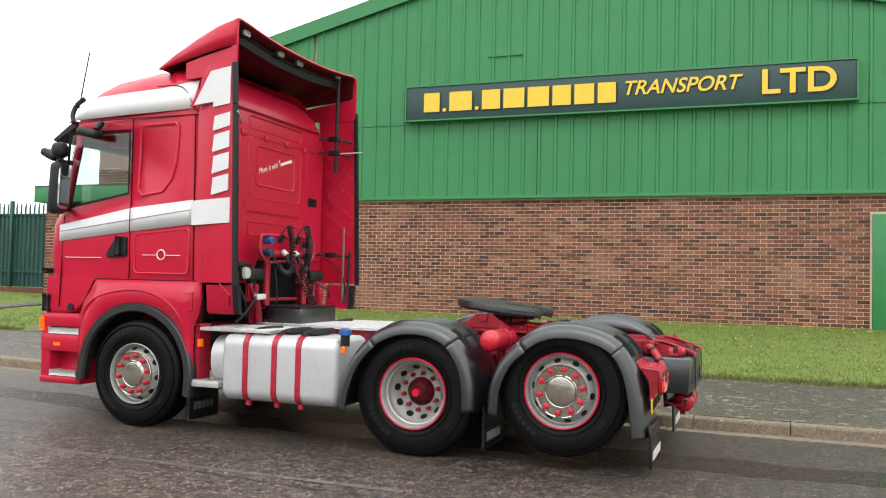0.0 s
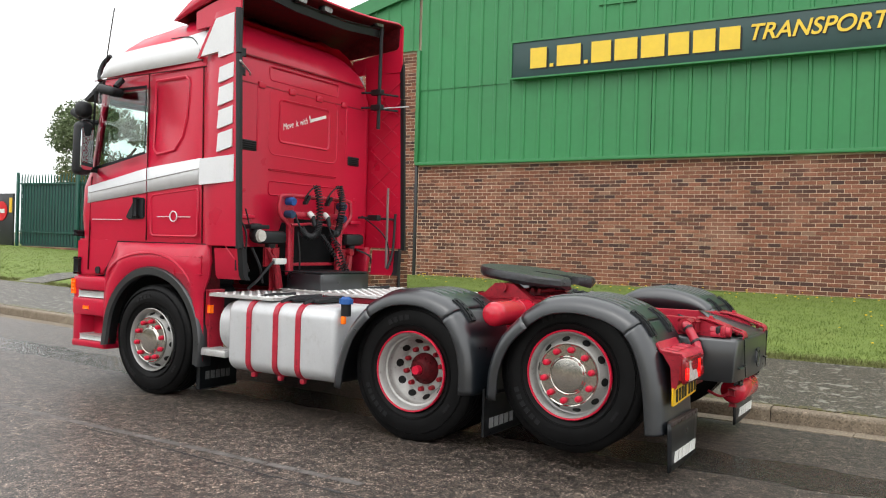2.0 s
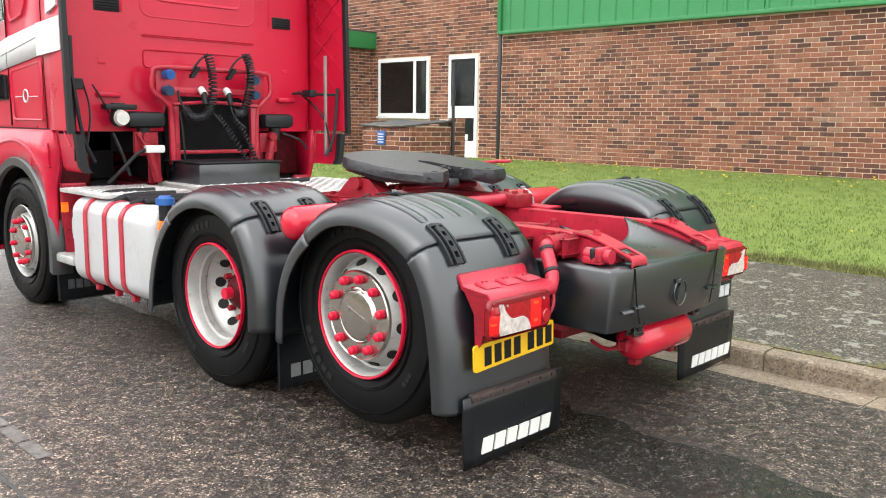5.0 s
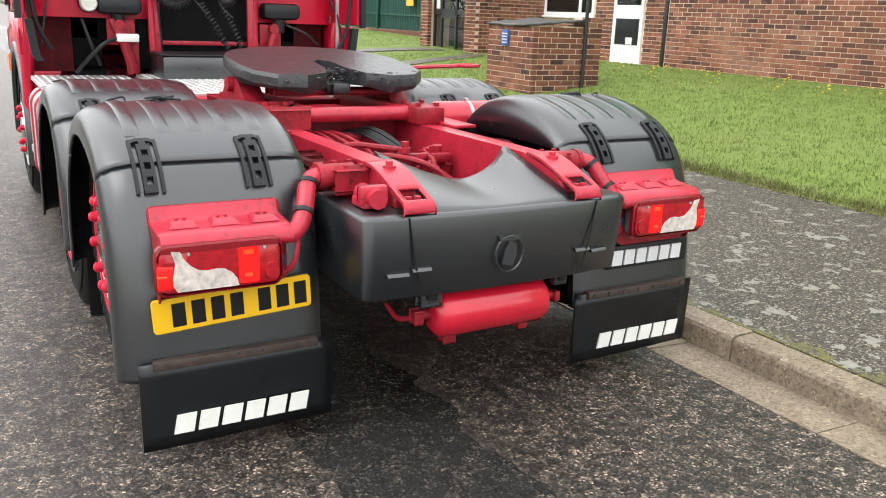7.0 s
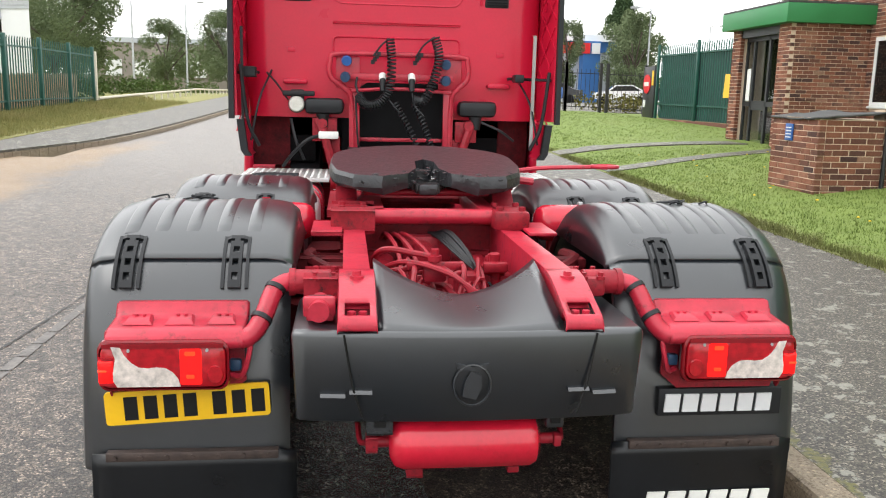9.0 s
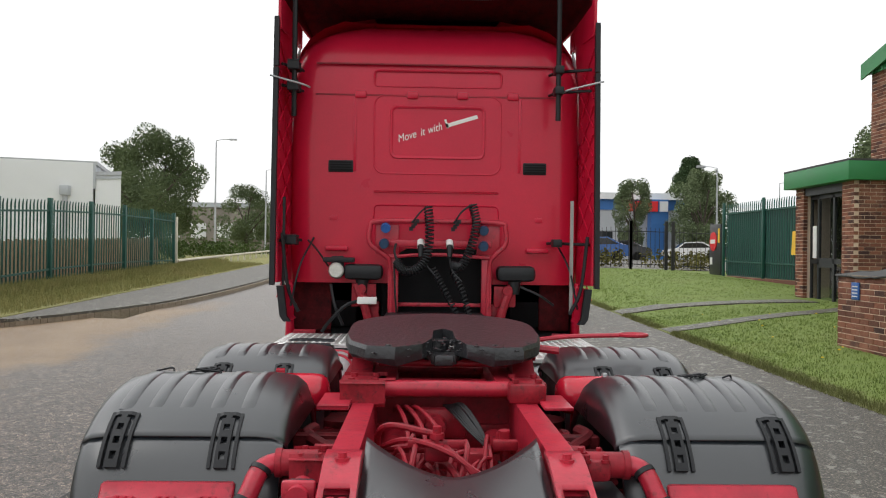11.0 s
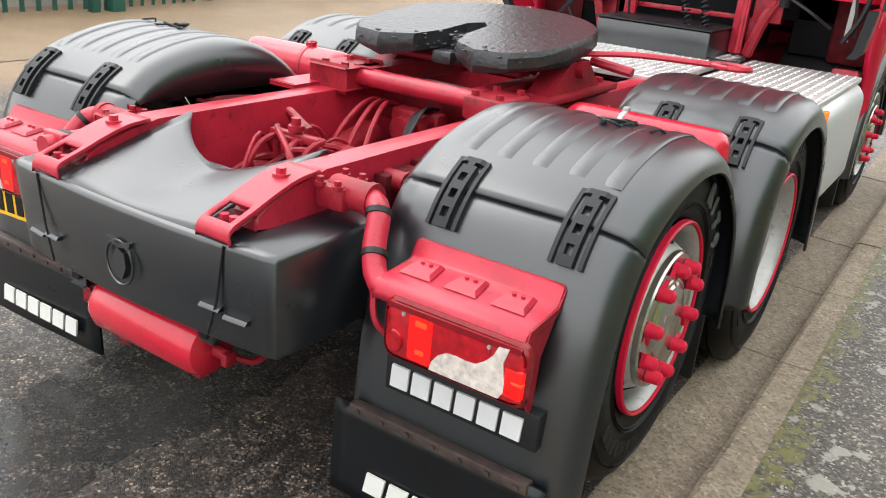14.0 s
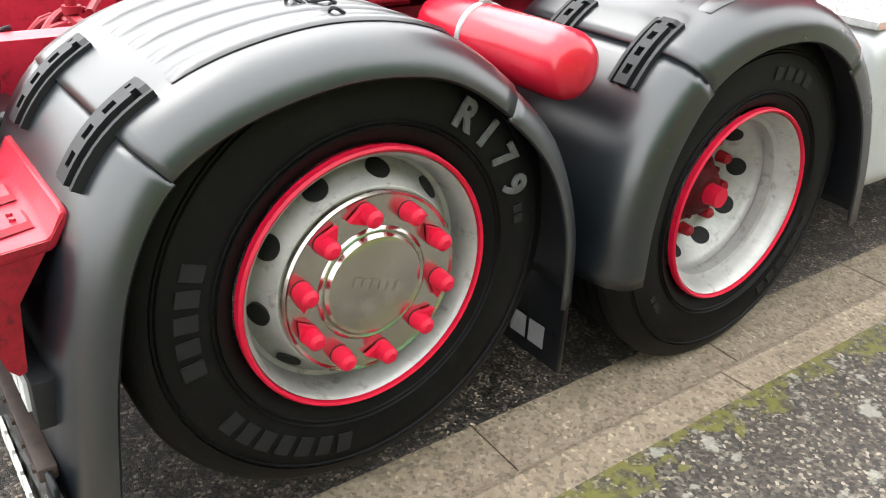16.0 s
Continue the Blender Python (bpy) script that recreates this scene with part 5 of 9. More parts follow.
for s in (-1, 1):
    bm = B(-0.52, -0.30, s * 0.27, s * 0.43, 0.975, 1.060, bevel=0.015)
    for x in (-0.49, -0.34):
        for y in (0.30, 0.40):
            cyl(bm, (x, s * y, 1.055), (x, s * y, 1.077), 0.016, seg=6)
    part("tube_clamp", bm, "dull_red", tubebar, "grimy red clamp block")
    part("side_tab", B(-0.46, -0.16, s * 0.40, s * 0.52, 0.975, 0.99, bevel=0.004), "chassis_red", tubebar)
# pipes between the rails
bm = bmesh.new()
random.seed(4)
for k in range(22):
    y0, y1 = random.uniform(-0.26, 0.26), random.uniform(-0.26, 0.26)
    x0, x1 = random.uniform(-0.3, 0.05), random.uniform(0.15, 0.5)
    tube(bm, [(x0, y0, 0.62 + random.uniform(0, 0.16)), ((x0 + x1) / 2, (y0 + y1) / 2, 0.74 + random.uniform(0, 0.18)), (x1, y1, 0.62 + random.uniform(0, 0.16))], random.choice((0.008, 0.011, 0.014)), 6)
for k in range(3):
    tube(bm, [(0.0, -0.28, 0.85), (0.18, -0.15 + 0.1 * k, 0.93 - 0.02 * k), (0.30, 0.02, 0.90), (0.34, 0.10 + 0.02 * k, 0.82)], 0.011, 7)
tube(bm, [(-0.10, -0.26, 0.78), (-0.02, -0.27, 0.90), (0.05, -0.22, 0.955), (0.12, -0.10, 0.950), (0.16, -0.02, 0.940)], 0.013, 8)
tube(bm, [(0.34, 0.02, 0.76), (0.26, 0.06, 0.90), (0.18, 0.06, 0.925)], 0.011, 7)
tube(bm, [(0.36, -0.16, 0.74), (0.28, -0.13, 0.89), (0.18, -0.12, 0.920)], 0.011, 7)
for k in range(3):
    tube(bm, [(-0.55, -0.22 + 0.03 * k, 0.90), (-0.38, -0.20 + 0.04 * k, 0.945), (-0.20, -0.16 + 0.06 * k, 0.90), (-0.08, -0.15 + 0.08 * k, 0.80)], 0.010, 7)
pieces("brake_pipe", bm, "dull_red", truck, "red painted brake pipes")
bm = bmesh.new()
rl = random.Random(12)
for k in range(9):
    e = rl.uniform(-0.02, 0.02)
    tube(bm, [(-0.52, 0.02 + e, 0.93), (-0.36, 0.06 + e * 1.5, 0.95 + e), (-0.20, 0.12 + e, 0.90 + e), (-0.05, 0.19 - e, 0.82 + e), (0.10, 0.25 + e * 0.5, 0.76)], 0.006, 6)
pieces("wiring_loom", bm, "black_plastic", truck, "dark bundled wiring")
bm = B(-0.50, -0.42, -0.13, 0.10, 0.80, 0.93, bevel=0.02)
cyl(bm, (-0.46, -0.04, 0.86), (-0.36, -0.04, 0.86), 0.055, 0.045, seg=18)
cyl(bm, (-0.46, 0.06, 0.90), (-0.38, 0.06, 0.90), 0.022, seg=10)
part("modulator_valve", bm, "dull_red", truck, "red painted valve casting between the rails")
for y, r in ((-0.205, 0.058), (0.205, 0.050)):
    bm = bmesh.new()
    cyl(bm, (-0.42, y * 1.05, 0.80), (0.12, y, 0.70), r, seg=20)
    cyl(bm, (-0.16, y * 1.02, 0.752), (-0.13, y * 1.02, 0.747), r * 1.16, seg=20)
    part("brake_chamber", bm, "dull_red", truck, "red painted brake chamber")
bm = bmesh.new()
helix = [(-0.26 + 0.0035 * k, 0.49 + 0.030 * math.cos(k * 0.9), 0.85 + 0.030 * math.sin(k * 0.9)) for k in range(52)]
tube(bm, helix, 0.007, 6, False)
helix = [(-0.26 + 0.0035 * k, -0.49 + 0.030 * math.cos(k * 0.9), 0.85 + 0.030 * math.sin(k * 0.9)) for k in range(52)]
tube(bm, helix, 0.007, 6, False)
pieces("coil_hose", bm, "dull_red", truck, "coiled red hose beside the rail")
for s in (-1, 1):
    bm = B(0.03, 0.30, *sorted((s * 0.42, s * 0.455)), 0.885, 0.925, bevel=0.014)
    cyl(bm, (0.285, s * 0.40, 0.905), (0.285, s * 0.475, 0.905), 0.032, seg=16)
    cyl(bm, (0.285, s * 0.47, 0.905), (0.285, s * 0.487, 0.905), 0.016, seg=6)
    part("link_arm", bm, "dull_red", truck, "grimy red suspension link")
bm = bmesh.new()
box(bm, 0.185, 0.215, -0.15, 0.06, 0.905, 0.935, bevel=0.006)
box(bm, 0.17, 0.23, -0.09, 0.0, 0.86, 0.925, bevel=0.012)
cyl(bm, (0.20, -0.045, 0.92), (0.20, -0.045, 0.985), 0.016)
cyl(bm, (0.20, -0.045, 0.94), (0.20, -0.045, 0.96), 0.026)
for y in (-0.13, 0.04):
    cyl(bm, (0.20, y, 0.70), (0.20, y, 0.93), 0.012)
cyl(bm, (-0.06, -0.14, 0.72), (0.24, -0.22, 0.78), 0.035)
for k in range(4):
    cyl(bm, (-0.10 + 0.03 * k, 0.21 + 0.02 * (k % 2), 0.78), (-0.09 + 0.03 * k, 0.22, 0.90 + 0.01 * k), 0.022)
    box(bm, -0.14 + 0.05 * k, -0.10 + 0.05 * k, 0.17, 0.27, 0.80 + 0.02 * k, 0.84 + 0.02 * k, bevel=0.008)
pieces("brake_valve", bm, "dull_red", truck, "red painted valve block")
# axles and underside, grimy red with the underbody shade in its colour
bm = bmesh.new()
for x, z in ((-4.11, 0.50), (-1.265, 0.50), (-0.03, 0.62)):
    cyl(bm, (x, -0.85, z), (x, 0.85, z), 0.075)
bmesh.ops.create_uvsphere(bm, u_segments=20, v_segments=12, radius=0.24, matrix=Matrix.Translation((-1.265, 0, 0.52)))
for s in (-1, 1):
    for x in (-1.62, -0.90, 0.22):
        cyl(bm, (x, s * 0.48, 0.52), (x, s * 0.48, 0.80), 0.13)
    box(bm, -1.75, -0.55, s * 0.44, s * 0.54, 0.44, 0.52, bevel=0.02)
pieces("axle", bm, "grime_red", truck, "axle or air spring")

# fifth wheel
bm = bmesh.new()
top = []
R5 = 0.455
for k in range(25):
    a = radians(90 + 180 * k / 24)
    top.append((-0.92 + 0.355 * math.cos(a) * 1.0, R5 * math.sin(a)))
top += [(-0.72, -0.46), (-0.56, -0.43), (-0.455, -0.35), (-0.43, -0.22), (-0.50, -0.10), (-0.63, -0.055), (-0.80, -0.048), (-0.86, 0.0), (-0.80, 0.048), (-0.63, 0.055), (-0.50, 0.10), (-0.43, 0.22), (-0.455, 0.35), (-0.56, 0.43), (-0.72, 0.46)]
rows = []
for inset, dz in ((0.03, -0.075), (0.0, -0.055), (0.0, -0.018), (0.02, 0.0)):
    rows.append([(-0.86 + (x + 0.86) * (1 - inset), y * (1 - inset), 1.248 - 0.105 * (x + 0.9) + dz * (1.0 + 0.16 * math.sin(k * 2.3) * (dz < -0.07 and x > -0.80))) for k, (x, y) in enumerate(top)])
loft(bm, rows)
fifth = part("fifth_wheel", bm, "grease", truck, "greasy black fifth wheel coupling plate", 28)
bm = bmesh.new()
for k in range(6):
    box(bm, -0.84 + 0.05 * k, -0.80 + 0.05 * k, -0.12 + 0.015 * k, 0.12 - 0.015 * k, 1.10, 1.15, bevel=0.01)
cyl(bm, (-0.75, -0.03, 1.10), (-0.75, -0.03, 1.2), 0.06)
part("jaw", bm, "grease", fifth, "black locking jaw")
# lumps of old grease along the rear edge and in the throat
bm = bmesh.new()
random.seed(21)
for k in range(150):
    y = random.uniform(-0.40, 0.40)
    x = -0.46 - 1.1 * max(0.0, 0.16 - abs(y)) - 1.2 * max(0.0, abs(y) - 0.33) + random.uniform(-0.05, 0.012)
    z = 1.245 - 0.105 * (x + 0.9) + random.uniform(-0.06, 0.004)
    r = random.uniform(0.005, 0.012)
    bmesh.ops.create_icosphere(bm, subdivisions=1, radius=r, matrix=Matrix.Translation((x, y, z)) @ Matrix.Rotation(random.uniform(0, 3), 4, "Z") @ Matrix.Diagonal((1.0, 1.8, 0.5, 1)))
tagged(part("grease_clot", bm, "grease", fifth, "clots of black grease", 0), kind="stuff")
bm = bmesh.new()
for s in (-1, 1):
    prism(bm, [(-1.12, 1.03), (-0.98, 1.15), (-0.82, 1.15), (-0.66, 1.03)], s * 0.33, s * 0.43)
    box(bm, -1.25, -0.50, s * 0.28, s * 0.46, 1.005, 1.035, bevel=0.006)
    box(bm, -1.20, -0.40, s * 0.22, s * 0.30, 0.985, 1.06, bevel=0.006)
    for x in (-1.18, -1.05, -0.75, -0.56):
        cyl(bm, (x, s * 0.40, 1.03), (x, s * 0.40, 1.055), 0.018, seg=6)
    cyl(bm, (-0.90, s * 0.30, 1.12), (-0.90, s * 0.46, 1.12), 0.035)
box(bm, -0.62, -0.48, -0.44, 0.44, 0.99, 1.02, bevel=0.006)
box(bm, -1.22, -1.10, -0.44, 0.44, 0.99, 1.02, bevel=0.006)
for k in range(3):
    cyl(bm, (-0.66 - 0.06 * k, -0.30, 1.10), (-0.66 - 0.06 * k, 0.30, 1.10), 0.016)
part("fifth_wheel_mount", bm, "dull_red", fifth, "red fifth wheel mounting")
bm = bmesh.new()
tube(bm, [(-0.95, 0.40, 1.17), (-1.0, 0.62, 1.195), (-1.02, 0.92, 1.205)], 0.012, 7)
tube(bm, [(-1.02 + 0.05 * math.cos(a), 0.98 + 0.07 * math.sin(a), 1.207) for a in [2 * math.pi * k / 16 for k in range(17)]], 0.011, 7, False)
tube(bm, [(-1.03, 0.42, 1.14), (-1.03, 0.60, 1.12)], 0.02, 7, False)
part("release_pull", bm, "chassis_red", fifth, "red release pull with a loop grip")

# deck plates
def tread_plate(name, x0, x1, y0, y1, z):
    bm = B(x0, x1, y0, y1, z - 0.03, z, bevel=0.004, seg=1)
    ob = part(name, bm, "tread", truck, "aluminium chequer deck plate")
    bm = bmesh.new()
    for i, x in enumerate(steps(x0 + 0.03, x1 - 0.03, 0.05)):
        for j, y in enumerate(steps(y0 + 0.03, y1 - 0.03, 0.05)):
            a = radians(45 if (i + j) % 2 else -45)
            dx, dy = 0.019 * math.cos(a), 0.019 * math.sin(a)
            nx, ny = -0.006 * math.sin(a), 0.006 * math.cos(a)
            lo = [bm.verts.new((x + u * dx + w * nx, y + u * dy + w * ny, z - 0.001)) for u, w in ((-1, 0), (0, -1), (1, 0), (0, 1))]
            hi = bm.verts.new((x, y, z + 0.007))
            for k in range(4):
                bm.faces.new((lo[k], lo[(k + 1) % 4], hi))
    tagged(part("raised_tread", bm, "tread", ob, "", 0), kind="stuff")


tread_plate("deck_plate", -3.40, -2.66, -1.14, -0.50, 0.965)
tread_plate("deck_plate", -3.30, -1.86, -0.46, 0.46, 0.985)
tread_plate("deck_plate", -3.30, -1.95, 0.50, 1.14, 0.965)

# fuel tanks
def tank(y0, y1, x0, x1, z0, z1, name, label):
    bm = bmesh.new()
    rows = []
    for x, i in ((x0, 0.05), (x0 + 0.02, 0.015), (x0 + 0.05, 0.0), (x1 - 0.05, 0.0), (x1 - 0.02, 0.015), (x1, 0.05)):
        rows.append([(x, y, z) for y, z in rounded(y0 + i, y1 - i, z0 + i, z1 - i, 0.11 - i, 8)])
    loft(bm, rows)
    return part(name, bm, "tank", truck, label)


tk = tank(-1.185, -0.55, -3.13, -1.965, 0.33, 0.925, "fuel_tank", "silver fuel tank with red straps")
bm = bmesh.new()
rows = []
for x, i in ((-3.32, 0.05), (-3.29, 0.01), (-3.15, 0.0)):
    rows.append([(x, y, z) for y, z in rounded(-1.12 + i, -0.62 - i, 0.46 + i, 0.90 - i, 0.19 - i, 8)])
loft(bm, rows)
part("air_tank", bm, "tank", truck, "silver air tank beside the fuel tank")
for x in (-2.87, -2.575, -2.335):
    bm = bmesh.new()
    o = rounded(-1.195, -0.54, 0.32, 0.935, 0.115, 8)
    loft(bm, [[(x + dx, y, z) for y, z in rounded(-1.195 + i, -0.54 - i, 0.32 + i, 0.935 - i, 0.115, 8)] for dx, i in ((-0.028, 0.008), (-0.024, 0.0), (0.024, 0.0), (0.028, 0.008))], caps=False)
    box(bm, x - 0.022, x + 0.022, -1.13, -1.09, 0.29, 0.33, bevel=0.006)
    part("tank_strap", bm, "chassis_red", tk, "red tank strap")
    bm = B(x - 0.03, x + 0.09, -1.05, -0.70, 0.935, 0.965, bevel=0.012)
    tube(bm, [(x, -1.12, 0.93), (x + 0.03, -1.0, 0.965), (x + 0.08, -0.72, 0.97)], 0.018, 7)
    part("strap_cover", bm, "black_plastic", tk, "black strap end")
bm = bmesh.new()
cyl(bm, (-1.935, -1.09, 0.86), (-1.935, -1.09, 0.965), 0.040)
filler = part("filler_neck", bm, "black_plastic", truck)
bm = bmesh.new()
cyl(bm, (-1.935, -1.09, 0.955), (-1.935, -1.09, 0.995), 0.056, seg=24)
cyl(bm, (-1.935, -1.09, 0.995), (-1.935, -1.09, 1.01), 0.040, 0.034)
part("filler_cap", bm, "blue_plastic", filler, "blue filler cap")
part("marker_lamp", B(-1.95, -1.915, -1.14, -1.105, 0.80, 0.86, bevel=0.008), "amber", truck, "lit amber side marker")
bm = B(-3.46, -3.16, -1.17, -0.98, 0.425, 0.48, bevel=0.006)
for k in range(6):
    box(bm, -3.45 + 0.05 * k, -3.43 + 0.05 * k, -1.16, -0.99, 0.478, 0.488)
part("side_step", bm, "tread", truck, "small aluminium side step")
tk2 = tank(0.55, 1.185, -3.30, -1.965, 0.33, 0.945, "fuel_tank", "plain silver tank on the kerb side")
bm = bmesh.new()
cyl(bm, (-2.12, 1.16, 0.70), (-2.12, 1.20, 0.70), 0.045, seg=24)
part("drain_cap", bm, "black_plastic", tk2)
part("marker_lamp", B(-2.06, -2.015, 1.17, 1.20, 0.885, 0.945, bevel=0.008), "amber", truck, "lit amber side marker")

# wheels
def tyre(parent, c, s, R, W, marks=True, plain_side=True):
    half = W / 2
    prof = [(0.285, 0.5 * half), (0.296, 0.86 * half), (0.33, 0.98 * half), (0.37, 1.02 * half), (0.41, 1.02 * half), (R - 0.055, 0.95 * half), (R - 0.022, 0.88 * half), (R - 0.006, 0.78 * half)]
    groove = []
    for k in range(5):
        o = 0.62 * half - k * 0.31 * half
        groove += [(R, o + 0.10 * half), (R, o - 0.10 * half), (R - 0.014, o - 0.12 * half), (R - 0.014, o - 0.19 * half)]
    prof += groove + [(R - 0.006, -0.8 * half), (R - 0.03, -0.92 * half), (0.40, -1.0 * half), (0.30, -0.8 * half), (0.285, -0.5 * half)]
    bm = lathe(bmesh.new(), prof, c, 72, s)
    t = part("tyre", bm, "rubber", parent, "black lorry tyre", 40)
    bm = bmesh.new()
    for r, o in ((0.335, 0.985), (0.345, 1.000), (0.449, 0.965), (0.457, 0.945)):
        a = lathe(bm, [(r - 0.003, o * half - 0.002), (r, o * half + 0.005), (r + 0.003, o * half - 0.002)], c, 72, s)
    pieces("sidewall_ring", bm, "rubber", t)
    if marks:
        bm = bmesh.new()
        if plain_side:
            runs = ((95, 4, 0.036), (200, 6, 0.034), (320, 3, 0.020))
        else:
            runs = ((-11, 5, 0.046), (-80, 7, 0.046), (168, 2, 0.024))
        for a0, cnt, size in runs:
            for k in range(cnt):
                a = radians(a0 + k * (7.5 if size > 0.03 else 4))
                w = 0.017 if size > 0.03 else 0.010
                ps = []
                for u, v in ((-w, -size / 2), (w, -size / 2), (w, size / 2), (-w, size / 2)):
                    r = 0.395 + v
                    aa = a + u / r
                    ps.append(Vector((c[0] + r * math.cos(aa), c[1] + s * (1.02 * half - 0.002), c[2] + r * math.sin(aa))))
                loft(bm, [ps, [v + Vector((0, s * 0.0055, 0)) for v in ps]])
        pieces("sidewall_mark", bm, "tyre_faint", t, "faint raised sidewall marking")
    return t


def holes(bm, c, s, r, o, rad, count, depth, phase=0):
    for k in range(count):
        a = 2 * math.pi * (k + phase) / count
        p = Vector((c[0] + r * math.cos(a), c[1] + s * o, c[2] + r * math.sin(a)))
        cyl(bm, p - Vector((0, s * depth, 0)), p + Vector((0, s * 0.003, 0)), rad, seg=16)


def nut_caps(parent, c, s, r, o, mat, count=10, length=0.055, rad=0.021, pointers=True):
    random.seed(int(abs(c[0]) * 100) + 3)
    for k in range(count):
        a = 2 * math.pi * (k + 0.3) / count
        p = Vector((c[0] + r * math.cos(a), c[1] + s * o, c[2] + r * math.sin(a)))
        bm = bmesh.new()
        cyl(bm, p, p + Vector((0, s * length, 0)), rad * 1.12, rad * 0.95, seg=16)
        cyl(bm, p + Vector((0, s * length, 0)), p + Vector((0, s * (length + 0.008), 0)), rad * 0.95, rad * 0.5, seg=16)
        if pointers:
            b = a + (math.pi / 2 if k % 2 else -math.pi / 2) + random.uniform(-0.25, 0.25)
            q = [p + Vector((rad * 1.1 * math.cos(b + w) * (2.0 if w == 0 else 1), s * 0.006, rad * 1.1 * math.sin(b + w) * (2.0 if w == 0 else 1))) for w in (-1.2, 0, 1.2)]
            loft(bm, [[v for v in q], [v + Vector((0, s * 0.012, 0)) for v in q]])
        part("nut_cap", bm, mat, parent, "red wheel nut cap" if k == 0 else "")


def hub_bars(parent, c, s, o):
    bm = bmesh.new()
    for k in range(6):
        x = -0.052 + 0.021 * k
        box(bm, c[0] + s * x - 0.007, c[0] + s * x + 0.007, c[1] + s * o - 0.002, c[1] + s * o + 0.003, c[2] - 0.010 + 0.002 * k, c[2] + 0.012 + 0.002 * k)
    bm.transform(Matrix.Translation(c) @ Matrix.Rotation(radians(-s * 15), 4, "Y") @ Matrix.Translation(-Vector(c)))
    pieces("hub_mark", bm, "chrome", parent)


def single_wheel(x, z, s, R, cap=True, ring_red=True, yf=1.165):
    """A single wheel: the disc bulges out, with a bright cover and red nut caps."""
    W = 0.30
    c = (x, s * (yf - W / 2), z)
    prof = [(0.287, W / 2 - 0.008), (0.281, W / 2 + 0.0), (0.272, W / 2 - 0.010), (0.266, W / 2 - 0.040), (0.262, W / 2 - 0.074), (0.252, W / 2 - 0.078), (0.240, W / 2 - 0.066), (0.216, W / 2 - 0.022), (0.210, W / 2 - 0.012), (0.20, W / 2 - 0.008), (0.10, W / 2 - 0.010), (0.0, W / 2 - 0.010)]
    bm = lathe(bmesh.new(), prof, c, 64, s)
    w = part("wheel", bm, "rim", truck, "silver wheel with a red rim edge and red nut caps", 35)
    t = tyre(w, c, s, R, W, True, not (s > 0 and ring_red))
    if s > 0 and ring_red:
        # raised size marking on the sidewall
        for k, ch in enumerate("R179"):
            a = radians(57 - 12.0 * k)
            m = Matrix.Translation((x - 0.366 * math.cos(a), c[1] + s * (W / 2 * 1.02 + 0.005), z + 0.366 * math.sin(a))) @ Matrix.Rotation(radians(180), 4, "Z") @ Matrix.Rotation(radians(90), 4, "X") @ Matrix.Rotation(a - radians(90), 4, "Z") @ Matrix.Translation((-0.022, 0, 0))
            words(ch, 0.088, m, "tyre_mark", "sidewall_letter", t, 0.003, 0.0, 1.0, 0.003)
    if ring_red:
        bm = lathe(bmesh.new(), [(0.283, W / 2 - 0.012), (0.285, W / 2 + 0.006), (0.290, W / 2 + 0.009), (0.295, W / 2 + 0.004), (0.296, W / 2 - 0.012)], c, 64, s)
        part("rim_edge", bm, "cap_red", w, "red painted rim edge")
    bm = bmesh.new()
    for k in range(10):
        a = 2 * math.pi * (k + 0.8) / 10
        p = Vector((x + 0.232 * math.cos(a), c[1] + s * (W / 2 - 0.050), z + 0.232 * math.sin(a)))
        nrm = Vector((0.86 * math.cos(a), s * 0.5, 0.86 * math.sin(a)))
        cyl(bm, p - nrm * 0.008, p + nrm * 0.004, 0.027, seg=18)
    pieces("vent_hole", bm, "plate_black", w, "dark vent hole")
    bm = lathe(bmesh.new(), [(0.206, W / 2 - 0.012), (0.206, W / 2 + 0.006), (0.202, W / 2 + 0.012), (0.196, W / 2 + 0.008), (0.130, W / 2 + 0.008), (0.126, W / 2 + 0.013), (0.122, W / 2 + 0.015), (0.117, W / 2 + 0.012), (0.110, W / 2 + 0.020), (0.100, W / 2 + 0.023), (0.0, W / 2 + 0.024)], c, 64, s)
    cv = part("wheel_cover", bm, "chrome", w, "polished stainless wheel cover", 30)
    bm = bmesh.new()
    holes(bm, c, s, 0.1675, W / 2 + 0.007, 0.0225, 10, 0.004, 0.3)
    pieces("nut_recess", bm, "plate_black", w)
    nut_caps(w, c, s, 0.1675, W / 2 + 0.006, "cap_red", 10, 0.042 if s > 0 else 0.030, 0.0200, s > 0)
    hub_bars(w, c, s, W / 2 + 0.024)
    return w


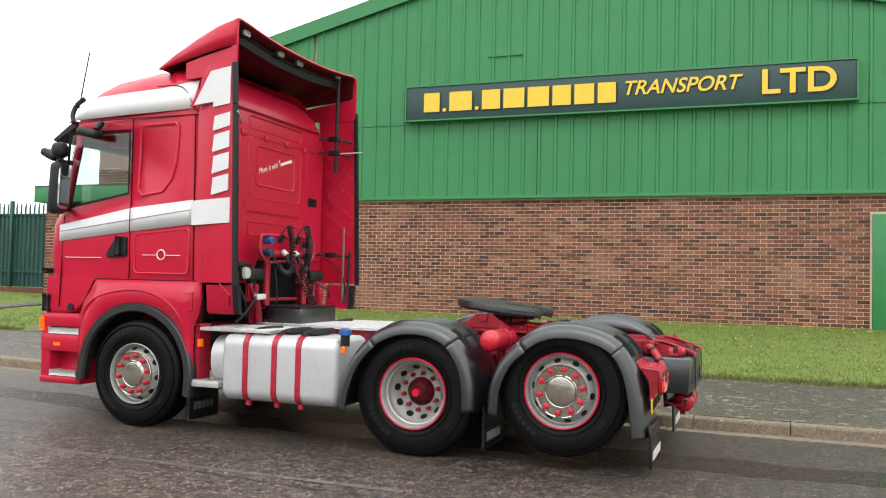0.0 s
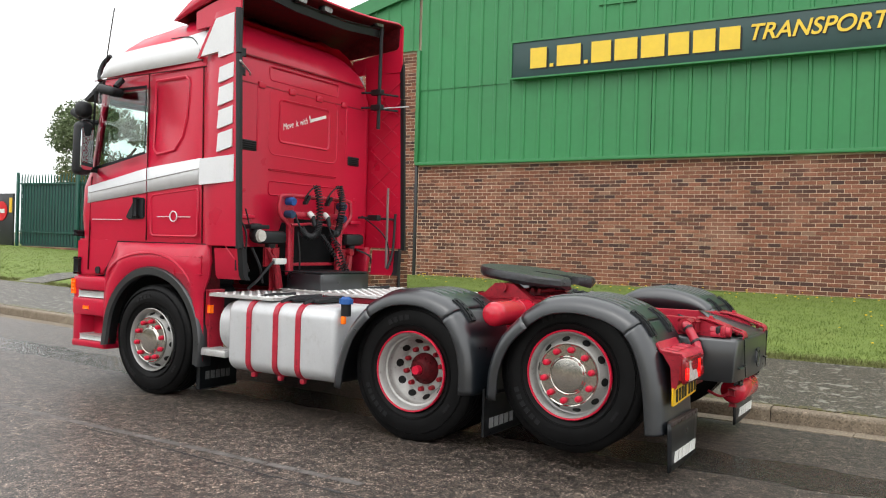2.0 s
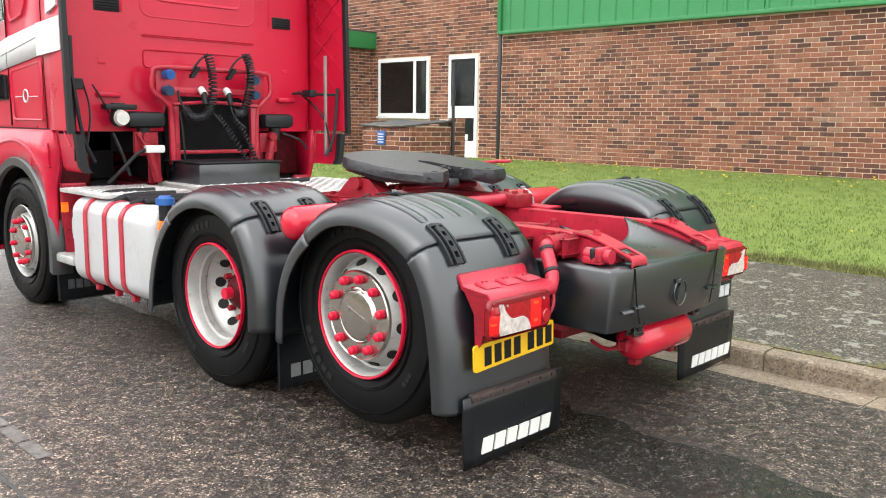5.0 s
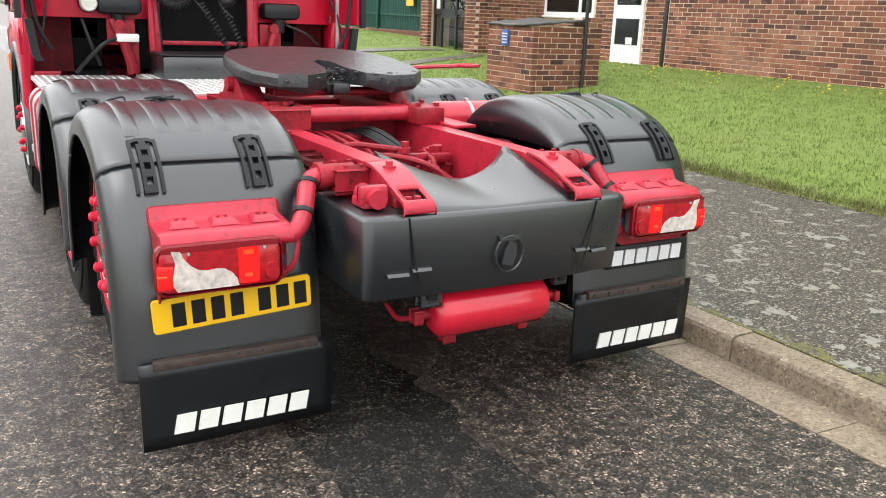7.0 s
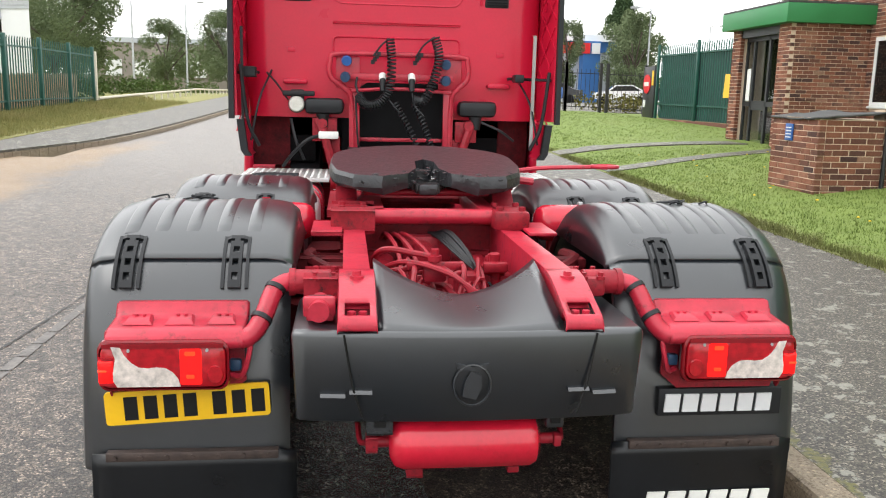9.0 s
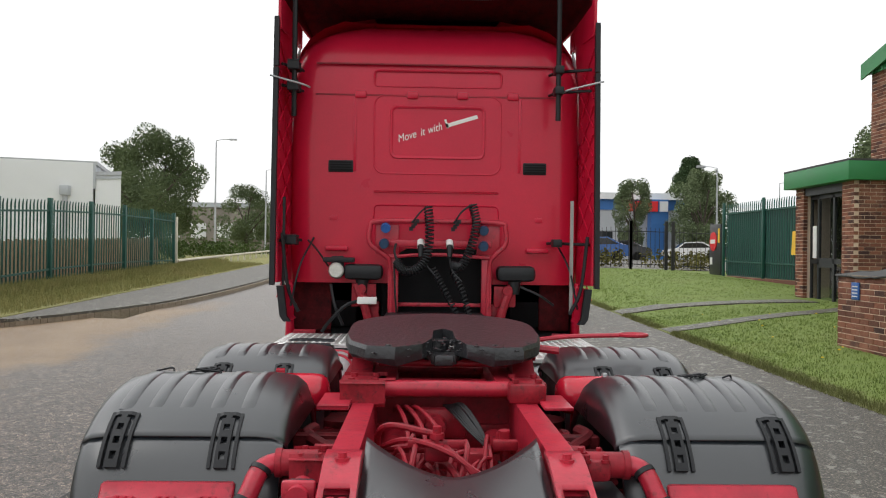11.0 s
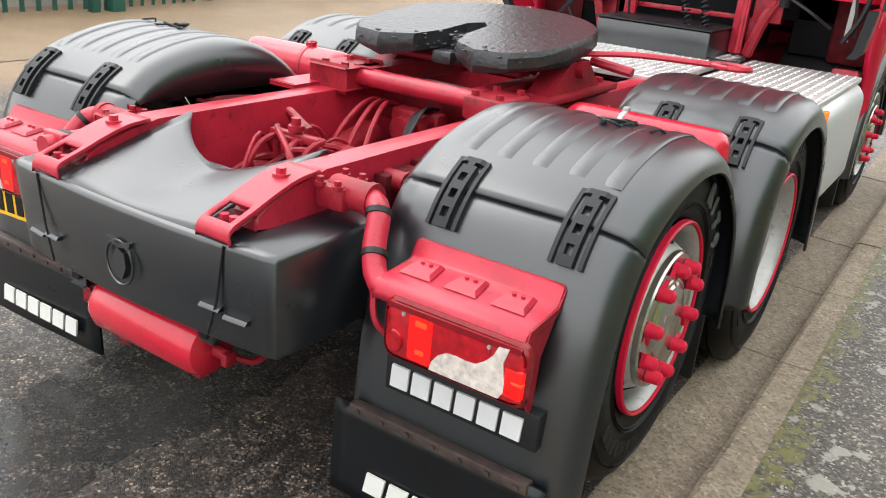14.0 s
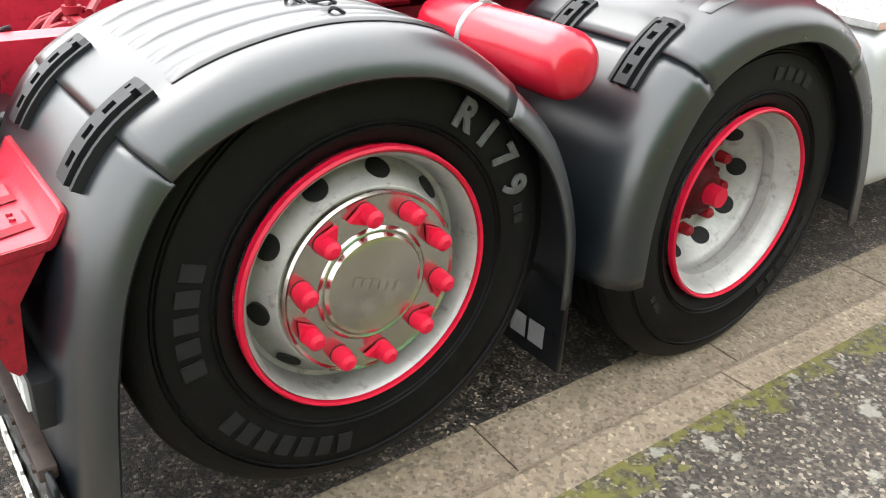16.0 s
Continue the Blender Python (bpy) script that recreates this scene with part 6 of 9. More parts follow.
def twin_wheel(x, z, s, R, yf=1.165):
    """A twin wheel: the outer rim is a deep dish with a red hub at its bottom."""
    W = 0.29
    c = (x, s * (yf - W / 2), z)
    o = W / 2
    prof = [(0.287, o - 0.008), (0.281, o), (0.272, o - 0.010), (0.264, o - 0.04), (0.258, o - 0.06), (0.246, o - 0.066), (0.244, o - 0.100), (0.248, o - 0.106), (0.246, o - 0.122), (0.236, o - 0.134), (0.228, o - 0.143), (0.190, o - 0.204), (0.184, o - 0.208), (0.10, o - 0.208), (0.0, o - 0.208)]
    bm = lathe(bmesh.new(), prof, c, 64, s)
    w = part("wheel", bm, "rim", truck, "silver deep-dished twin wheel with a red hub", 35)
    tyre(w, c, s, R, W)
    c2 = (x, s * (yf - W / 2 - 0.33), z)
    tyre(w, c2, s, R, W, False)
    bm = lathe(bmesh.new(), [(0.283, o - 0.012), (0.285, o + 0.006), (0.290, o + 0.009), (0.295, o + 0.004), (0.296, o - 0.012)], c, 64, s)
    part("rim_edge", bm, "cap_red", w, "red painted rim edge")
    bm = bmesh.new()
    for k in range(10):
        a = 2 * math.pi * (k + 0.8) / 10
        p = Vector((x + 0.209 * math.cos(a), c[1] + s * (o - 0.1735), z + 0.209 * math.sin(a)))
        nrm = Vector((-0.85 * math.cos(a), s * 0.53, -0.85 * math.sin(a)))
        cyl(bm, p - nrm * 0.010, p + nrm * 0.0035, 0.031, seg=18)
    pieces("vent_hole", bm, "plate_black", w, "dark vent hole")
    bm = lathe(bmesh.new(), [(0.118, o - 0.205), (0.112, o - 0.180), (0.092, o - 0.160), (0.080, o - 0.140), (0.070, o - 0.128), (0.058, o - 0.124), (0.050, o - 0.112), (0.0, o - 0.110)], c, 40, s)
    for k in range(10):
        a = 2 * math.pi * k / 10
        p = Vector((x + 0.086 * math.cos(a), c[1] + s * (o - 0.158), z + 0.086 * math.sin(a)))
        cyl(bm, p, p + Vector((0, s * 0.014, 0)), 0.010, seg=6)
    hub = part("hub", bm, "grime_red", w, "greasy dark red hub in the dish")
    bm = bmesh.new()
    cyl(bm, (x, c[1] + s * (o - 0.112), z), (x, c[1] + s * (o - 0.068), z), 0.034, 0.031, seg=20)
    part("hub_cap", bm, "cap_red", hub, "small red hub cap")
    bm = lathe(bmesh.new(), [(0.180, o - 0.212), (0.179, o - 0.203), (0.176, o - 0.200), (0.124, o - 0.200)], c, 48, s)
    part("hub_flange", bm, "rim", w)
    nut_caps(w, c, s, 0.155, o - 0.202, "cap_dull", 10, 0.038, 0.018, False)
    return w


for s in (-1, 1):
    single_wheel(-4.11, 0.50, s, 0.50, ring_red=False)
    twin_wheel(-1.265, 0.508, s, 0.515, 1.175 if s < 0 else 1.225)
    single_wheel(-0.03 if s < 0 else -0.015, 0.612, s, 0.510, yf=1.165 if s < 0 else 1.20)

# mudguards
GY0, GY1 = 0.55, 1.235
PROFILE = {"drive": [(-1.965, 0.34), (-1.925, 0.55), (-1.83, 0.78), (-1.66, 0.97), (-1.46, 1.075), (-1.265, 1.105), (-1.06, 1.08), (-0.88, 0.985), (-0.755, 0.80), (-0.705, 0.60), (-0.70, 0.40)],
           "tag": [(-0.635, 0.40), (-0.615, 0.62), (-0.535, 0.82), (-0.40, 0.97), (-0.21, 1.095), (0.0, 1.132), (0.20, 1.108), (0.36, 1.048), (0.475, 0.955), (0.555, 0.80), (0.60, 0.60), (0.622, 0.40), (0.629, 0.315)]}


def guard(kind, s):
    base = [Vector((x, 0, z)) for x, z in PROFILE[kind]]
    ps = smooth_path(base, 6)
    cx = -1.265 if kind == "drive" else 0.0
    g = None
    n = len(ps)
    lo = next(i for i, p in enumerate(ps) if p.z > (0.99 if kind == "tag" else 0.955))
    hi = max(i for i, p in enumerate(ps) if p.z > (0.975 if kind == "tag" else 0.985))
    spans = (("guard_front", 0, lo, 0.0), ("guard_top", lo, hi, 0.006), ("guard_rear", hi, n - 1, 0.0))

    def normal(i):
        d = (ps[min(i + 1, n - 1)] - ps[max(i - 1, 0)]).normalized()
        return Vector((-d.z, 0, d.x)) if Vector((-d.z, 0, d.x)).dot(ps[i] - Vector((cx, 0, 0.5))) > 0 else Vector((d.z, 0, -d.x))
    dy = 0.03 if s > 0 and kind == "drive" else 0.0
    prof = [(GY0 + 0.02, -0.07), (GY0 + 0.015, -0.03), (GY0 + 0.05, -0.006), (GY0 + 0.10, 0.0), (1.08, 0.0), (1.15, -0.005), (1.20, -0.018), (1.232, -0.042), (1.246, -0.072), (1.247, -0.112), (1.240, -0.118)]
    if s > 0 and kind == "tag":
        prof[-2:] = [(1.248, -0.082), (1.242, -0.088)]
    for name, a, b, lift in spans:
        bm = bmesh.new()
        rows = []
        for i in range(a, b + 1):
            nn = normal(i)
            row = [ps[i] + nn * (o + lift) + Vector((0, s * y + dy, 0)) for y, o in prof]
            if name == "guard_top":
                low = min(row[3].z - 0.05, 0.962)
                row[2] = ps[i] + nn * (lift - 0.010) + Vector((0, s * (GY0 + 0.048) + dy, 0))
                row[1] = ps[i] + nn * (lift - 0.035) + Vector((0, s * (GY0 + 0.018) + dy, 0))
                row[0] = Vector((row[1].x, s * GY0 + dy, low))
            rows.append(row)
        loft(bm, rows, caps=False, closed=False)
        if g is None:
            ob = g = part("mudguard", bm, "grey_plastic", truck, "dark grey plastic mudguard", 50)
        else:
            ob = part(name, bm, "grey_plastic", g, "removable guard top" if name == "guard_top" else "", 50)
        so = ob.modifiers.new("t", "SOLIDIFY")
        so.thickness, so.offset = 0.010, -1
        if name == "guard_top":
            span = (a, b)
    # pressed ribs along the top
    bm = bmesh.new()
    k0, k1 = span[0] + 4, span[1] - 5
    for y in (0.70, 0.805, 0.91, 1.015, 1.115):
        rows = []
        for i in range(k0, k1 + 1):
            nn = normal(i)
            e = 0.0 if i in (k0, k1) else 1.0
            rows.append([ps[i] + nn * (0.004 + o * e) + Vector((0, s * (y + w) + dy, 0)) for w, o in ((-0.026, 0.0), (-0.019, 0.006), (0.019, 0.006), (0.026, 0.0))])
        loft(bm, rows, caps=False, closed=False)
    pieces("guard_rib", bm, "grey_plastic", g, "", 50)
    # rubber latches over the rear joint
    def along(u):
        """The point and normal u metres along the guard from its rear joint."""
        i, d = span[1], 1 if u > 0 else -1
        left = abs(u)
        while True:
            step = (ps[i + d] - ps[i]).length
            if left <= step or not 1 < i + d < n - 2:
                f = min(1.0, left / step)
                return ps[i].lerp(ps[i + d], f), normal(i).lerp(normal(i + d), f).normalized()
            left -= step
            i += d
    for y in ((0.75, 1.10) if kind == "tag" else (0.78, 1.08)):
        bm = bmesh.new()

        us = (-0.094, -0.078, -0.066, -0.040, -0.015, 0.010, 0.035, 0.060, 0.086, 0.112)
        vs = (-0.045, -0.034, -0.021, -0.010, 0.010, 0.021, 0.034, 0.045)
        low, high = {}, {}
        for i, u in enumerate(us):
            p, nn = along(u)
            for j, v in enumerate(vs):
                q = p + Vector((0, s * (y + v) + dy, 0))
                low[i, j] = bm.verts.new(q - nn * 0.004)
                high[i, j] = bm.verts.new(q + nn * (0.020 if 2 <= j <= 5 else 0.014))

        def solid(i, j):
            if not (0 <= i < len(us) - 1 and 0 <= j < len(vs) - 1):
                return False
            if j in (0, 6) or i == 0:
                return True
            if j in (1, 5):
                return False
            return j == 3 if i == 1 else not (j == 3 and i in (3, 5, 7))
        for i in range(len(us) - 1):
            for j in range(len(vs) - 1):
                if not solid(i, j):
                    continue
                ring4 = ((i, j), (i + 1, j), (i + 1, j + 1), (i, j + 1))
                bm.faces.new([high[k] for k in ring4])
                bm.faces.new([low[k] for k in reversed(ring4)])
                for k, (ka, kb, ni, nj) in enumerate(((0, 1, i, j - 1), (1, 2, i + 1, j), (2, 3, i, j + 1), (3, 0, i - 1, j))):
                    if not solid(ni, nj):
                        bm.faces.new([low[ring4[ka]], low[ring4[kb]], high[ring4[kb]], high[ring4[ka]]])
        bmesh.ops.delete(bm, geom=[v for v in bm.verts if not v.link_faces], context="VERTS")
        part("latch", bm, "black_plastic", g, "black rubber latch", 0)
    return g


for s in (-1, 1):
    guard("drive", s)
    guard("tag", s)
# torn strap rags on the guards
bm = bmesh.new()
random.seed(9)
for s, x0, y0 in ((1, 0.0, 1.0), (-1, -0.06, 1.0)):
    for k in range(6):
        x, y = x0 + random.uniform(-0.03, 0.03), s * (y0 + random.uniform(-0.08, 0.08))
        z = 1.140 - 0.55 * (x ** 2)
        tube(bm, [(x, y, z), (x + random.uniform(-0.03, 0.03), y + random.uniform(-0.05, 0.05), z + 0.012), (x + random.uniform(-0.05, 0.05), y + random.uniform(-0.08, 0.08), z + 0.002)], 0.004, 5)
pieces("torn_seal", bm, "black_plastic", truck, "torn black rubber strip on the guard")
# small red air tanks between the guards
for s in (-1, 1):
    bm = bmesh.new()
    prof = [(0.0, 0.0), (0.042, 0.004), (0.071, 0.020), (0.085, 0.046), (0.088, 0.08)]
    rows = []
    c0, c1 = 0.52, 1.13
    for k in range(len(prof)):
        rows.append((prof[k][0], c0 + prof[k][1]))
    for r_, o_ in reversed(prof):
        rows.append((r_, c1 - o_))
    lathe(bm, rows, (-0.64, 0, 0.962), 32, s)
    at = part("air_reservoir", bm, "tank_red", truck, "red cylindrical air reservoir")
    bm = bmesh.new()
    lathe(bm, [(0.0885, 0.74), (0.092, 0.743), (0.092, 0.757), (0.0885, 0.76)], (-0.64, 0, 0.962), 32, s)
    box(bm, -0.655, -0.625, s * 0.738, s * 0.762, 1.042, 1.065, bevel=0.006)
    part("tank_band", bm, "galv" if s > 0 else "chassis_red", at)
    bm = bmesh.new()
    for w in (1,):
        box(bm, -0.69, -0.645, s * 0.60, s * 0.66, 0.66, 0.90, bevel=0.01)
    pieces("tank_bracket", bm, "dull_red", at)
bm = bmesh.new()
rows = [(0.0, -0.245), (0.05, -0.242), (0.078, -0.225), (0.088, -0.20), (0.088, 0.20), (0.078, 0.222), (0.05, 0.236), (0.0, 0.238)]
lathe(bm, rows, (0.80, 0, 0.475), 40, 1)
rt = part("rear_reservoir", bm, "tank_red", truck, "red air tank under the rear box")
bm = bmesh.new()
for s in (-1, 1):
    cyl(bm, (0.80, s * 0.235, 0.475), (0.80, s * 0.29, 0.475), 0.018)
    box(bm, 0.79, 0.83, s * 0.285, s * 0.31, 0.455, 0.495, bevel=0.006)
    box(bm, 0.77, 0.81, s * 0.14, s * 0.18, 0.36, 0.39, bevel=0.006)
    tube(bm, [(0.80, s * 0.29, 0.475), (0.74, s * 0.33, 0.45), (0.66, s * 0.34, 0.48)], 0.010, 6)
pieces("tank_fitting", bm, "dull_red", rt)

# rear box
bm = bmesh.new()
def box_x(y):
    return 0.918 - 0.115 * y * y


plan = [(0.47, -0.540), (0.872, -0.540), (0.881, -0.534)] + [(box_x(y), y) for y in steps(-0.50, 0.50, 0.10)] + [(0.881, 0.534), (0.872, 0.540), (0.47, 0.540)]
loft(bm, [[(x - (0.026 if x > 0.8 else 0), y * 0.97, 0.575) for x, y in plan], [(x - (0.020 if x > 0.8 else 0), y * 0.98, 0.582) for x, y in plan], [(x, y, 0.846) for x, y in plan], [(x - (0.004 if x > 0.8 else 0), y * 0.992, 0.857) for x, y in plan], [(x - (0.014 if x > 0.8 else 0), y * 0.98, 0.863) for x, y in plan]])
rb = part("rear_box", bm, "grey_plastic", truck, "dark grey plastic box across the rear", 40)
bm = bmesh.new()
NX = 12
rows = []
for i in range(NX + 1):
    t = i / NX
    row = []
    for j in range(17):
        u = -1 + 2 * j / 16
        xend = 0.42 + 0.15 * (1 - abs(u) ** 2.2)
        x0 = box_x(u * 0.285) - 0.016
        x = x0 + (xend - x0) * t
        z = 0.863 + (0.095 * abs(u) ** 1.5 + 0.035) * (t ** 0.8)
        row.append((x, u * 0.285, z))
    rows.append(row)
loft(bm, rows, caps=False, closed=False)
sd = part("saddle_cover", bm, "grey_plastic", rb, "sloping grey cover between the rails", 50)
sd.modifiers.new("t", "SOLIDIFY").thickness = 0.012
bm = bmesh.new()
for s in (-1, 1):
    tube(bm, [(0.902, s * 0.385, 0.855), (0.904, s * 0.36, 0.70), (0.906, s * 0.33, 0.60)], 0.0035, 5, False)
pieces("box_joint", bm, "plate_black", rb)
for s in (-1, 1):
    bm = bmesh.new()
    for y0, y1, z in ((0.300, 0.368, 0.672), (0.380, 0.455, 0.660)):
        loft(bm, [[(box_x(y) + dx, s * y, z + dz) for dx, dz in ((-0.020, -0.003), (0.005, 0.0), (0.004, 0.003), (-0.003, 0.010), (-0.020, 0.012))] for y in (y0, (y0 + y1) / 2, y1)])
    box(bm, 0.83, 0.87, s * 0.245, s * 0.305, 0.535, 0.60, bevel=0.01)
    pieces("box_moulding", bm, "grey_plastic", rb)
    part("socket_clip", B(0.868, 0.878, s * 0.258, s * 0.29, 0.555, 0.585, bevel=0.002), "plate_black", rb)
bm = bmesh.new()
tube(bm, [(0.919, 0.0 + 0.056 * math.cos(a), 0.700 + 0.064 * math.sin(a)) for a in [2 * math.pi * k / 32 for k in range(33)]], 0.004, 6, False)
prism(bm, [(-0.03, 0.665), (-0.022, 0.715), (-0.005, 0.745), (0.025, 0.732), (0.03, 0.695), (0.012, 0.655)], 0.905, 0.923, "x")
prism(bm, [(-0.045, 0.752), (-0.05, 0.768), (0.0, 0.758), (0.05, 0.768), (0.045, 0.752), (0.0, 0.744)], 0.905, 0.922, "x")
part("round_emblem", bm, "grey_plastic", rb, "moulded round emblem")
bm = bmesh.new()
box(bm, 0.70, 0.80, -0.50, -0.415, 0.868, 0.90, bevel=0.008)
cyl(bm, (0.70, -0.46, 0.905), (0.83, -0.46, 0.905), 0.032)
box(bm, 0.77, 0.80, -0.51, -0.41, 0.88, 0.945, bevel=0.01)
part("trailer_socket", bm, "chassis_red", truck, "red trailer socket")
part("socket_ring", B(0.735, 0.768, -0.50, -0.415, 0.875, 0.94, bevel=0.012), "black_plastic", truck)

# lamp brackets, pipes, lamps, plate, flaps
for s in (-1, 1):
    bm = bmesh.new()
    tube(bm, [(0.55, s * 0.43, 0.940), (0.555, s * 0.55, 0.940), (0.588, s * 0.608, 0.922), (0.640, s * 0.640, 0.850), (0.672, s * 0.680, 0.792), (0.682, s * 0.75, 0.780), (0.680, s * 1.10, 0.780)], 0.031, 14, n=8)
    arm = part("lamp_arm", bm, "chassis_red", truck, "bent red tube carrying the rear lamp")
    bm = B(0.495, 0.605, s * 0.40, s * 0.50, 0.893, 0.962, bevel=0.016)
    cyl(bm, (0.55, s * 0.43, 0.937), (0.55, s * 0.562, 0.937), 0.042, seg=20)
    cyl(bm, (0.55, s * 0.545, 0.937), (0.55, s * 0.565, 0.937), 0.046, seg=20)
    for x in (0.50, 0.60):
        for y in (0.42, 0.48):
            cyl(bm, (x, s * y, 0.955), (x, s * y, 0.966), 0.015, seg=12)
            cyl(bm, (x, s * y, 0.960), (x, s * y, 0.980), 0.010, seg=6)
    part("arm_clamp", bm, "dull_red", arm, "grimy red clamp")
    bm = bmesh.new()
    for q in ((0.588, 0.608, 0.922), (0.648, 0.648, 0.838)):
        d = Vector((0.065, s * 0.04, -0.07)).normalized()
        p = Vector((q[0], s * q[1], q[2]))
        cyl(bm, p - d * 0.008, p + d * 0.008, 0.035, seg=14)
    pieces("cable_tie", bm, "black_plastic", arm)
    # pressed cover plate above the lamp
    bm = bmesh.new()
    rows = []
    for x, z in ((0.527, 0.870), (0.538, 0.868), (0.556, 0.834), (0.566, 0.827), (0.610, 0.822), (0.655, 0.818), (0.684, 0.815), (0.704, 0.803), (0.714, 0.782), (0.712, 0.762)):
        rows.append([(x, s * 0.697, z - 0.006), (x, s * 0.707, z), (x, s * 1.105, z), (x, s * 1.118, z - 0.004), (x - 0.004, s * 1.124, z - 0.022)])
    loft(bm, rows, caps=False, closed=False)
    cp = part("lamp_cover_plate", bm, "chassis_red", arm, "chipped red pressed plate over the lamp", 40)
    cp.modifiers.new("t", "SOLIDIFY").thickness = 0.006
    bm = bmesh.new()
    for y in (0.775, 0.905, 1.035):
        lo = [Vector((a, s * b, c)) for a, b, c in ((0.572, y - 0.036, 0.829), (0.572, y + 0.036, 0.829), (0.652, y + 0.046, 0.821), (0.652, y - 0.046, 0.821))]
        hi = [Vector((a, s * b, c)) for a, b, c in ((0.580, y - 0.028, 0.838), (0.580, y + 0.028, 0.838), (0.640, y + 0.036, 0.832), (0.640, y - 0.036, 0.832))]
        loft(bm, [lo, hi])
        for w in (-0.012, 0.012):
            cyl(bm, (0.600, s * (y + w), 0.832), (0.600, s * (y + w), 0.842), 0.006, seg=6)
    pieces("plate_pressing", bm, "chassis_red", cp)
    bm = bmesh.new()
    prism(bm, [(s * 0.71, 0.815), (s * 1.122, 0.815), (s * 1.122, 0.65), (s * 1.10, 0.580), (s * 0.76, 0.580), (s * 0.70, 0.63)], 0.630, 0.640, "x")
    prism(bm, [(0.533, 0.862), (0.560, 0.822), (0.690, 0.810), (0.708, 0.780), (0.700, 0.745), (0.664, 0.600), (0.648, 0.582), (0.634, 0.586), (0.624, 0.72)], *sorted((s * 1.117, s * 1.123)), "y")
    part("lamp_back_plate", bm, "dull_red", arm)
    # lamp: housing, lenses
    ya, yb = sorted((s * 0.740, s * 1.145))
    bm = bmesh.new()
    loft(bm, [[(x, y, z) for y, z in rounded(ya + i_, yb - i_, 0.628 + i_, 0.755 - i_, 0.030 - i_ * 0.5)] for x, i_ in ((0.686, 0.0), (0.700, 0.0), (0.712, 0.004), (0.717, 0.012))])
    lp = part("rear_lamp", bm, "lens_red", truck, "red rear lamp cluster, lit")
    bm = bmesh.new()
    loft(bm, [[(x, y, z) for y, z in rounded(ya - i_, yb + i_, 0.628 - i_, 0.755 + i_, 0.033)] for x, i_ in ((0.680, 0.004), (0.690, 0.010), (0.704, 0.008), (0.709, 0.002))], caps=False)
    part("lamp_rim", bm, "lens_dark", lp)
    bm = bmesh.new()
    loft(bm, [[(x, y, z) for y, z in rounded(ya + i_ + (0.035 if s < 0 else 0), yb - i_ - (0.035 if s > 0 else 0), 0.630 + i_, 0.752 - i_, 0.022)] for x, i_ in ((0.632, 0.016), (0.650, 0.002), (0.690, 0.0))])
    hs = part("lamp_housing", bm, "dusty_grey", lp, "dusty grey lamp housing")
    for q in (0.86, 1.00):
        part("housing_rib", B(0.640, 0.690, *sorted((s * q, s * (q + 0.006))), 0.748, 0.756), "dusty_grey", hs)

    def lens(name, y0, y1, z0, z1, mat, label="", x=0.719):
        lens_pts = rounded(min(s * y0, s * y1), max(s * y0, s * y1), z0, z1, min(0.008, (z1 - z0) / 3))
        part(name, prism(bmesh.new(), lens_pts, 0.708, x, "x"), mat, lp, label)
    lens("brake_lens", 0.818, 0.888, 0.640, 0.742, "lit_red", "lit red lens")
    lens("top_lens", 0.890, 1.055, 0.690, 0.742, "lens_red", "red lens", 0.7195)
    lens("smoked_lens", 0.748, 1.135, 0.7425, 0.7555, "lens_dark", "smoked top strip", 0.7185)
    bm = bmesh.new()
    foil = [(1.145 - 0.405 * u, 0.632 + 0.118 * v) for u, v in ((0.10, 0.99), (0.17, 0.97), (0.20, 0.78), (0.25, 0.62), (0.31, 0.50), (0.38, 0.47), (0.45, 0.50), (0.52, 0.47), (0.58, 0.36), (0.62, 0.20), (0.635, 0.03), (0.14, 0.03), (0.10, 0.22), (0.115, 0.45), (0.13, 0.70))]
    prism(bm, [(s * y, z) for y, z in foil], 0.708, 0.721, "x")
    part("clear_lens", bm, "foil", lp, "clear weathered lens")
    bm = bmesh.new()
    cyl(bm, (0.708, s * 0.775, 0.668), (0.722, s * 0.775, 0.668), 0.030, 0.024)
    part("fog_lens", bm, "lens_red", lp)
    lens("bulb_glow", 0.838, 0.872, 0.722, 0.734, "lit_hot", "", 0.7215)
    lens("bulb_glow", 0.842, 0.868, 0.658, 0.668, "lit_hot", "", 0.7215)
    bm = bmesh.new()
    loft(bm, [[(x, s * y, z) for x, y in ((0.672, 1.094), (0.714, 1.094), (0.7215, 1.104), (0.7215, 1.132), (0.714, 1.1475), (0.672, 1.1475))] for z in (0.640, 0.718)])
    part("side_lens", bm, "lens_red", lp, "red side lens", 50)
    part("side_glow", B(0.680, 0.7228, *sorted((s * 1.099, s * 1.1482)), 0.645, 0.712, bevel=0.006), "lit_red", lp, "lit part of the side lens")
    part("bulb_glow", B(0.694, 0.7240, *sorted((s * 1.118, s * 1.1490)), 0.677, 0.686, bevel=0.004), "lit_hot", lp)
    bm = bmesh.new()
    for q in (0.80, 1.05):
        cyl(bm, (0.716, s * q, 0.738), (0.722, s * q, 0.738), 0.005, seg=8)
    pieces("lens_screw", bm, "galv", lp)
    bm = bmesh.new()
    tube(bm, [(0.64, s * 0.735, 0.645), (0.66, s * 0.70, 0.645), (0.68, s * 0.675, 0.69), (0.66, s * 0.655, 0.79)], 0.009, 6)
    part("lamp_cable", bm, "chassis_red", lp)
    part("lamp_plug", B(0.62, 0.65, *sorted((s * 0.70, s * 0.74)), 0.655, 0.69, bevel=0.008), "dark_blue", lp)
    lp.scale = (1, 0.945, 1.14)
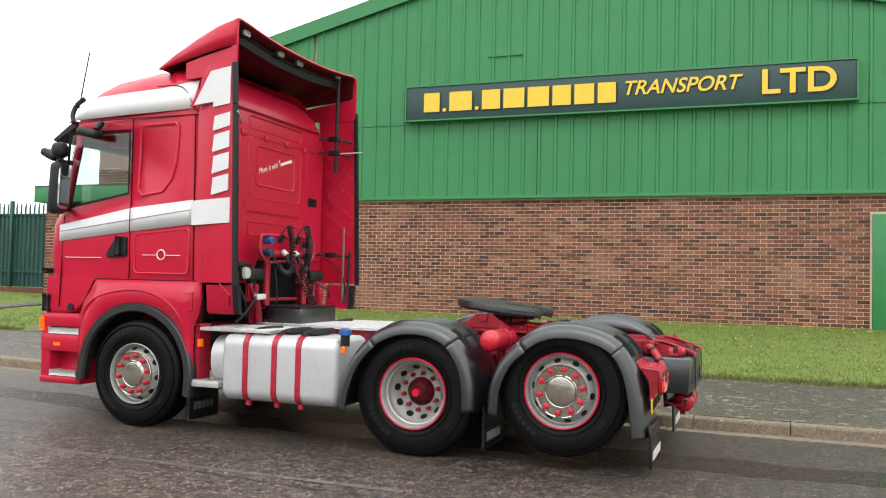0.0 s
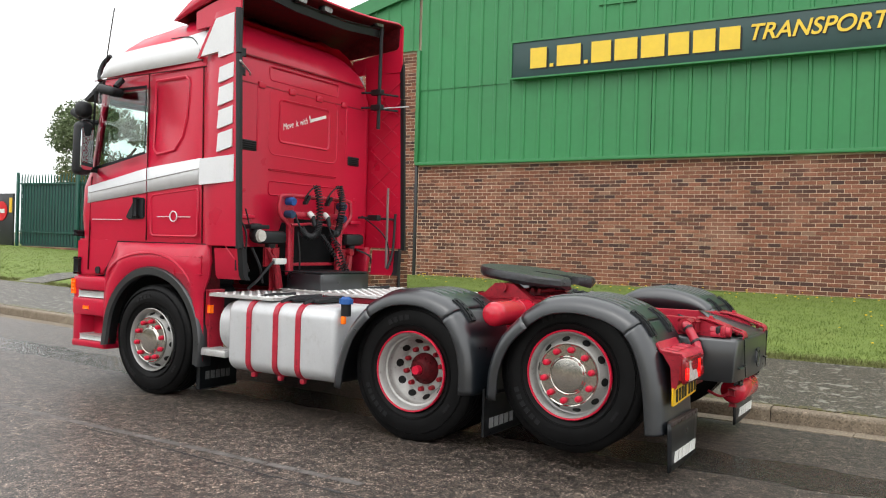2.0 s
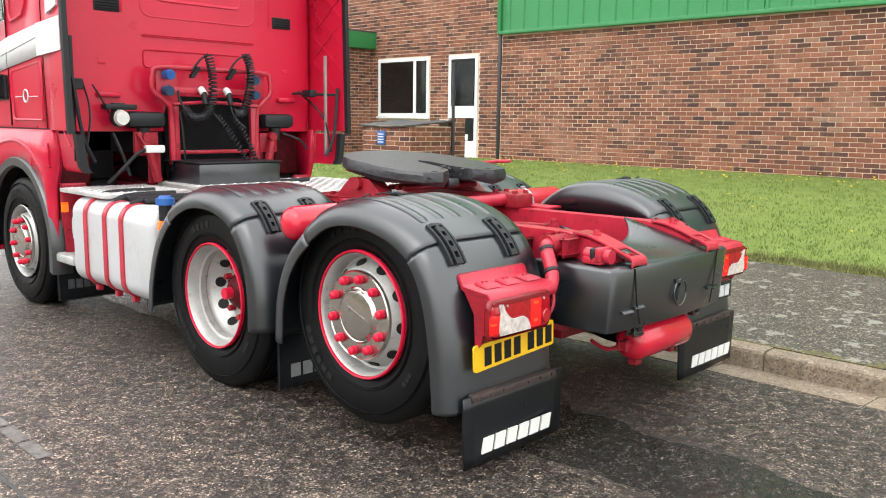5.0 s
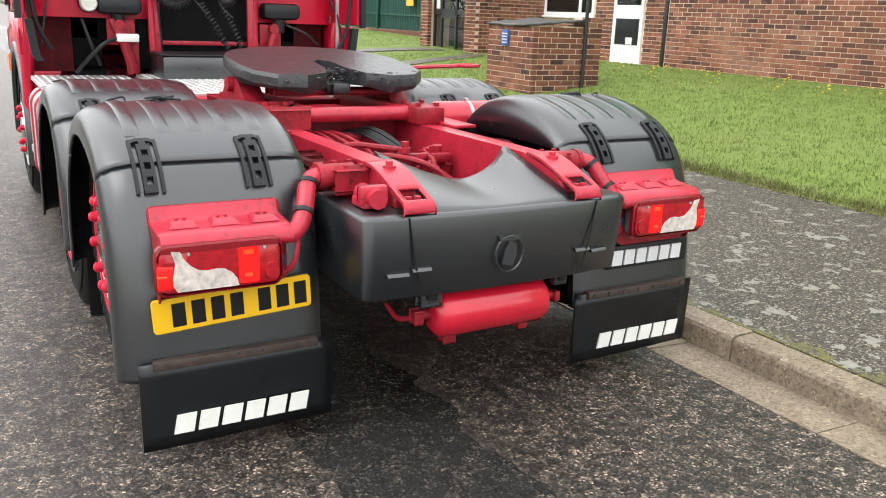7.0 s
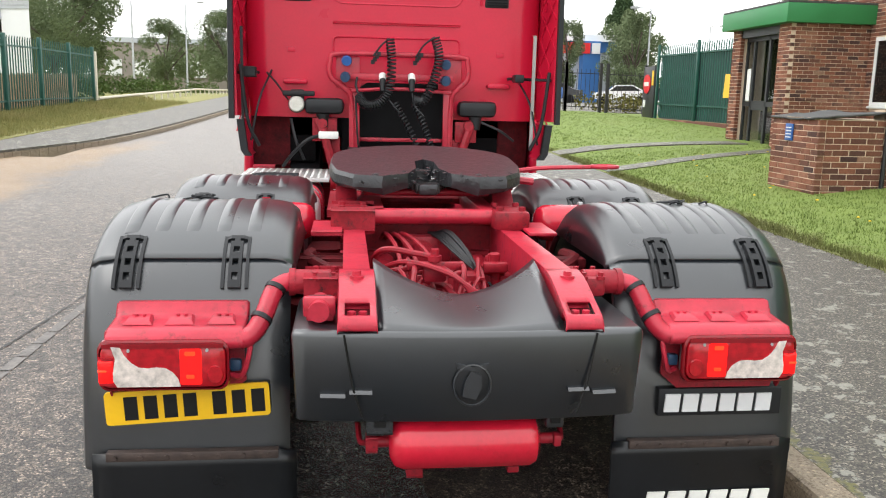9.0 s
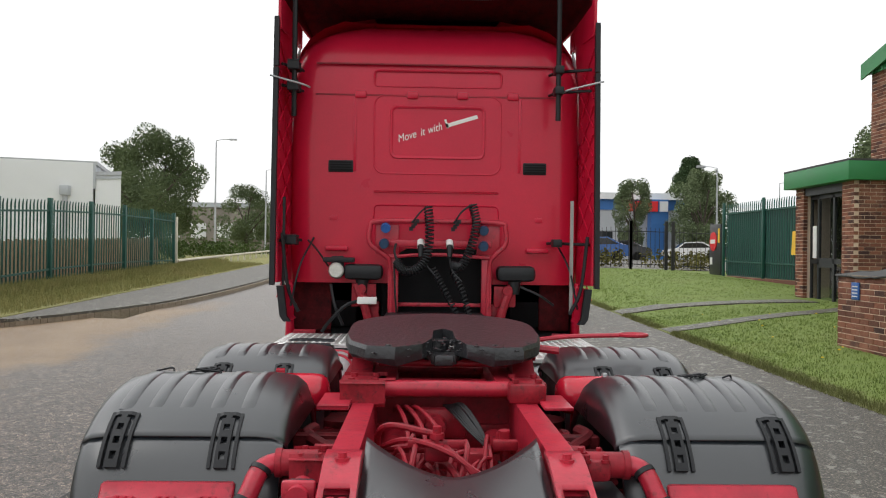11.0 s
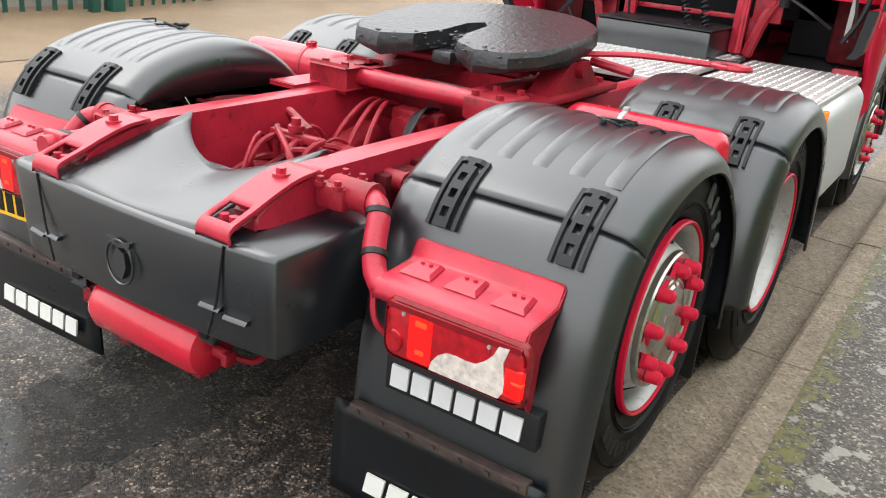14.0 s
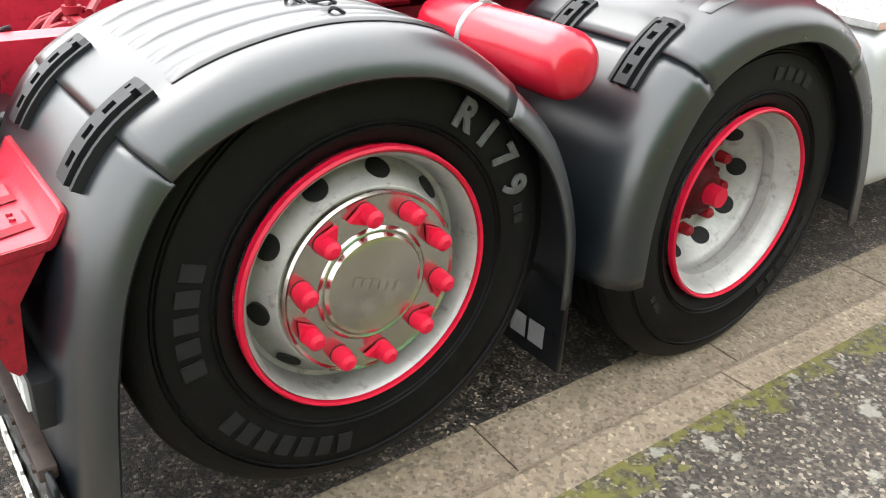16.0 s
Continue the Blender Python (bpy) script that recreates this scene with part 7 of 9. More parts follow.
    lp.location = (0.012, s * 0.052, -0.081)
    # mudflap and its steel strip
    bm = bmesh.new()
    cols = steps(0.0, 1.0, 0.1)
    rows = []
    for z in steps(0.09, 0.385, 0.05):
        rows.append([(0.646 + 0.012 * math.sin(3 * u + s) * (0.385 - z) * 3, s * (0.54 + 0.655 * u), z) for u in cols])
    loft(bm, rows, caps=False, closed=False)
    fl = part("rear_flap", bm, "flap_rubber", truck, "black rubber mudflap with a white maker's mark", 60)
    fl.modifiers.new("t", "SOLIDIFY").thickness = 0.012
    bm = B(0.622, 0.656, *sorted((s * 0.60, s * 1.15)), 0.362, 0.392, bevel=0.003)
    for k in range(7):
        cyl(bm, (0.652, s * (0.63 + 0.082 * k), 0.377), (0.662, s * (0.63 + 0.082 * k), 0.377), 0.008, seg=6)
    part("flap_strip", bm, "rust", fl, "rusty steel strip")
    bm = bmesh.new()
    for k in range(6):
        y = (0.665 if s > 0 else -1.098) + 0.0775 * k
        lean = 0.012
        prism(bm, [(y, 0.137), (y + 0.063, 0.137), (y + 0.063 + lean, 0.202), (y + lean, 0.202)], 0.656, 0.6625, "x")
    pieces("maker_mark", bm, "white_mark", fl, "white plain bar")
    # flap ahead of the tag wheel
    part("inner_flap", B(-0.66, -0.64, s * 0.62, s * 1.17, 0.12, 0.45, bevel=0.006), "flap_rubber", truck, "black mudflap between the wheels")
    bm = bmesh.new()
    for k in range(5):
        box(bm, -0.636, -0.633, s * (0.75 + 0.075 * k), s * (0.81 + 0.075 * k), 0.17, 0.24)
    pieces("maker_mark", bm, "galv", truck)
part("mark_panel", B(0.596, 0.638, 0.70, 1.15, 0.475, 0.575, bevel=0.004), "black_plastic", truck)
bm = bmesh.new()
for k in range(6):
    y = 0.72 + 0.0665 * k
    prism(bm, [(y, 0.492), (y + 0.054, 0.492), (y + 0.058, 0.556), (y + 0.004, 0.556)], 0.635, 0.645, "x")
pieces("maker_mark", bm, "silver", truck, "silver plain bar")
np_ = part("number_plate", prism(bmesh.new(), rounded(-1.145, -0.625, 0.492, 0.603, 0.012), 0.642, 0.652, "x"), "plate_yellow", truck, "yellow rear number plate with plain bars")
bm = bmesh.new()
for k in range(7):
    y = -1.085 + 0.062 * k + (0.03 if k > 3 else 0)
    box(bm, 0.6515, 0.6545, y, y + 0.042, 0.507, 0.585)
pieces("plate_bar", bm, "plate_black", np_)
part("plate_backing", B(0.596, 0.643, -1.02, -0.625, 0.50, 0.595, bevel=0.005), "black_plastic", np_)
turn = Matrix.Translation((0.0, -0.892, 0.555)) @ Matrix.Rotation(radians(3.2), 4, "X") @ Matrix.Translation((0.0, 0.892, -0.548))
np_.matrix_basis = turn


# ---- warehouse ----
ware = thing("warehouse", (-3.3, WALL_Y + 6, 0.6), "green clad gabled warehouse on a red-brown brick base", "warehouse")
GX0, GX1, EDGE = -14.95, 8.4, -8.5


def roof_z(x):
    return 8.66 - 0.24 * abs(x + 3.3)


bm = bmesh.new()
prism(bm, [(GX0, 0.2), (GX1, 0.2), (GX1, roof_z(GX1) - 0.05), (-3.3, roof_z(-3.3) - 0.05), (GX0, roof_z(GX0) - 0.05)], WALL_Y + 0.008, WALL_Y + 14)
part("body", bm, "mortar", ware, "", 0)
bm = bmesh.new()
for a, b in ((GX0 - 0.15, -3.3), (-3.3, GX1 + 0.15)):
    prism(bm, [(a, roof_z(a)), (b, roof_z(b)), (b, roof_z(b) + 0.08), (a, roof_z(a) + 0.08)], WALL_Y - 0.14, WALL_Y + 14.2)
part("roof", bm, "green_trim", ware)
for a, b in ((GX0 - 0.15, -3.3), (-3.3, 0.18), (0.20, GX1 + 0.15)):
    bm = bmesh.new()
    prism(bm, [(a, roof_z(a) - 0.24), (b, roof_z(b) - 0.24), (b, roof_z(b) + 0.10), (a, roof_z(a) + 0.10)], WALL_Y - 0.17, WALL_Y - 0.13)
    part("verge_trim", bm, "green_trim", ware, "green verge trim along the gable")
part("sill_trim", B(EDGE - 0.05, GX1, WALL_Y - 0.12, WALL_Y - 0.02, 3.22, 3.29, bevel=0.01), "green_trim", ware, "green drip trim under the cladding")
part("corner_trim", B(EDGE - 0.07, EDGE + 0.02, WALL_Y - 0.11, WALL_Y + 0.02, 3.29, 5.85, bevel=0.006), "green_trim", ware, "green corner trim")
part("downpipe", B(EDGE - 0.10, EDGE - 0.02, WALL_Y - 0.03, WALL_Y + 0.06, 0.5, 3.22, bevel=0.02), "dark_frame", ware)


def cladding(x0, x1, za, zb, y, name="cladding_sheet"):
    """One profiled sheet with three raised ribs; its top may follow the gable."""
    bm = bmesh.new()
    P = (x1 - x0) / 3
    xs, n = [], 3
    for k in range(n):
        c = x0 + (k + 0.5) * (x1 - x0) / n
        xs += [(c - P / 2, 0), (c - 0.040, 0), (c - 0.022, -0.026), (c + 0.022, -0.026), (c + 0.040, 0)]
    xs.append((x1, 0))
    lo = [bm.verts.new((x, y + o, za)) for x, o in xs]
    hi = [bm.verts.new((x, y + o, zb(x))) for x, o in xs]
    for k in range(len(xs) - 1):
        bm.faces.new((lo[k], lo[k + 1], hi[k + 1], hi[k]))
    ob = part(name, bm, "green", ware, "", 0)
    ob.modifiers.new("t", "SOLIDIFY").thickness = 0.006


SX = steps(EDGE + 0.02, GX1, 1.08)
for a, b in zip(SX, SX[1:]):
    cladding(a, b, 3.28, lambda x: 4.97, WALL_Y - 0.035)
    cladding(a, b, 4.93, lambda x: roof_z(x) - 0.02, WALL_Y - 0.055)
SX = steps(GX0, EDGE - 0.05, 1.08)
for a, b in zip(SX, SX[1:]):
    cladding(a, b, min(5.86, roof_z(a) - 0.2), lambda x: roof_z(x) - 0.02, WALL_Y - 0.06)
bm = bmesh.new()
box(bm, -4.20, -3.42, WALL_Y - 0.10, WALL_Y - 0.05, 6.33, 6.36)
box(bm, -3.10, -3.07, WALL_Y - 0.075, WALL_Y - 0.05, 3.29, 5.0)
pieces("flashing", bm, "green_trim", ware)

# name board: the firm's name as plain bars, the plain words in letters
sb = tagged(part("name_board", B(-6.05, 3.05, WALL_Y - 0.24, WALL_Y - 0.16, 4.99, 5.73, bevel=0.004), "sign_green", None), "long dark green name board with yellow lettering", "sign")
bm = bmesh.new()
box(bm, -6.08, 3.08, WALL_Y - 0.26, WALL_Y - 0.10, 5.725, 5.765)
box(bm, -6.08, 3.08, WALL_Y - 0.26, WALL_Y - 0.10, 4.96, 4.992)
box(bm, -6.08, -6.048, WALL_Y - 0.26, WALL_Y - 0.10, 4.992, 5.725)
box(bm, 3.048, 3.08, WALL_Y - 0.26, WALL_Y - 0.10, 4.992, 5.725)
part("board_rim", bm, "green_trim", sb)
YB = WALL_Y - 0.245
bars = []
x = -5.62
for w in (0.37, 0.08, 0.52, 0.08, 0.41, 0.46, 0.46, 0.39, 0.41, 0.37):
    bars.append((x, x + w))
    x += w + 0.0755
bm, bs = bmesh.new(), bmesh.new()
for a, b in bars:
    z0, z1 = 5.155, (5.575 if b - a > 0.1 else 5.225)
    box(bm, a, b, YB - 0.012, YB + 0.001, z0, z1)
    box(bs, a + 0.035, b + 0.035, YB - 0.004, YB + 0.002, z0 - 0.03, z1 - 0.03)
tagged(part("name_bar", bm, "sign_yellow", sb, "yellow bars where the firm's name stands"), kind="stuff")
part("bar_shadow", bs, "letter_shadow", sb)
face = Matrix.Rotation(radians(90), 4, "X")
for dx, dz, dy, mat in ((0, 0, -0.012, "sign_yellow"), (0.02, -0.02, -0.004, "letter_shadow")):
    words("TRANSPORT", 0.41, Matrix.Translation((-1.27 + dx, YB + dy, 5.29 + dz)) @ face, mat, "board_word", sb, 0.004, 0.28, 0.97, 0.006)
for dx, dz, dy, mat in ((0, 0, -0.012, "sign_yellow"), (0.035, -0.03, -0.004, "letter_shadow")):
    words("LTD", 0.66, Matrix.Translation((1.36 + dx, YB + dy, 5.17 + dz)) @ face, mat, "board_word", sb, 0.004, 0.0, 1.12, 0.014)

# side door in the wall, windows
door = part("green_door", B(3.34, 4.6, WALL_Y - 0.06, WALL_Y + 0.02, 0.62, 2.85, bevel=0.01), "green_trim", ware, "green steel door in the brick base")


def window(x0, x1, z0, z1, bars_x=(), name="window", blind=None, panel=None):
    bm = bmesh.new()
    t = 0.07
    y0, y1 = WALL_Y - 0.025, WALL_Y + 0.004
    box(bm, x0, x0 + t, y0, y1, z0, z1)
    box(bm, x1 - t, x1, y0, y1, z0, z1)
    box(bm, x0 + t, x1 - t, y0, y1, z1 - t, z1)
    box(bm, x0 + t, x1 - t, y0, y1, z0, z0 + t)
    for b in bars_x:
        box(bm, b - 0.04, b + 0.04, y0, y1, z0 + t, z1 - t)
    if panel:
        box(bm, x0 + t, x1 - t, y0 + 0.01, y1, z0 + t, panel)
    w = part(name, bm, "white_frame", ware, "white framed window", 0)
    part("sill", B(x0 - 0.03, x1 + 0.03, WALL_Y - 0.06, WALL_Y, z0 - 0.05, z0 - 0.003, bevel=0.006), "white_frame", w)
    part("pane", B(x0 + t, x1 - t, WALL_Y - 0.012, WALL_Y - 0.007, panel or z0 + t, z1 - t), "pane", w, "dark reflecting pane").visible_shadow = False
    part("room_back", B(x0 + 0.02, x1 - 0.02, WALL_Y - 0.002, WALL_Y + 0.005, z0 + 0.02, z1 - 0.02), blind or "interior", w)
    return w


window(-12.28, -10.60, 1.57, 2.87, (-11.05,))
hd = window(-9.99, -9.15, 0.72, 2.86, (), "half_glazed_door", None, 1.80)
part("lower_pane", B(-9.90, -9.24, WALL_Y - 0.020, WALL_Y - 0.012, 1.06, 1.55), "car_glass", hd, "dark lower door pane")
part("sticker", B(-9.58, -9.40, WALL_Y - 0.023, WALL_Y - 0.0195, 1.07, 1.20), "white_plastic", hd, "small white sticker")
window(-12.30, -10.65, 4.36, 5.68, (-11.25,), "window", "curtain")
part("alarm_box", B(-9.92, -9.76, WALL_Y - 0.10, WALL_Y, 5.46, 5.66, bevel=0.02), "dark_frame", ware, "dark wall lamp")

# porch
porch = thing("porch", (-13.8, 8.9, 0.6), "low brick entrance porch with a flat green roof edge", "porch")
PX0, PX1, PY0 = -15.0, -12.52, 8.16
part("porch_roof", B(PX0 - 0.2, PX1 + 0.15, PY0 - 0.19, WALL_Y, 3.12, 3.48, bevel=0.006), "green_trim", porch, "green flat roof fascia")
part("roof_felt", B(PX0 - 0.2, PX1 + 0.15, PY0 - 0.19, WALL_Y, 3.484, 3.52), "felt", porch)
part("porch_core", B(PX0 + 0.10, PX1 - 0.008, PY0 + 0.62, WALL_Y, 0.35, 3.118), "mortar", porch)
part("hall_back", B(PX0 + 0.12, PX1 - 0.12, PY0 + 0.60, PY0 + 0.615, 0.35, 3.118), "interior", porch)
part("pillar_core", B(PX0 + 0.02, PX0 + 0.36, PY0 + 0.008, PY0 + 0.6, 0.35, 3.118), "mortar", porch)
part("pillar_core", B(-12.97, PX1 - 0.008, PY0 + 0.008, PY0 + 0.6, 0.35, 3.118), "mortar", porch)
bm = bmesh.new()
for x in (-14.62, -14.28, -13.62, -13.0):
    box(bm, x - 0.035, x + 0.035, PY0 + 0.16, PY0 + 0.22, 0.60, 2.95)
for z in (0.62, 1.55, 2.92):
    box(bm, -14.62, -13.0, PY0 + 0.16, PY0 + 0.22, z - 0.05, z + 0.05)
pd = part("porch_door", B(-14.24, -13.66, PY0 + 0.165, PY0 + 0.215, 1.42, 1.62), "dark_frame", porch, "dark glazed entrance door", 0)
pieces("door_bar", bm, "dark_frame", pd)
part("pane", B(-14.6, -13.02, PY0 + 0.185, PY0 + 0.191, 0.62, 2.92), "pane", pd).visible_shadow = False
part("notice", B(-14.50, -14.33, PY0 + 0.150, PY0 + 0.156, 1.62, 2.30), "white_plastic", porch, "white paper notice")
part("door_step", B(-14.9, -12.6, PY0 - 0.25, PY0 + 0.6, 0.3, 0.60, bevel=0.02), "concrete", porch)
part("door_head", B(-14.7, -12.9, PY0 + 0.03, PY0 + 0.22, 2.95, 3.118), "dark_frame", porch)
part("yellow_notice", B(-15.02, -14.98, PY0 + 0.3, PY0 + 0.5, 1.55, 2.25), "sign_hazard", porch, "yellow notice board")

# low brick bin store on the lawn
plant = thing("brick_bin_store", (-7.2, 6.1, 0.4), "low brick enclosure with a dark felt top and blue notice", "enclosure")
SX0, SX1, SY0, SY1, SY2 = -7.81, -6.64, 5.48, 6.39, 6.70
part("core", B(SX0 + 0.008, SX1 - 0.008, SY0 + 0.008, SY2, 0.2, 1.385), "mortar", plant, "", 0)
part("pier_core", B(SX1 - 0.30, SX1 - 0.008, SY1, SY2, 1.388, 1.515), "mortar", plant, "", 0)
bm = bmesh.new()
rs = random.Random(31)
rows = []
for i in range(9):
    y = SY0 - 0.03 + (SY1 + 0.03 - SY0) * i / 8
    rows.append([(SX0 - 0.03 + 1.23 * j / 10, y, 1.412 + 0.085 * i / 8 - 0.020 * math.sin(math.pi * j / 10) + rs.uniform(-0.010, 0.010)) for j in range(11)])
loft(bm, rows, caps=False, closed=False)
cov = part("cover", bm, "felt", plant, "sagging dark felt cover", 60)
cov.modifiers.new("t", "SOLIDIFY").thickness = 0.022
for a, b in ((SX0 - 0.02, SX0 + 0.37), (SX0 + 0.378, SX0 + 0.78), (SX0 + 0.788, SX1 + 0.02)):
    part("coping", B(a, b, SY0 - 0.018, SY0 + 0.04, 1.386, 1.402, bevel=0.006), "concrete", plant)
bm = bmesh.new()
cyl(bm, (SX1 + 0.035, SY1 - 0.02, 0.35), (SX1 + 0.035, SY1 - 0.02, 2.40), 0.028, 0.026, 10)
part("vent_pipe", bm, "dark_frame", plant, "dark vertical pipe beside the enclosure")
bn = part("blue_notice", B(-7.42, -7.24, SY0 - 0.024, SY0 - 0.004, 1.09, 1.31, bevel=0.004), "blue_plastic", plant, "small blue notice")
for k in range(4):
    part("notice_bar", B(-7.395, -7.265, SY0 - 0.029, SY0 - 0.023, 1.125 + 0.042 * k, 1.140 + 0.042 * k), "white_plastic", bn)

# ---- palisade fences ----
def palisade(name, x0, x1, y, base, label, bay=2.85, H=2.4, mat="fence_green", post=0.10, plinth=False):
    f = thing(name, ((x0 + x1) / 2, y, base((x0 + x1) / 2)), label, "fence")
    xs = steps(x0, x1, bay)
    for x in xs:
        z = base(x)
        part("post", B(x - post / 2, x + post / 2, y - 0.10, y - 0.02, z - 0.1, z + H + 0.05, bevel=0.008), mat, f)
    for a, b in zip(xs, xs[1:]):
        for h in (0.45, H - 0.35):
            bm = bmesh.new()
            prism(bm, [(a, base(a) + h), (b, base(b) + h), (b, base(b) + h + 0.05), (a, base(a) + h + 0.05)], y - 0.03, y + 0.01)
            part("rail", bm, mat, f, "", 0)
        n = max(2, round((b - a) / 0.165))
        pale = None
        for k in range(n):
            x = a + (k + 0.5) * (b - a) / n
            if pale is None:
                bm = bmesh.new()
                prof = [(-0.034, 0.008), (-0.014, -0.012), (0.014, -0.012), (0.034, 0.008)]
                rows = [[(x + u, y + 0.02 + v, base(x) + h) for u, v in prof] for h in (0.05, H - 0.12)]
                rows.append([(x + u * 0.15, y + 0.04 + v, base(x) + H) for u, v in prof])
                loft(bm, rows, caps=False, closed=False)
                pale = part("pale", bm, mat, f, "", 0)
                pale.modifiers.new("t", "SOLIDIFY").thickness = 0.004
                px = x
            else:
                o = pale.copy()
                scene.collection.objects.link(o)
                o.location = (x - px, 0, base(x) - base(px))
                o.matrix_parent_inverse = pale.matrix_parent_inverse
    return f


FENCE_Y = -10.2


def palisade_run(name, posts, label, H=2.2, mat="fence_green", pitch=0.205):
    """A steel fence from post to post; each post is (x, y, foot height, width)."""
    f = thing(name, posts[0][:3], label, "fence")
    for x, y, z, w in posts:
        part("post", B(x - w / 2, x + w / 2, y - w / 2, y + w / 2, z - 0.35, z + H + 0.05, bevel=0.008), mat, f)
    shape = None
    for (xa, ya, za, _), (xb, yb, zb, _) in zip(posts, posts[1:]):
        a, b = Vector((xa, ya, za)), Vector((xb, yb, zb))
        d = Vector((b.x - a.x, b.y - a.y, 0)).normalized()
        nrm = Vector((-d.y, d.x, 0))
        for h in (0.28, H - 0.32):
            bm = bmesh.new()
            loft(bm, [[p + nrm * o + Vector((0, 0, h + k)) for o, k in ((-0.02, 0), (0.02, 0), (0.02, 0.05), (-0.02, 0.05))] for p in (a, b)])
            part("rail", bm, mat, f, "", 0)
        n = max(2, round((b - a).length / pitch))
        if shape is None:
            bm = bmesh.new()
            prof = [(-0.034, 0.008), (-0.014, -0.012), (0.014, -0.012), (0.034, 0.008)]
            rows = [[(u, v, h) for u, v in prof] for h in (0.04, H - 0.12)]
            rows.append([(u * 0.15, 0.02 + v, H) for u, v in prof])
            rows2 = [[(u, v + 0.004, h) for u, v, h in r] for r in rows]
            loft(bm, rows, caps=False, closed=False)
            loft(bm, rows2, caps=False, closed=False)
            shape = part("pale", bm, mat, f, "", 0)
            first = shape
        for k in range(n):
            p = a.lerp(b, (k + 0.5) / n)
            m = Matrix.Translation(p + nrm * 0.03) @ Matrix.Rotation(math.atan2(-d.y, -d.x), 4, "Z")
            o = first if first is not None else shape.copy()
            if first is None:
                scene.collection.objects.link(o)
            o.parent = f
            o.matrix_parent_inverse = Matrix.Translation(f.location).inverted()
            o.matrix_basis = m
            first = None
    return f


palisade_run("palisade_fence", [(-14.1, FENCE_Y, 0.40, 0.13), (-17.0, FENCE_Y, 0.58, 0.12), (-19.85, FENCE_Y, 0.72, 0.12), (-22.7, FENCE_Y, 0.80, 0.12), (-25.6, FENCE_Y, 0.85, 0.12), (-28.5, FENCE_Y, 0.86, 0.12), (-31.3, FENCE_Y, 0.86, 0.12)],
             "dark green steel palisade fence beside the verge")
palisade_run("entrance_fence", [(0.4, -8.45, 0.02, 0.12), (-2.4, -8.4, 0.03, 0.12), (-4.75, -8.32, 0.05, 0.12), (-5.05, -8.30, 0.05, 0.20), (-6.95, -8.62, 0.05, 0.10), (-9.5, -8.75, 0.05, 0.12), (-14.02, -10.15, 0.38, 0.10)],
             "dark green palisade fence with a gate behind the hardstanding")
# boards behind the far fence
tb = thing("timber_screen", (-22, FENCE_Y - 0.6, 0.4), "weathered timber boarding behind the steel fence", "fence")
for k, x in enumerate(steps(-31.2, -9.0, 0.155)):
    part("board", B(x, x + 0.14, FENCE_Y - 0.6, FENCE_Y - 0.57, 0.1, 1.62 + 0.022 * max(0, -12 - x) + 0.03 * ((k * 7) % 3)), "timber", tb, "", 0)
gs = thing("grey_screen", (-4.5, -9.0, 0.0), "pale grey boarding behind the gate", "fence")
for k, x in enumerate(steps(-7.0, 0.4, 0.30)):
    part("board", B(x, x + 0.285, -9.0, -8.97, 0.0, 1.15 + 0.02 * (k % 2)), "grey_board", gs, "", 0)
palisade("gate_side_fence", -24.9, -15.1, 10.25, lambda x: 0.92 + 0.02 * (-15 - x) * 0.4, "dark green palisade fence on a low brick plinth", mat="fence_green")
part("backing_sheet", B(-24.8, -15.2, 10.29, 10.31, 0.99, 3.05), "sign_green", bpy.data.objects["gate_side_fence"], "dark green sheeting behind the pales")
pl = part("fence_plinth", B(-25.0, -15.1, 10.12, 10.38, 0.3, 0.98, bevel=0.01), "brick", None)
tagged(pl, "low brick plinth under the green fence", "wall", "", "structure")
sb2 = thing("gate_board", (-25.9, 10.2, 0.9), "dark board with a round no entry sign", "sign board")
part("panel", B(-26.15, -25.1, 10.15, 10.22, 0.75, 2.75, bevel=0.01), "dark_frame", sb2)
bm = bmesh.new()
cyl(bm, (-25.75, 10.12, 2.15), (-25.75, 10.148, 2.15), 0.33, seg=28)
rs = part("no_entry_disc", bm, "sign_red", sb2, "red round sign with a white bar")
part("white_bar", B(-25.97, -25.53, 10.105, 10.118, 2.08, 2.22), "white_plastic", rs)
part("small_notice", B(-26.05, -25.85, 10.13, 10.148, 1.35, 1.6), "white_plastic", sb2)
part("yellow_notice", B(-25.3, -25.15, 10.13, 10.148, 2.1, 2.6), "sign_hazard", sb2)
part("warning_notice", prism(bmesh.new(), [(-19.55, 1.70), (-19.1, 1.70), (-19.17, 2.35), (-19.48, 2.35)], 10.11, 10.13), "sign_hazard", sb2, "yellow warning notice")

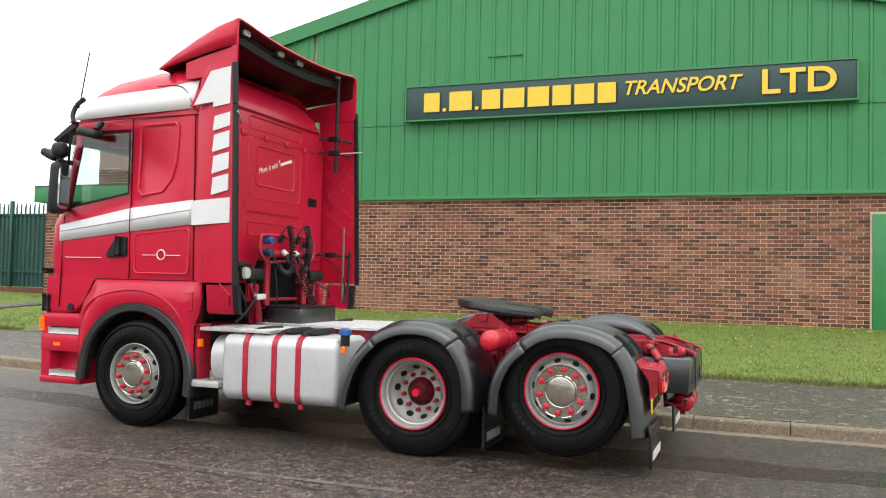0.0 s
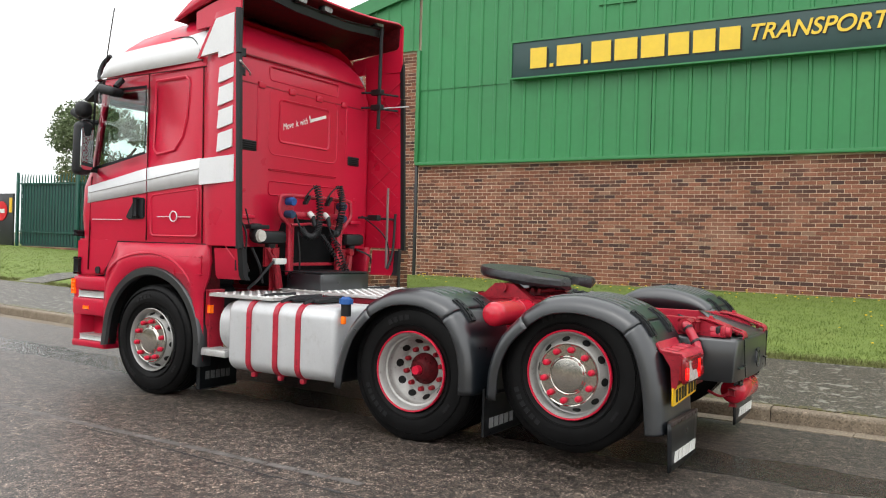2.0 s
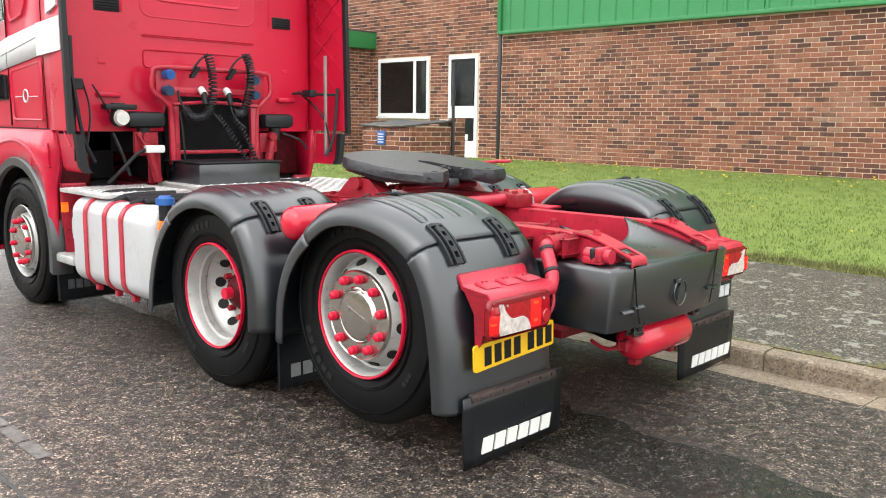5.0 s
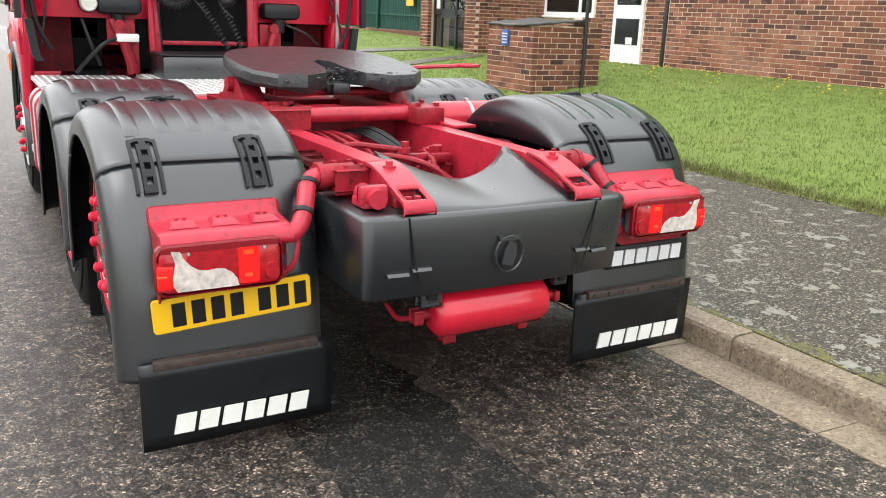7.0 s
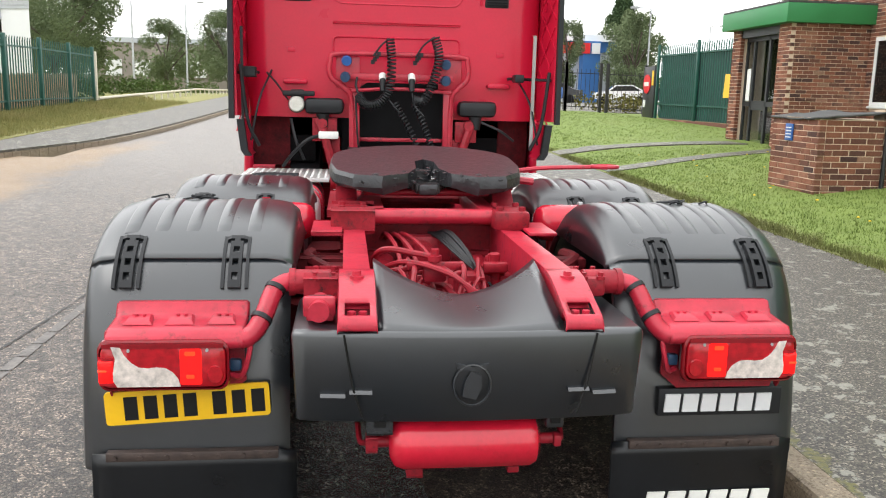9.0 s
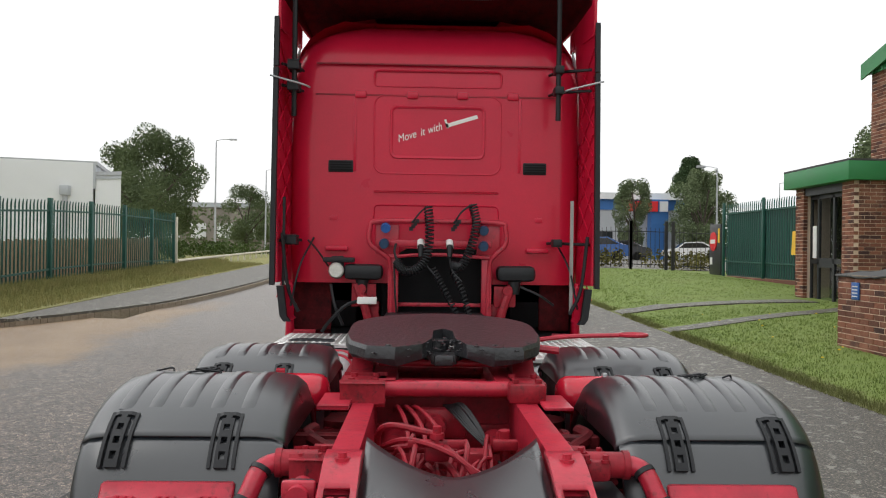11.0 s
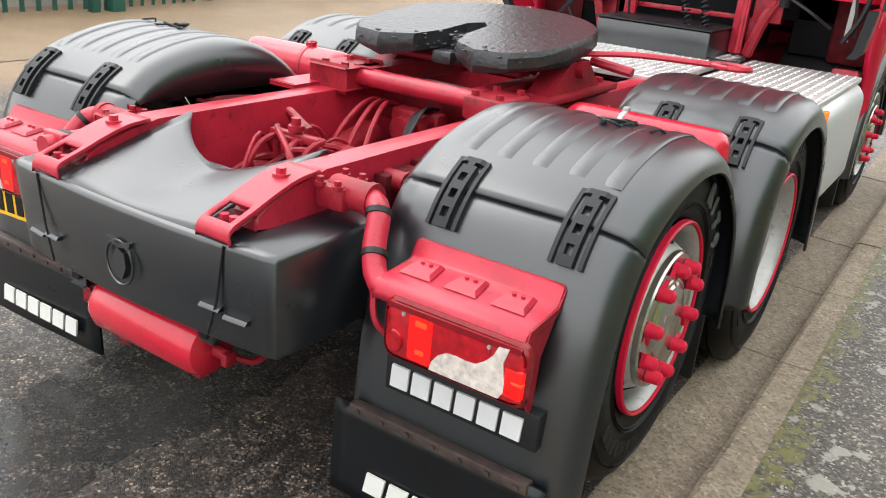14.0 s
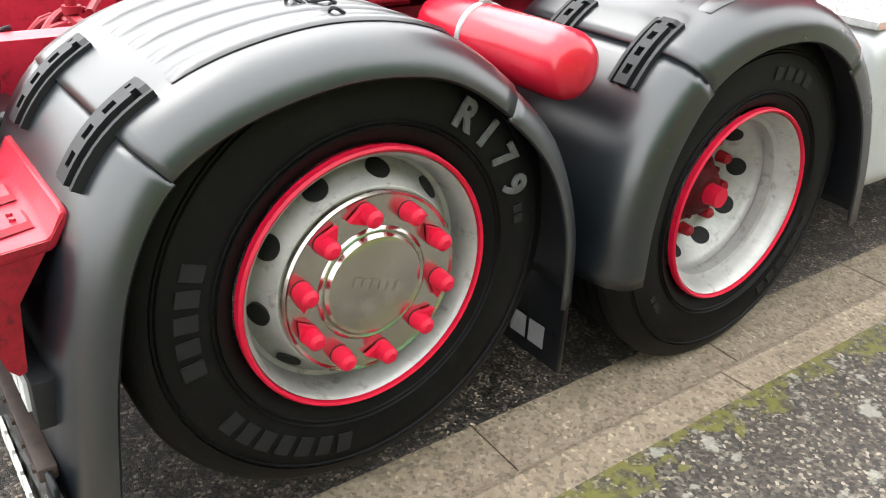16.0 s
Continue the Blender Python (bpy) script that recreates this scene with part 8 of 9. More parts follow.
# black railings across the way in
def railing(name, pts, H, label):
    f = thing(name, (*pts[0], gz(*pts[0])), label, "railing")
    for (xa, ya), (xb, yb) in zip(pts, pts[1:]):
        L = math.dist((xa, ya), (xb, yb))
        n = max(2, round(L / 0.16))
        bm = bmesh.new()
        for h in (0.2, H - 0.15):
            tube(bm, [(xa, ya, gz(xa, ya) + h), (xb, yb, gz(xb, yb) + h)], 0.02, 4, False)
        pieces("rail", bm, "black_iron", f, "", 0)
        z = gz(xa, ya)
        part("post", B(xa - 0.05, xa + 0.05, ya - 0.05, ya + 0.05, z - 0.1, z + H + 0.25), "black_iron", f, "", 0)
        z = gz(xb, yb)
        part("post", B(xb - 0.05, xb + 0.05, yb - 0.051, yb + 0.051, z - 0.1, z + H + 0.25), "black_iron", f, "", 0)
        for k in range(n):
            x, y = xa + (xb - xa) * (k + 0.5) / n, ya + (yb - ya) * (k + 0.5) / n
            bm = bmesh.new()
            cyl(bm, (x, y, gz(x, y) + 0.08), (x, y, gz(x, y) + H), 0.010, seg=5)
            part("bar", bm, "black_iron", f, "", 0)
    return f


railing("yard_railing", [(-28.5, 4.5), (-28.5, 6.4), (-28.4, 7.9), (-28.2, 9.2)], 1.6, "black iron railing beside the yard entrance")
railing("yard_gate", [(-28.0, 9.4), (-27.2, 10.6)], 1.6, "open black iron gate")
pole = tagged(part("telegraph_pole", cyl(bmesh.new(), (-21.45, 4.67, 0.3), (-21.72, 4.56, 8.45), 0.145, 0.095, 14), "pole_wood", None), "tall weathered wooden telegraph pole with steps on the lawn", "pole")
for k in range(7):
    z, s = 4.4 + 0.55 * k, 1 if k % 2 else -1
    bm = bmesh.new()
    yy = 4.67 + 0.13 * (z - 0.3) / 8.0
    cyl(bm, (-21.45, yy, z), (-21.45, yy + s * 0.28, z + 0.02), 0.012, seg=6)
    part("step_iron", bm, "galv", pole)

def lamp_post(x, y, h, side):
    z = gz(x, y) - 0.15
    bm = bmesh.new()
    cyl(bm, (x, y, z), (x, y, z + h), 0.09, 0.05, 10)
    p = part("street_lamp", bm, "galv", None)
    tagged(p, "slim grey street lamp post in the distance", "street lamp", "street lamps")
    bm = bmesh.new()
    tube(bm, [(x, y, z + h), (x, y + side * 0.6, z + h + 0.1), (x, y + side * 1.1, z + h + 0.1)], 0.035, 6)
    part("arm", bm, "galv", p)
    part("lantern", B(x - 0.12, x + 0.12, y + side * 1.0, y + side * 1.6, z + h + 0.03, z + h + 0.16, bevel=0.03), "galv", p)


for x, y, h, sd_ in ((-40, 4.0, 7.6, 1), (-62, -16.0, 9, 1), (-75, -14.5, 8, 1), (-60, 11.5, 6, 1), (-62, 23.2, 7.5, -1), (-80, 36, 8, 1)):
    lamp_post(x, y, h, sd_)

# low white rail along the far verge
wr = thing("low_rail", (-55, -10, 0.9), "low white post and rail along the far footpath", "rail")
def wr_y(x):
    return FENCE_Y + 0.05 + (-32.0 - x) * 0.022
def wr_z(x):
    return gz(x, -7.6) + 0.1
xs = steps(-75, -31.8, 1.5)
for a, b in zip(xs, xs[1:]):
    bm = bmesh.new()
    tube(bm, [(a, wr_y(a), wr_z(a) + 0.36), (b, wr_y(b), wr_z(b) + 0.36)], 0.06, 6, False)
    part("rail", bm, "cream", wr, "", 0)
    part("post", B(a - 0.04, a + 0.04, wr_y(a) - 0.04, wr_y(a) + 0.04, wr_z(a) - 0.2, wr_z(a) + 0.36), "cream", wr, "", 0)
tagged(part("concrete_post", B(-31.65, -31.5, FENCE_Y - 0.08, FENCE_Y + 0.08, 0.5, 2.95, bevel=0.02), "cream", None), "pale concrete end post of the fence", "post")


# ---- distant buildings ----
def block(name, x0, x1, y0, y1, z0, z1, mat, label, bands=()):
    b = thing(name, ((x0 + x1) / 2, (y0 + y1) / 2, z0), label, "building")
    part("wall", B(x0, x1, y0, y1, z0, z1), mat, b, "", 0)
    for a, c, m, grow in bands:
        part("band", B(x0 - grow, x1 + grow, y0 - grow, y1 + grow, a, c), m, b, "", 0)
    return b


def plan_block(name, pts, z0, z1, mat, label, cap):
    """A building from its plan, with a thicker parapet band round the top."""
    cx, cy = sum(p[0] for p in pts) / len(pts), sum(p[1] for p in pts) / len(pts)
    b = thing(name, (cx, cy, z0), label, "building")
    part("wall", prism(bmesh.new(), pts, z0, z1, "z"), mat, b, "", 0)
    grown = [(cx + (x - cx) * 1.012, cy + (y - cy) * 1.012) for x, y in pts]
    part("parapet", prism(bmesh.new(), grown, z1 - cap, z1 + 0.02, "z"), "render_grey", b, "", 0)
    part("coping", prism(bmesh.new(), [(cx + (x - cx) * 1.02, cy + (y - cy) * 1.02) for x, y in pts], z1 - 0.12, z1 + 0.08, "z"), "galv", b, "", 0)
    return b


wb = plan_block("white_unit", [(-22, -26.8), (-39.4, -22.0), (-41.1, -17.3), (-52, -20), (-46, -40), (-22, -40)], 0.3, 6.1, "render_white", "white rendered industrial unit with a grey parapet", 1.35)
for x, y in ((-39.35, -21.85), (-40.55, -18.5)):
    part("downpipe", B(x - 0.1, x + 0.1, y - 0.1, y + 0.1, 0.4, 4.4), "galv", wb)
    part("hopper", B(x - 0.22, x + 0.22, y - 0.22, y + 0.22, 4.35, 4.85, bevel=0.04), "render_grey", wb)
plan_block("white_annexe", [(-41.2, -17.2), (-40.7, -15.7), (-52, -20.3), (-52, -21.5)], 0.3, 5.55, "render_white", "lower white annexe of the industrial unit", 0.3)
fb = block("blue_depot", -96, -80, 9.5, 27.5, 0.6, 7.2, "render_grey", "long grey industrial unit with a blue fascia and white roof", ((6.2, 7.25, "far_blue", 0.1), (7.25, 7.9, "render_white", 0.5)))
part("entrance_tower", B(-79.9, -78.5, 22.6, 24.3, 0.6, 7.2), "far_blue", fb)
part("entrance_sign", B(-78.49, -78.3, 20.2, 23.2, 6.0, 7.0), "sign_red", fb)
part("entrance_sign", B(-78.49, -78.3, 23.4, 24.2, 6.0, 7.0), "render_white", fb)
for k in range(5):
    part("window", B(-79.95, -79.85, 10.5 + 2.3 * k, 12.2 + 2.3 * k, 2.0, 4.0), "car_glass", fb)
gb = block("far_sheds", -150, -135, -44, -16, 1, 9.0, "far_brick", "far grey sheds behind the trees", ((8.6, 9.4, "render_grey", 0.4),))
for k in range(6):
    part("window", B(-134.95, -134.8, -42 + 4.3 * k, -39.5 + 4.3 * k, 3.5, 6.0), "render_white", gb)


# ---- parked cars ----
def car(x, y, heading, mat, label):
    c = thing("parked_car", (x, y, gz(x, y) + 0.03), label, "car", "parked cars")
    z0 = gz(x, y) + 0.03
    T = Matrix.Translation((x, y, z0)) @ Matrix.Rotation(radians(heading), 4, "Z")
    side = [(-2.05, 0.35), (-2.1, 0.62), (-1.95, 0.82), (-1.1, 0.95), (-0.55, 1.40), (0.75, 1.46), (1.65, 1.02), (2.05, 0.95), (2.1, 0.5), (2.0, 0.3)]
    bm = bmesh.new()
    loft(bm, [[(a, yy, b if abs(yy) > 0.8 or b < 1 else b) for a, b in [(p * (0.97 if abs(yy) > 0.84 else 1), q) for p, q in side]] for yy in (-0.86, -0.80, 0.80, 0.86)])
    bm.transform(T)
    part("body", bm, mat, c)
    for s in (-1, 1):
        bm = bmesh.new()
        prism(bm, [(-0.98, 0.96), (-0.50, 1.34), (0.72, 1.38), (1.40, 1.02)], s * 0.858, s * 0.868)
        bm.transform(T)
        part("side_glass", bm, "car_glass", c)
        for xx in (-1.3, 1.3):
            bm = bmesh.new()
            cyl(bm, (xx, s * 0.70, 0.31), (xx, s * 0.88, 0.31), 0.31, seg=20)
            cyl(bm, (xx, s * 0.88, 0.31), (xx, s * 0.885, 0.31), 0.20, seg=16)
            bm.transform(T)
            part("wheel", bm, "rubber", c)
    for xx0, z0_, xx1, z1_ in ((-1.08, 0.97, -0.58, 1.38), (1.58, 1.05, 0.80, 1.42)):
        bm = bmesh.new()
        vs4 = [bm.verts.new(p) for p in ((xx0, -0.72, z0_ + 0.025), (xx0, 0.72, z0_ + 0.025), (xx1, 0.62, z1_ + 0.025), (xx1, -0.62, z1_ + 0.025))]
        bm.faces.new(vs4)
        bm.transform(T)
        part("windscreen", bm, "car_glass", c)


car(-47.5, 10.6, 75, "car_blue", "small blue hatchback parked beyond the gate")
car(-60, 20.5, 80, "car_white", "white hatchback parked in the yard")
car(-58, 14.5, 80, "car_dark", "dark saloon parked in the yard")
car(-66, 17.0, 80, "car_dark", "dark estate car parked in the yard")
car(-66, 26.0, 85, "car_dark", "dark saloon parked in the yard")


# ---- trees and growth ----
def leaf_cloud(bm, centre, rad, count, size, rng):
    for _ in range(count):
        while True:
            v = Vector((rng.uniform(-1, 1), rng.uniform(-1, 1), rng.uniform(-1, 1)))
            if 0.25 < v.length < 1:
                break
        p = Vector(centre) + Vector((v.x * rad[0], v.y * rad[1], v.z * rad[2]))
        a = Vector((rng.uniform(-1, 1), rng.uniform(-1, 1), rng.uniform(-1, 1))).normalized()
        b = a.orthogonal().normalized()
        s = size * rng.uniform(0.6, 1.3)
        q = [bm.verts.new(p + a * s), bm.verts.new(p + b * s * 0.6), bm.verts.new(p - a * s), bm.verts.new(p - b * s * 0.6)]
        bm.faces.new(q)


def tree(x, y, h, r, mat, label, seed, lumps=34, per=70, shape="round", base=None, name="tree"):
    rng = random.Random(seed)
    z = gz(x, y) - 0.1 if base is None else base
    t = thing(name, (x, y, z), label, "tree")
    bm = bmesh.new()
    cyl(bm, (x, y, z), (x, y, z + h * 0.45), 0.035 * h, 0.02 * h, 9)
    for k in range(6):
        a = rng.uniform(0, 6.28)
        tube(bm, [(x, y, z + h * (0.25 + 0.04 * k)), (x + 0.35 * r * math.cos(a), y + 0.35 * r * math.sin(a), z + h * (0.45 + 0.04 * k)), (x + 0.7 * r * math.cos(a), y + 0.7 * r * math.sin(a), z + h * (0.60 + 0.05 * k))], 0.010 * h, 5)
    part("trunk", bm, "bark", t)
    bm = bmesh.new()
    for k in range(lumps):
        if shape == "cone":
            f = rng.random()
            rr = r * (1 - f) ** 0.8
            c = (x + rng.uniform(-1, 1) * rr, y + rng.uniform(-1, 1) * rr, z + h * (0.12 + 0.86 * f))
            rad = (0.30 * r, 0.30 * r, 0.07 * h)
        else:
            a, f = rng.uniform(0, 6.28), rng.random() ** 0.5
            zz = rng.uniform(-1, 1)
            rr = r * f * math.sqrt(max(0.05, 1 - (zz * 0.9) ** 2))
            c = (x + rr * math.cos(a), y + rr * math.sin(a), z + h * (0.60 + 0.36 * zz))
            rad = (0.29 * r, 0.29 * r, 0.11 * h)
        leaf_cloud(bm, c, rad, per * 6, 0.019 * h ** 0.75, rng)
    part("crown", bm, mat, t, "", 0)


# Trees in far_leaf have the haze of distance in their leaf colour.
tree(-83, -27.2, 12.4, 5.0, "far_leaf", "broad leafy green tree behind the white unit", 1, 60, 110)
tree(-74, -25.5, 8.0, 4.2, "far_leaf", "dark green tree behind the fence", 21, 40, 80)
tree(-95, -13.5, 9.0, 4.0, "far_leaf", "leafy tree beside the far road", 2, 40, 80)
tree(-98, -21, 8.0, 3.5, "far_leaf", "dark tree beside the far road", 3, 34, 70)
tree(-100, 33.5, 12.5, 3.8, "needle", "tall dark conifer beyond the yard", 4, 70, 80, "cone")
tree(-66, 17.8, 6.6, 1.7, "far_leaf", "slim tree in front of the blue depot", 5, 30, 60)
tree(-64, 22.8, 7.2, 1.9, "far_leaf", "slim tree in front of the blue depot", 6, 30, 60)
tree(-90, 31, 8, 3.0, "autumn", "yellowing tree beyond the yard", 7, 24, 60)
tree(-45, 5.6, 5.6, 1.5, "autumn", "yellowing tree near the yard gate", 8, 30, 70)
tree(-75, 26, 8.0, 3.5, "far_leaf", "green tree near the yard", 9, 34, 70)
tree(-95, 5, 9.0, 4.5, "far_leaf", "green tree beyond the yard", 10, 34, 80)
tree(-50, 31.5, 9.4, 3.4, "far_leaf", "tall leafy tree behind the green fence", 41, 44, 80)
tree(-47, 29.2, 5.6, 2.3, "autumn", "yellowing bush behind the green fence", 42, 26, 60)
rng = random.Random(30)
bm = bmesh.new()
for k in range(150):
    x, y = -122 + rng.uniform(-8, 8), rng.uniform(-62, 62)
    leaf_cloud(bm, (x, y, 1.0 + rng.uniform(0.3, 1.0) * (6.0 if y < 0 else 3.5)), (3.0, 3.0, 2.2), 90, 0.32, rng)
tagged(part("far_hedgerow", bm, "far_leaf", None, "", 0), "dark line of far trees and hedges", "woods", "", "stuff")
bm = bmesh.new()
for k in range(60):
    x, y = rng.uniform(-78, -40), -13.5 - rng.uniform(0, 3)
    leaf_cloud(bm, (x, y + (-38.5 - x) * 0.05, gz(x, -9) + 0.5), (1.0, 0.8, 0.6), 60, 0.10, rng)
tagged(part("weeds", bm, "leaf", None, "", 0), "tall weeds behind the low rail", "weeds", "", "stuff")
bm = bmesh.new()
for k in range(26):
    x, y = -30 + rng.uniform(-1.2, 1.0), rng.uniform(4.5, 12)
    leaf_cloud(bm, (x, y, gz(x, y) + 0.35), (0.6, 0.6, 0.45), 60, 0.07, rng)
tagged(part("shrubs", bm, "autumn", None, "", 0), "low yellow-green shrubs behind the railing", "shrub", "", "stuff")


# strips of path across the lawn
def lawn_path(pts, width):
    bm = bmesh.new()
    ps = smooth_path([(x, y, 0) for x, y in pts], 6)
    rings = []
    for p in ps:
        z = gz(p.x, p.y)
        rings.append([(p.x + dx, p.y, z + dz) for dx, dz in ((-width / 2, -0.05), (-width / 2, 0.022), (width / 2, 0.022), (width / 2, -0.05))])
    loft(bm, rings)
    tagged(part("lawn_path", bm, "path", None), "narrow grey path across the lawn", "path", "", "structure")


lawn_path([(-14.4, 4.08), (-14.4, 5.5), (-14.2, 6.8), (-13.9, 7.92)], 1.0)
lawn_path([(-10.9, 4.08), (-11.1, 4.9), (-11.5, 6.0), (-11.9, 7.4), (-12.3, 8.1)], 0.6)


def blades(name, n, area, height, mat, label, seed, clump=1):
    rng = random.Random(seed)
    verts, faces = [], []
    for _ in range(n):
        x, y = area(rng)
        if y > 4 and (abs(x + 14.3) < 0.55 or abs(x + 10.9 + 0.33 * (y - 4.1)) < 0.36):
            continue
        z = gz(x, y) + (0.0 if y > 0 else 0.09)
        for _k in range(clump):
            bx, by = x + rng.uniform(-0.05, 0.05), y + rng.uniform(-0.05, 0.05)
            a = rng.uniform(0, 6.28)
            h = height * rng.uniform(0.4, 1.2)
            w = 0.006 + 0.012 * height
            dx, dy = math.cos(a) * w, math.sin(a) * w
            lx, ly = rng.uniform(-0.5, 0.5) * h, rng.uniform(-0.5, 0.5) * h
            i = len(verts)
            verts += [(bx - dx, by - dy, z), (bx + dx, by + dy, z), (bx + lx, by + ly, z + h)]
            faces.append((i, i + 1, i + 2))
    me = bpy.data.meshes.new(name)
    me.from_pydata(verts, [], faces)
    me.materials.append(M[mat])
    return tagged(new(name, me), label, "grass", "", "stuff")


blades("lawn_grass", 38000, lambda r: (r.uniform(-13, 5.5) if r.random() < 0.75 else r.uniform(-28, -13), 4.03 + 5.7 * r.random() ** 1.6), 0.045, "lawn", "short grass blades of the lawn", 1, 3)
blades("lawn_edge", 5000, lambda r: (r.uniform(-26, 5.5), 4.06 + abs(r.gauss(0, 0.06))), 0.075, "lawn", "longer grass along the lawn's edge", 2, 3)
blades("verge_grass", 16000, lambda r: (r.uniform(-38, -13.2), r.uniform(-10.6, -9.4) if r.random() < 0.6 else -10.0 + r.gauss(0, 0.25)), 0.30, "verge", "rough uncut grass under the fence", 3, 3)
blades("verge_tufts", 9000, lambda r: (r.uniform(-38, -11.6), r.uniform(-9.5, -7.80)), 0.17, "verge", "rough grass beside the footpath", 4, 3)
blades("corner_grass", 2600, lambda r: (lambda u, v: (-9.7 - 4.3 * u, -8.75 - 1.35 * u + 1.05 * v * min(1.0, u * 1.6)))(r.random(), r.random()), 0.15, "lawn", "green grass at the corner of the fence", 6, 3)
rng = random.Random(77)
bm = bmesh.new()
for k in range(240):
    x, y = rng.uniform(-12, 5), (rng.uniform(8.2, 9.6) if k % 3 else rng.uniform(4.6, 9.6))
    z = gz(x, y) + rng.uniform(0.05, 0.12)
    bmesh.ops.create_icosphere(bm, subdivisions=1, radius=rng.uniform(0.012, 0.022), matrix=Matrix.Translation((x, y, z)) @ Matrix.Diagonal((1, 1, 0.5, 1)))
tagged(part("dandelions", bm, "petal", None), "yellow dandelion heads in the lawn", "flowers", "", "stuff")

# ---- kerbs and channel, stone by stone ----
kerb = thing("kerb", (0, 1.45, 0), "worn concrete kerb with mossy joints", "kerb", "", "structure")
chan = thing("gutter_channel", (0, 1.25, 0), "concrete gutter channel slabs beside the kerb", "gutter", "", "structure")
rngk = random.Random(5)
for k in range(66):
    x = 9.0 - 0.915 * k
    a, b = x - 0.907, x
    bm = bmesh.new()
    za, zb = rise(a), rise(b)
    dy, dz = rngk.uniform(-0.004, 0.004), rngk.uniform(-0.004, 0.004)
    sec = [(1.385, -0.10), (1.385, 0.085), (1.392, 0.103), (1.41, 0.112), (1.525, 0.114), (1.525, -0.1)]
    loft(bm, [[(a, y + dy, za + z + dz) for y, z in sec], [(b, y + dy, zb + z + dz) for y, z in sec]])
    part("kerb_stone", bm, "stone", kerb, "", 20)
    if k < 45:
        bm = bmesh.new()
        sec = [(1.115, -0.08), (1.115, 0.005), (1.378, -0.006), (1.378, -0.08)]
        loft(bm, [[(a - 0.25, y, za + z + dz * 0.6) for y, z in sec], [(b - 0.25, y, zb + z + dz * 0.6) for y, z in sec]])
        part("channel_slab", bm, "stone", chan, "", 20)
bm = bmesh.new()
for xa, xb in ((-60, 9),):
    for k in range(60):
        a, b = xa + (xb - xa) * k / 60, xa + (xb - xa) * (k + 1) / 60
        vs4 = [bm.verts.new((px, py, rise(px) - 0.02)) for px, py in ((a, 1.05), (b, 1.05), (b, 1.56), (a, 1.56))]
        bm.faces.new(vs4)
part("joint_bed", bm, "felt", kerb, "", 0)
kerb2 = thing("far_kerb", (-20, -5.1, 0.3), "far kerb sweeping round the entrance", "kerb", "", "structure")
line = smooth_path([(x, y, 0) for x, y in reversed(FAR_KERB[2:])], 10)
for p, q in zip(line, line[1:]):
    d = (q - p).normalized()
    nrm = Vector((-d.y, d.x, 0))
    bm = bmesh.new()
    loft(bm, [[v + nrm * o + Vector((0, 0, rise(v.x) + z)) for o, z in ((0.0, -0.1), (0.0, 0.10), (-0.12, 0.115), (-0.12, -0.1))] for v in (p + d * 0.006, q - d * 0.006)])
    part("kerb_stone", bm, "stone", kerb2, "", 20)

# ---- bricks ----
BW, BH, BD, PX, PZ = 0.215, 0.065, 0.095, 0.225, 0.075
BRICK_Y = WALL_Y
OPEN = [(-12.31, -10.57, 1.52, 2.90), (-10.02, -9.12, 0.4, 2.89), (-12.33, -10.62, 4.31, 5.71), (3.30, 4.64, 0.4, 2.9)]


def brick_verts(w):
    """A brick w long with slightly softened front edges, its front at y = 0."""
    e = 0.004
    return [(0, 0.09, 0), (w, 0.09, 0), (w, 0.09, BH), (0, 0.09, BH), (0, e, 0), (w, e, 0), (w, e, BH), (0, e, BH), (e, 0, e), (w - e, 0, e), (w - e, 0, BH - e), (e, 0, BH - e)]


BF = [(8, 9, 10, 11), (4, 5, 9, 8), (5, 6, 10, 9), (6, 7, 11, 10), (7, 4, 8, 11), (0, 1, 5, 4), (1, 2, 6, 5), (2, 3, 7, 6), (3, 0, 4, 7)]


def brick_field(u0, u1, z0, z1, put, opens=(), seed=0):
    """Stretcher bond between u0 and u1, z0 and z1; put(u, z, w) is called for every brick."""
    n = int((z1 - z0) / PZ + 0.5)
    for r in range(n):
        z = z0 + r * PZ
        u = u0 - (PX / 2 if r % 2 else 0)
        while u < u1 - 0.02:
            a, b = max(u, u0), min(u + BW, u1)
            segs = [(a, b)]
            for oa, ob, oc, od in opens:
                if z + BH > oc and z < od:
                    segs = [s2 for s1 in segs for s2 in ((s1[0], min(s1[1], oa)), (max(s1[0], ob), s1[1])) if s2[1] - s2[0] > 0.03]
            for a, b in segs:
                if b - a > 0.03:
                    put(a, z, b - a)
            u += PX


shared = {}
rngb = random.Random(12)
joined_v, joined_f = [], []
count = [0]


def single_brick(parent, w, m):
    key = round(w, 2)
    if key not in shared:
        me = bpy.data.meshes.new("brick")
        me.from_pydata(brick_verts(key), [], BF)
        me.materials.append(M["brick_own"])
        shared[key] = me
    ob = new("brick", shared[key])
    ob.parent = parent
    ob.matrix_parent_inverse = Matrix.Translation(parent.location).inverted()
    ob.matrix_basis = m
    return ob


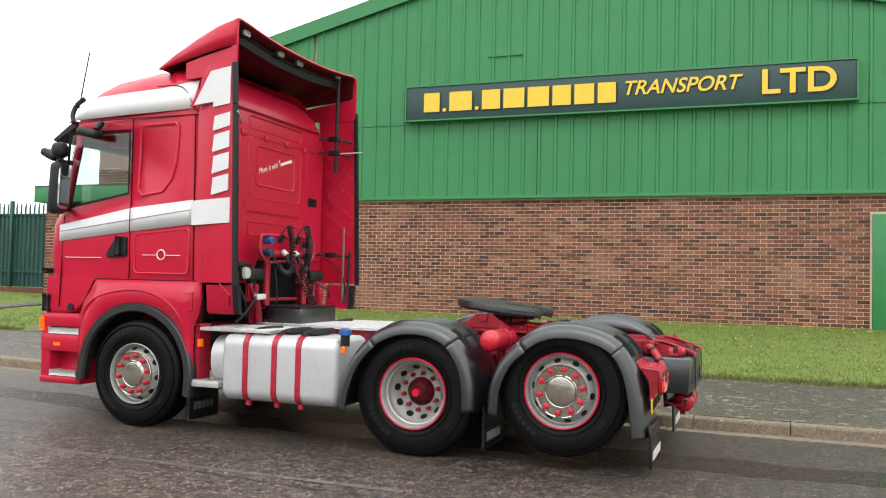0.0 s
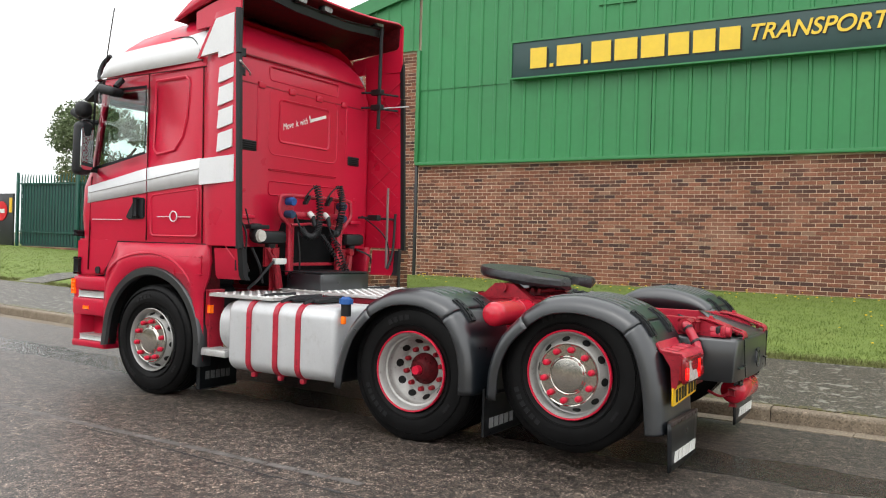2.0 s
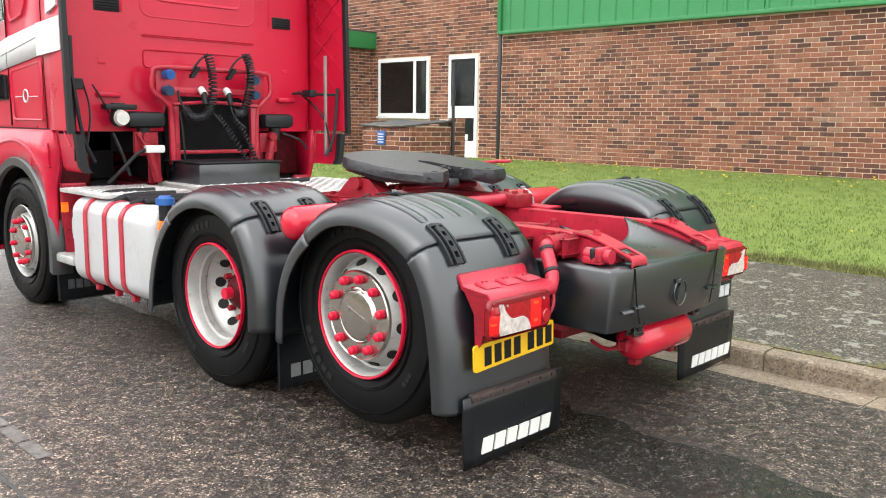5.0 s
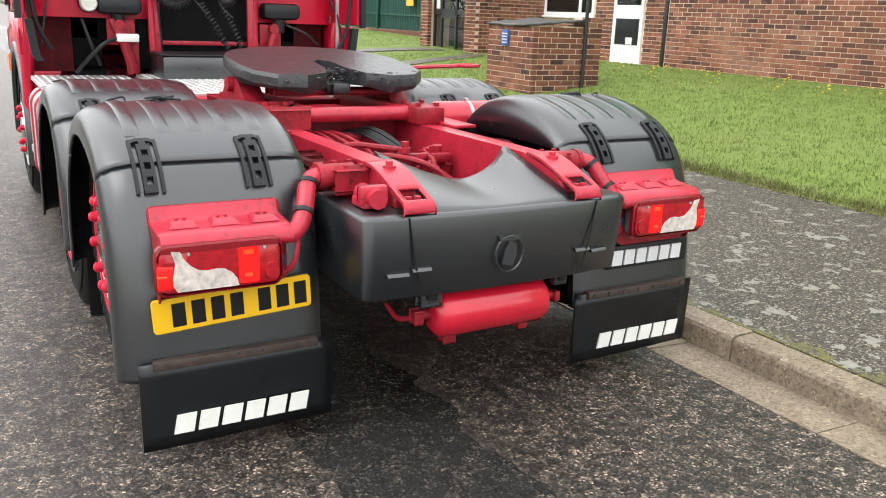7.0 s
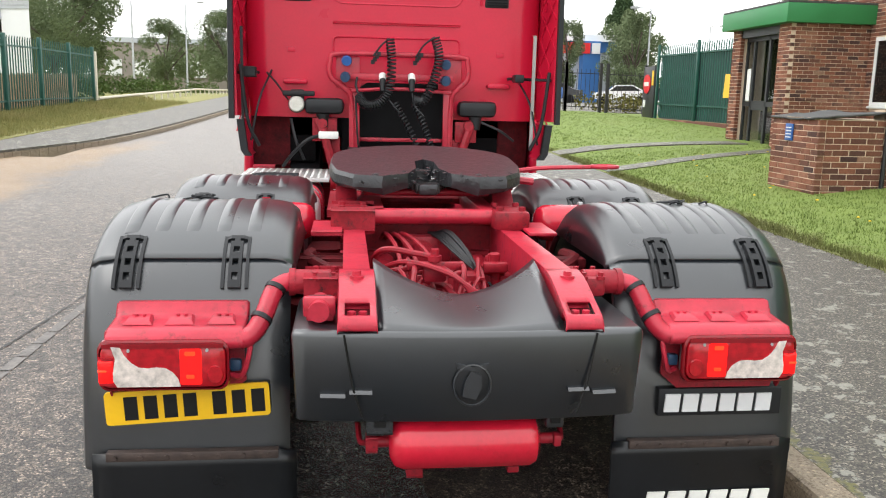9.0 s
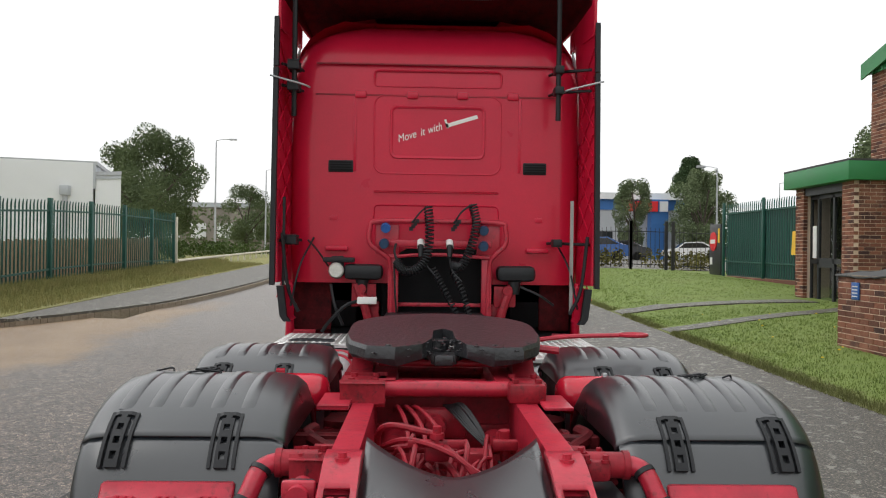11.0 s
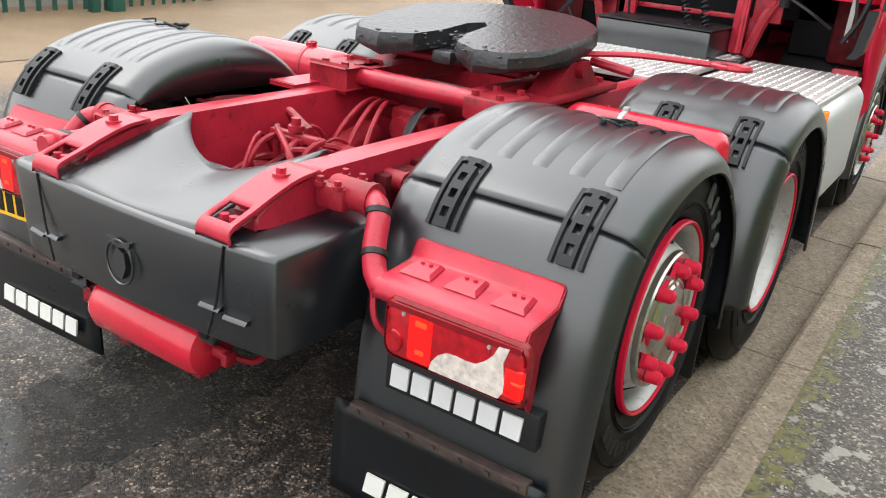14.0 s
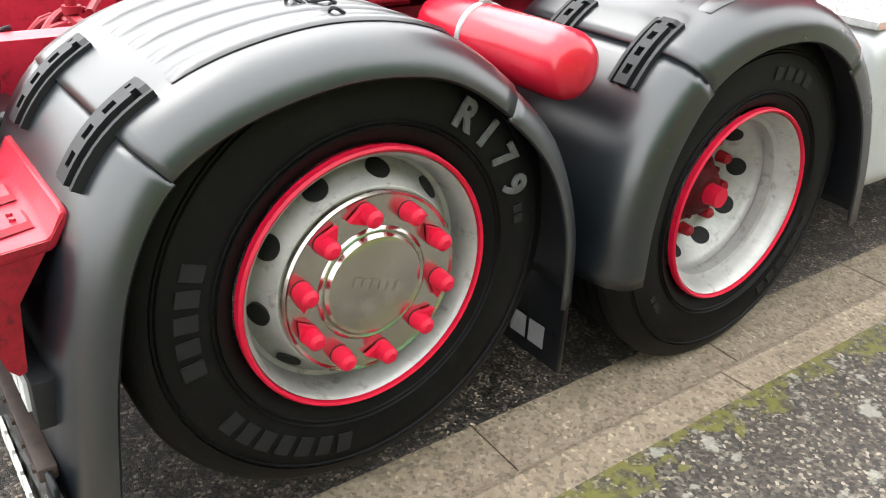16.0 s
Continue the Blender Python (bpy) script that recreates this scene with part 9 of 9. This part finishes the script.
def wall_put(u, z, w):
    off = rngb.uniform(-0.003, 0.003)
    if -8.4 < u < -5.0 and 1.3 < z < 2.75 and count[0] < 290 and w > 0.2:
        count[0] += 1
        single_brick(ware, w, Matrix.Translation((u, BRICK_Y + off, z)))
        return
    i = len(joined_v)
    joined_v.extend((u + a, BRICK_Y + off + b, z + c) for a, b, c in brick_verts(w))
    joined_f.extend(tuple(i + k for k in f) for f in BF)


brick_field(EDGE, GX1, 0.50, 3.23, wall_put, OPEN)
brick_field(GX0, EDGE - 0.012, 0.50, 5.86, wall_put, OPEN)


def joined_part(name, v, f, parent, label):
    me = bpy.data.meshes.new(name)
    me.from_pydata(v, [], f)
    me.materials.append(M["brick"])
    ob = new(name, me)
    ob.parent = parent
    ob.matrix_parent_inverse = Matrix.Translation(parent.location).inverted()
    return tagged(ob, label, "", "", "stuff")


joined_part("brickwork", joined_v, joined_f, ware, "red-brown stock brickwork")
bv, bf = [], []


def turned(corner, yaw):
    T = Matrix.Translation(corner) @ Matrix.Rotation(radians(yaw), 4, "Z")

    def put(u, z, w):
        i = len(bv)
        bv.extend(tuple(T @ Vector((u + a, b, z + c))) for a, b, c in brick_verts(w))
        bf.extend(tuple(i + k for k in f) for f in BF)
    return put


brick_field(0, 2.48, 0.35, 3.12, turned((PX0, PY0, 0), 0), [(0.38, 2.02, 0.3, 3.2)])
brick_field(0.10, WALL_Y - PY0, 0.35, 3.12, turned((PX1, PY0, 0), 90))
joined_part("brickwork", bv, bf, porch, "red-brown brickwork of the porch")
cnt2 = [0]


def planter_put(corner, yaw):
    T = Matrix.Translation(corner) @ Matrix.Rotation(radians(yaw), 4, "Z")

    def put(u, z, w):
        single_brick(plant, w, T @ Matrix.Translation((u, rngb.uniform(-0.003, 0.003), z)))
    return put


brick_field(0, 1.17, 0.26, 1.385, planter_put((SX0, SY0, 0), 0))
brick_field(0.10, 1.22, 0.26, 1.385, planter_put((SX1, SY0, 0), 90))
brick_field(0.91, 1.22, 1.385, 1.52, planter_put((SX1, SY0, 0), 90))
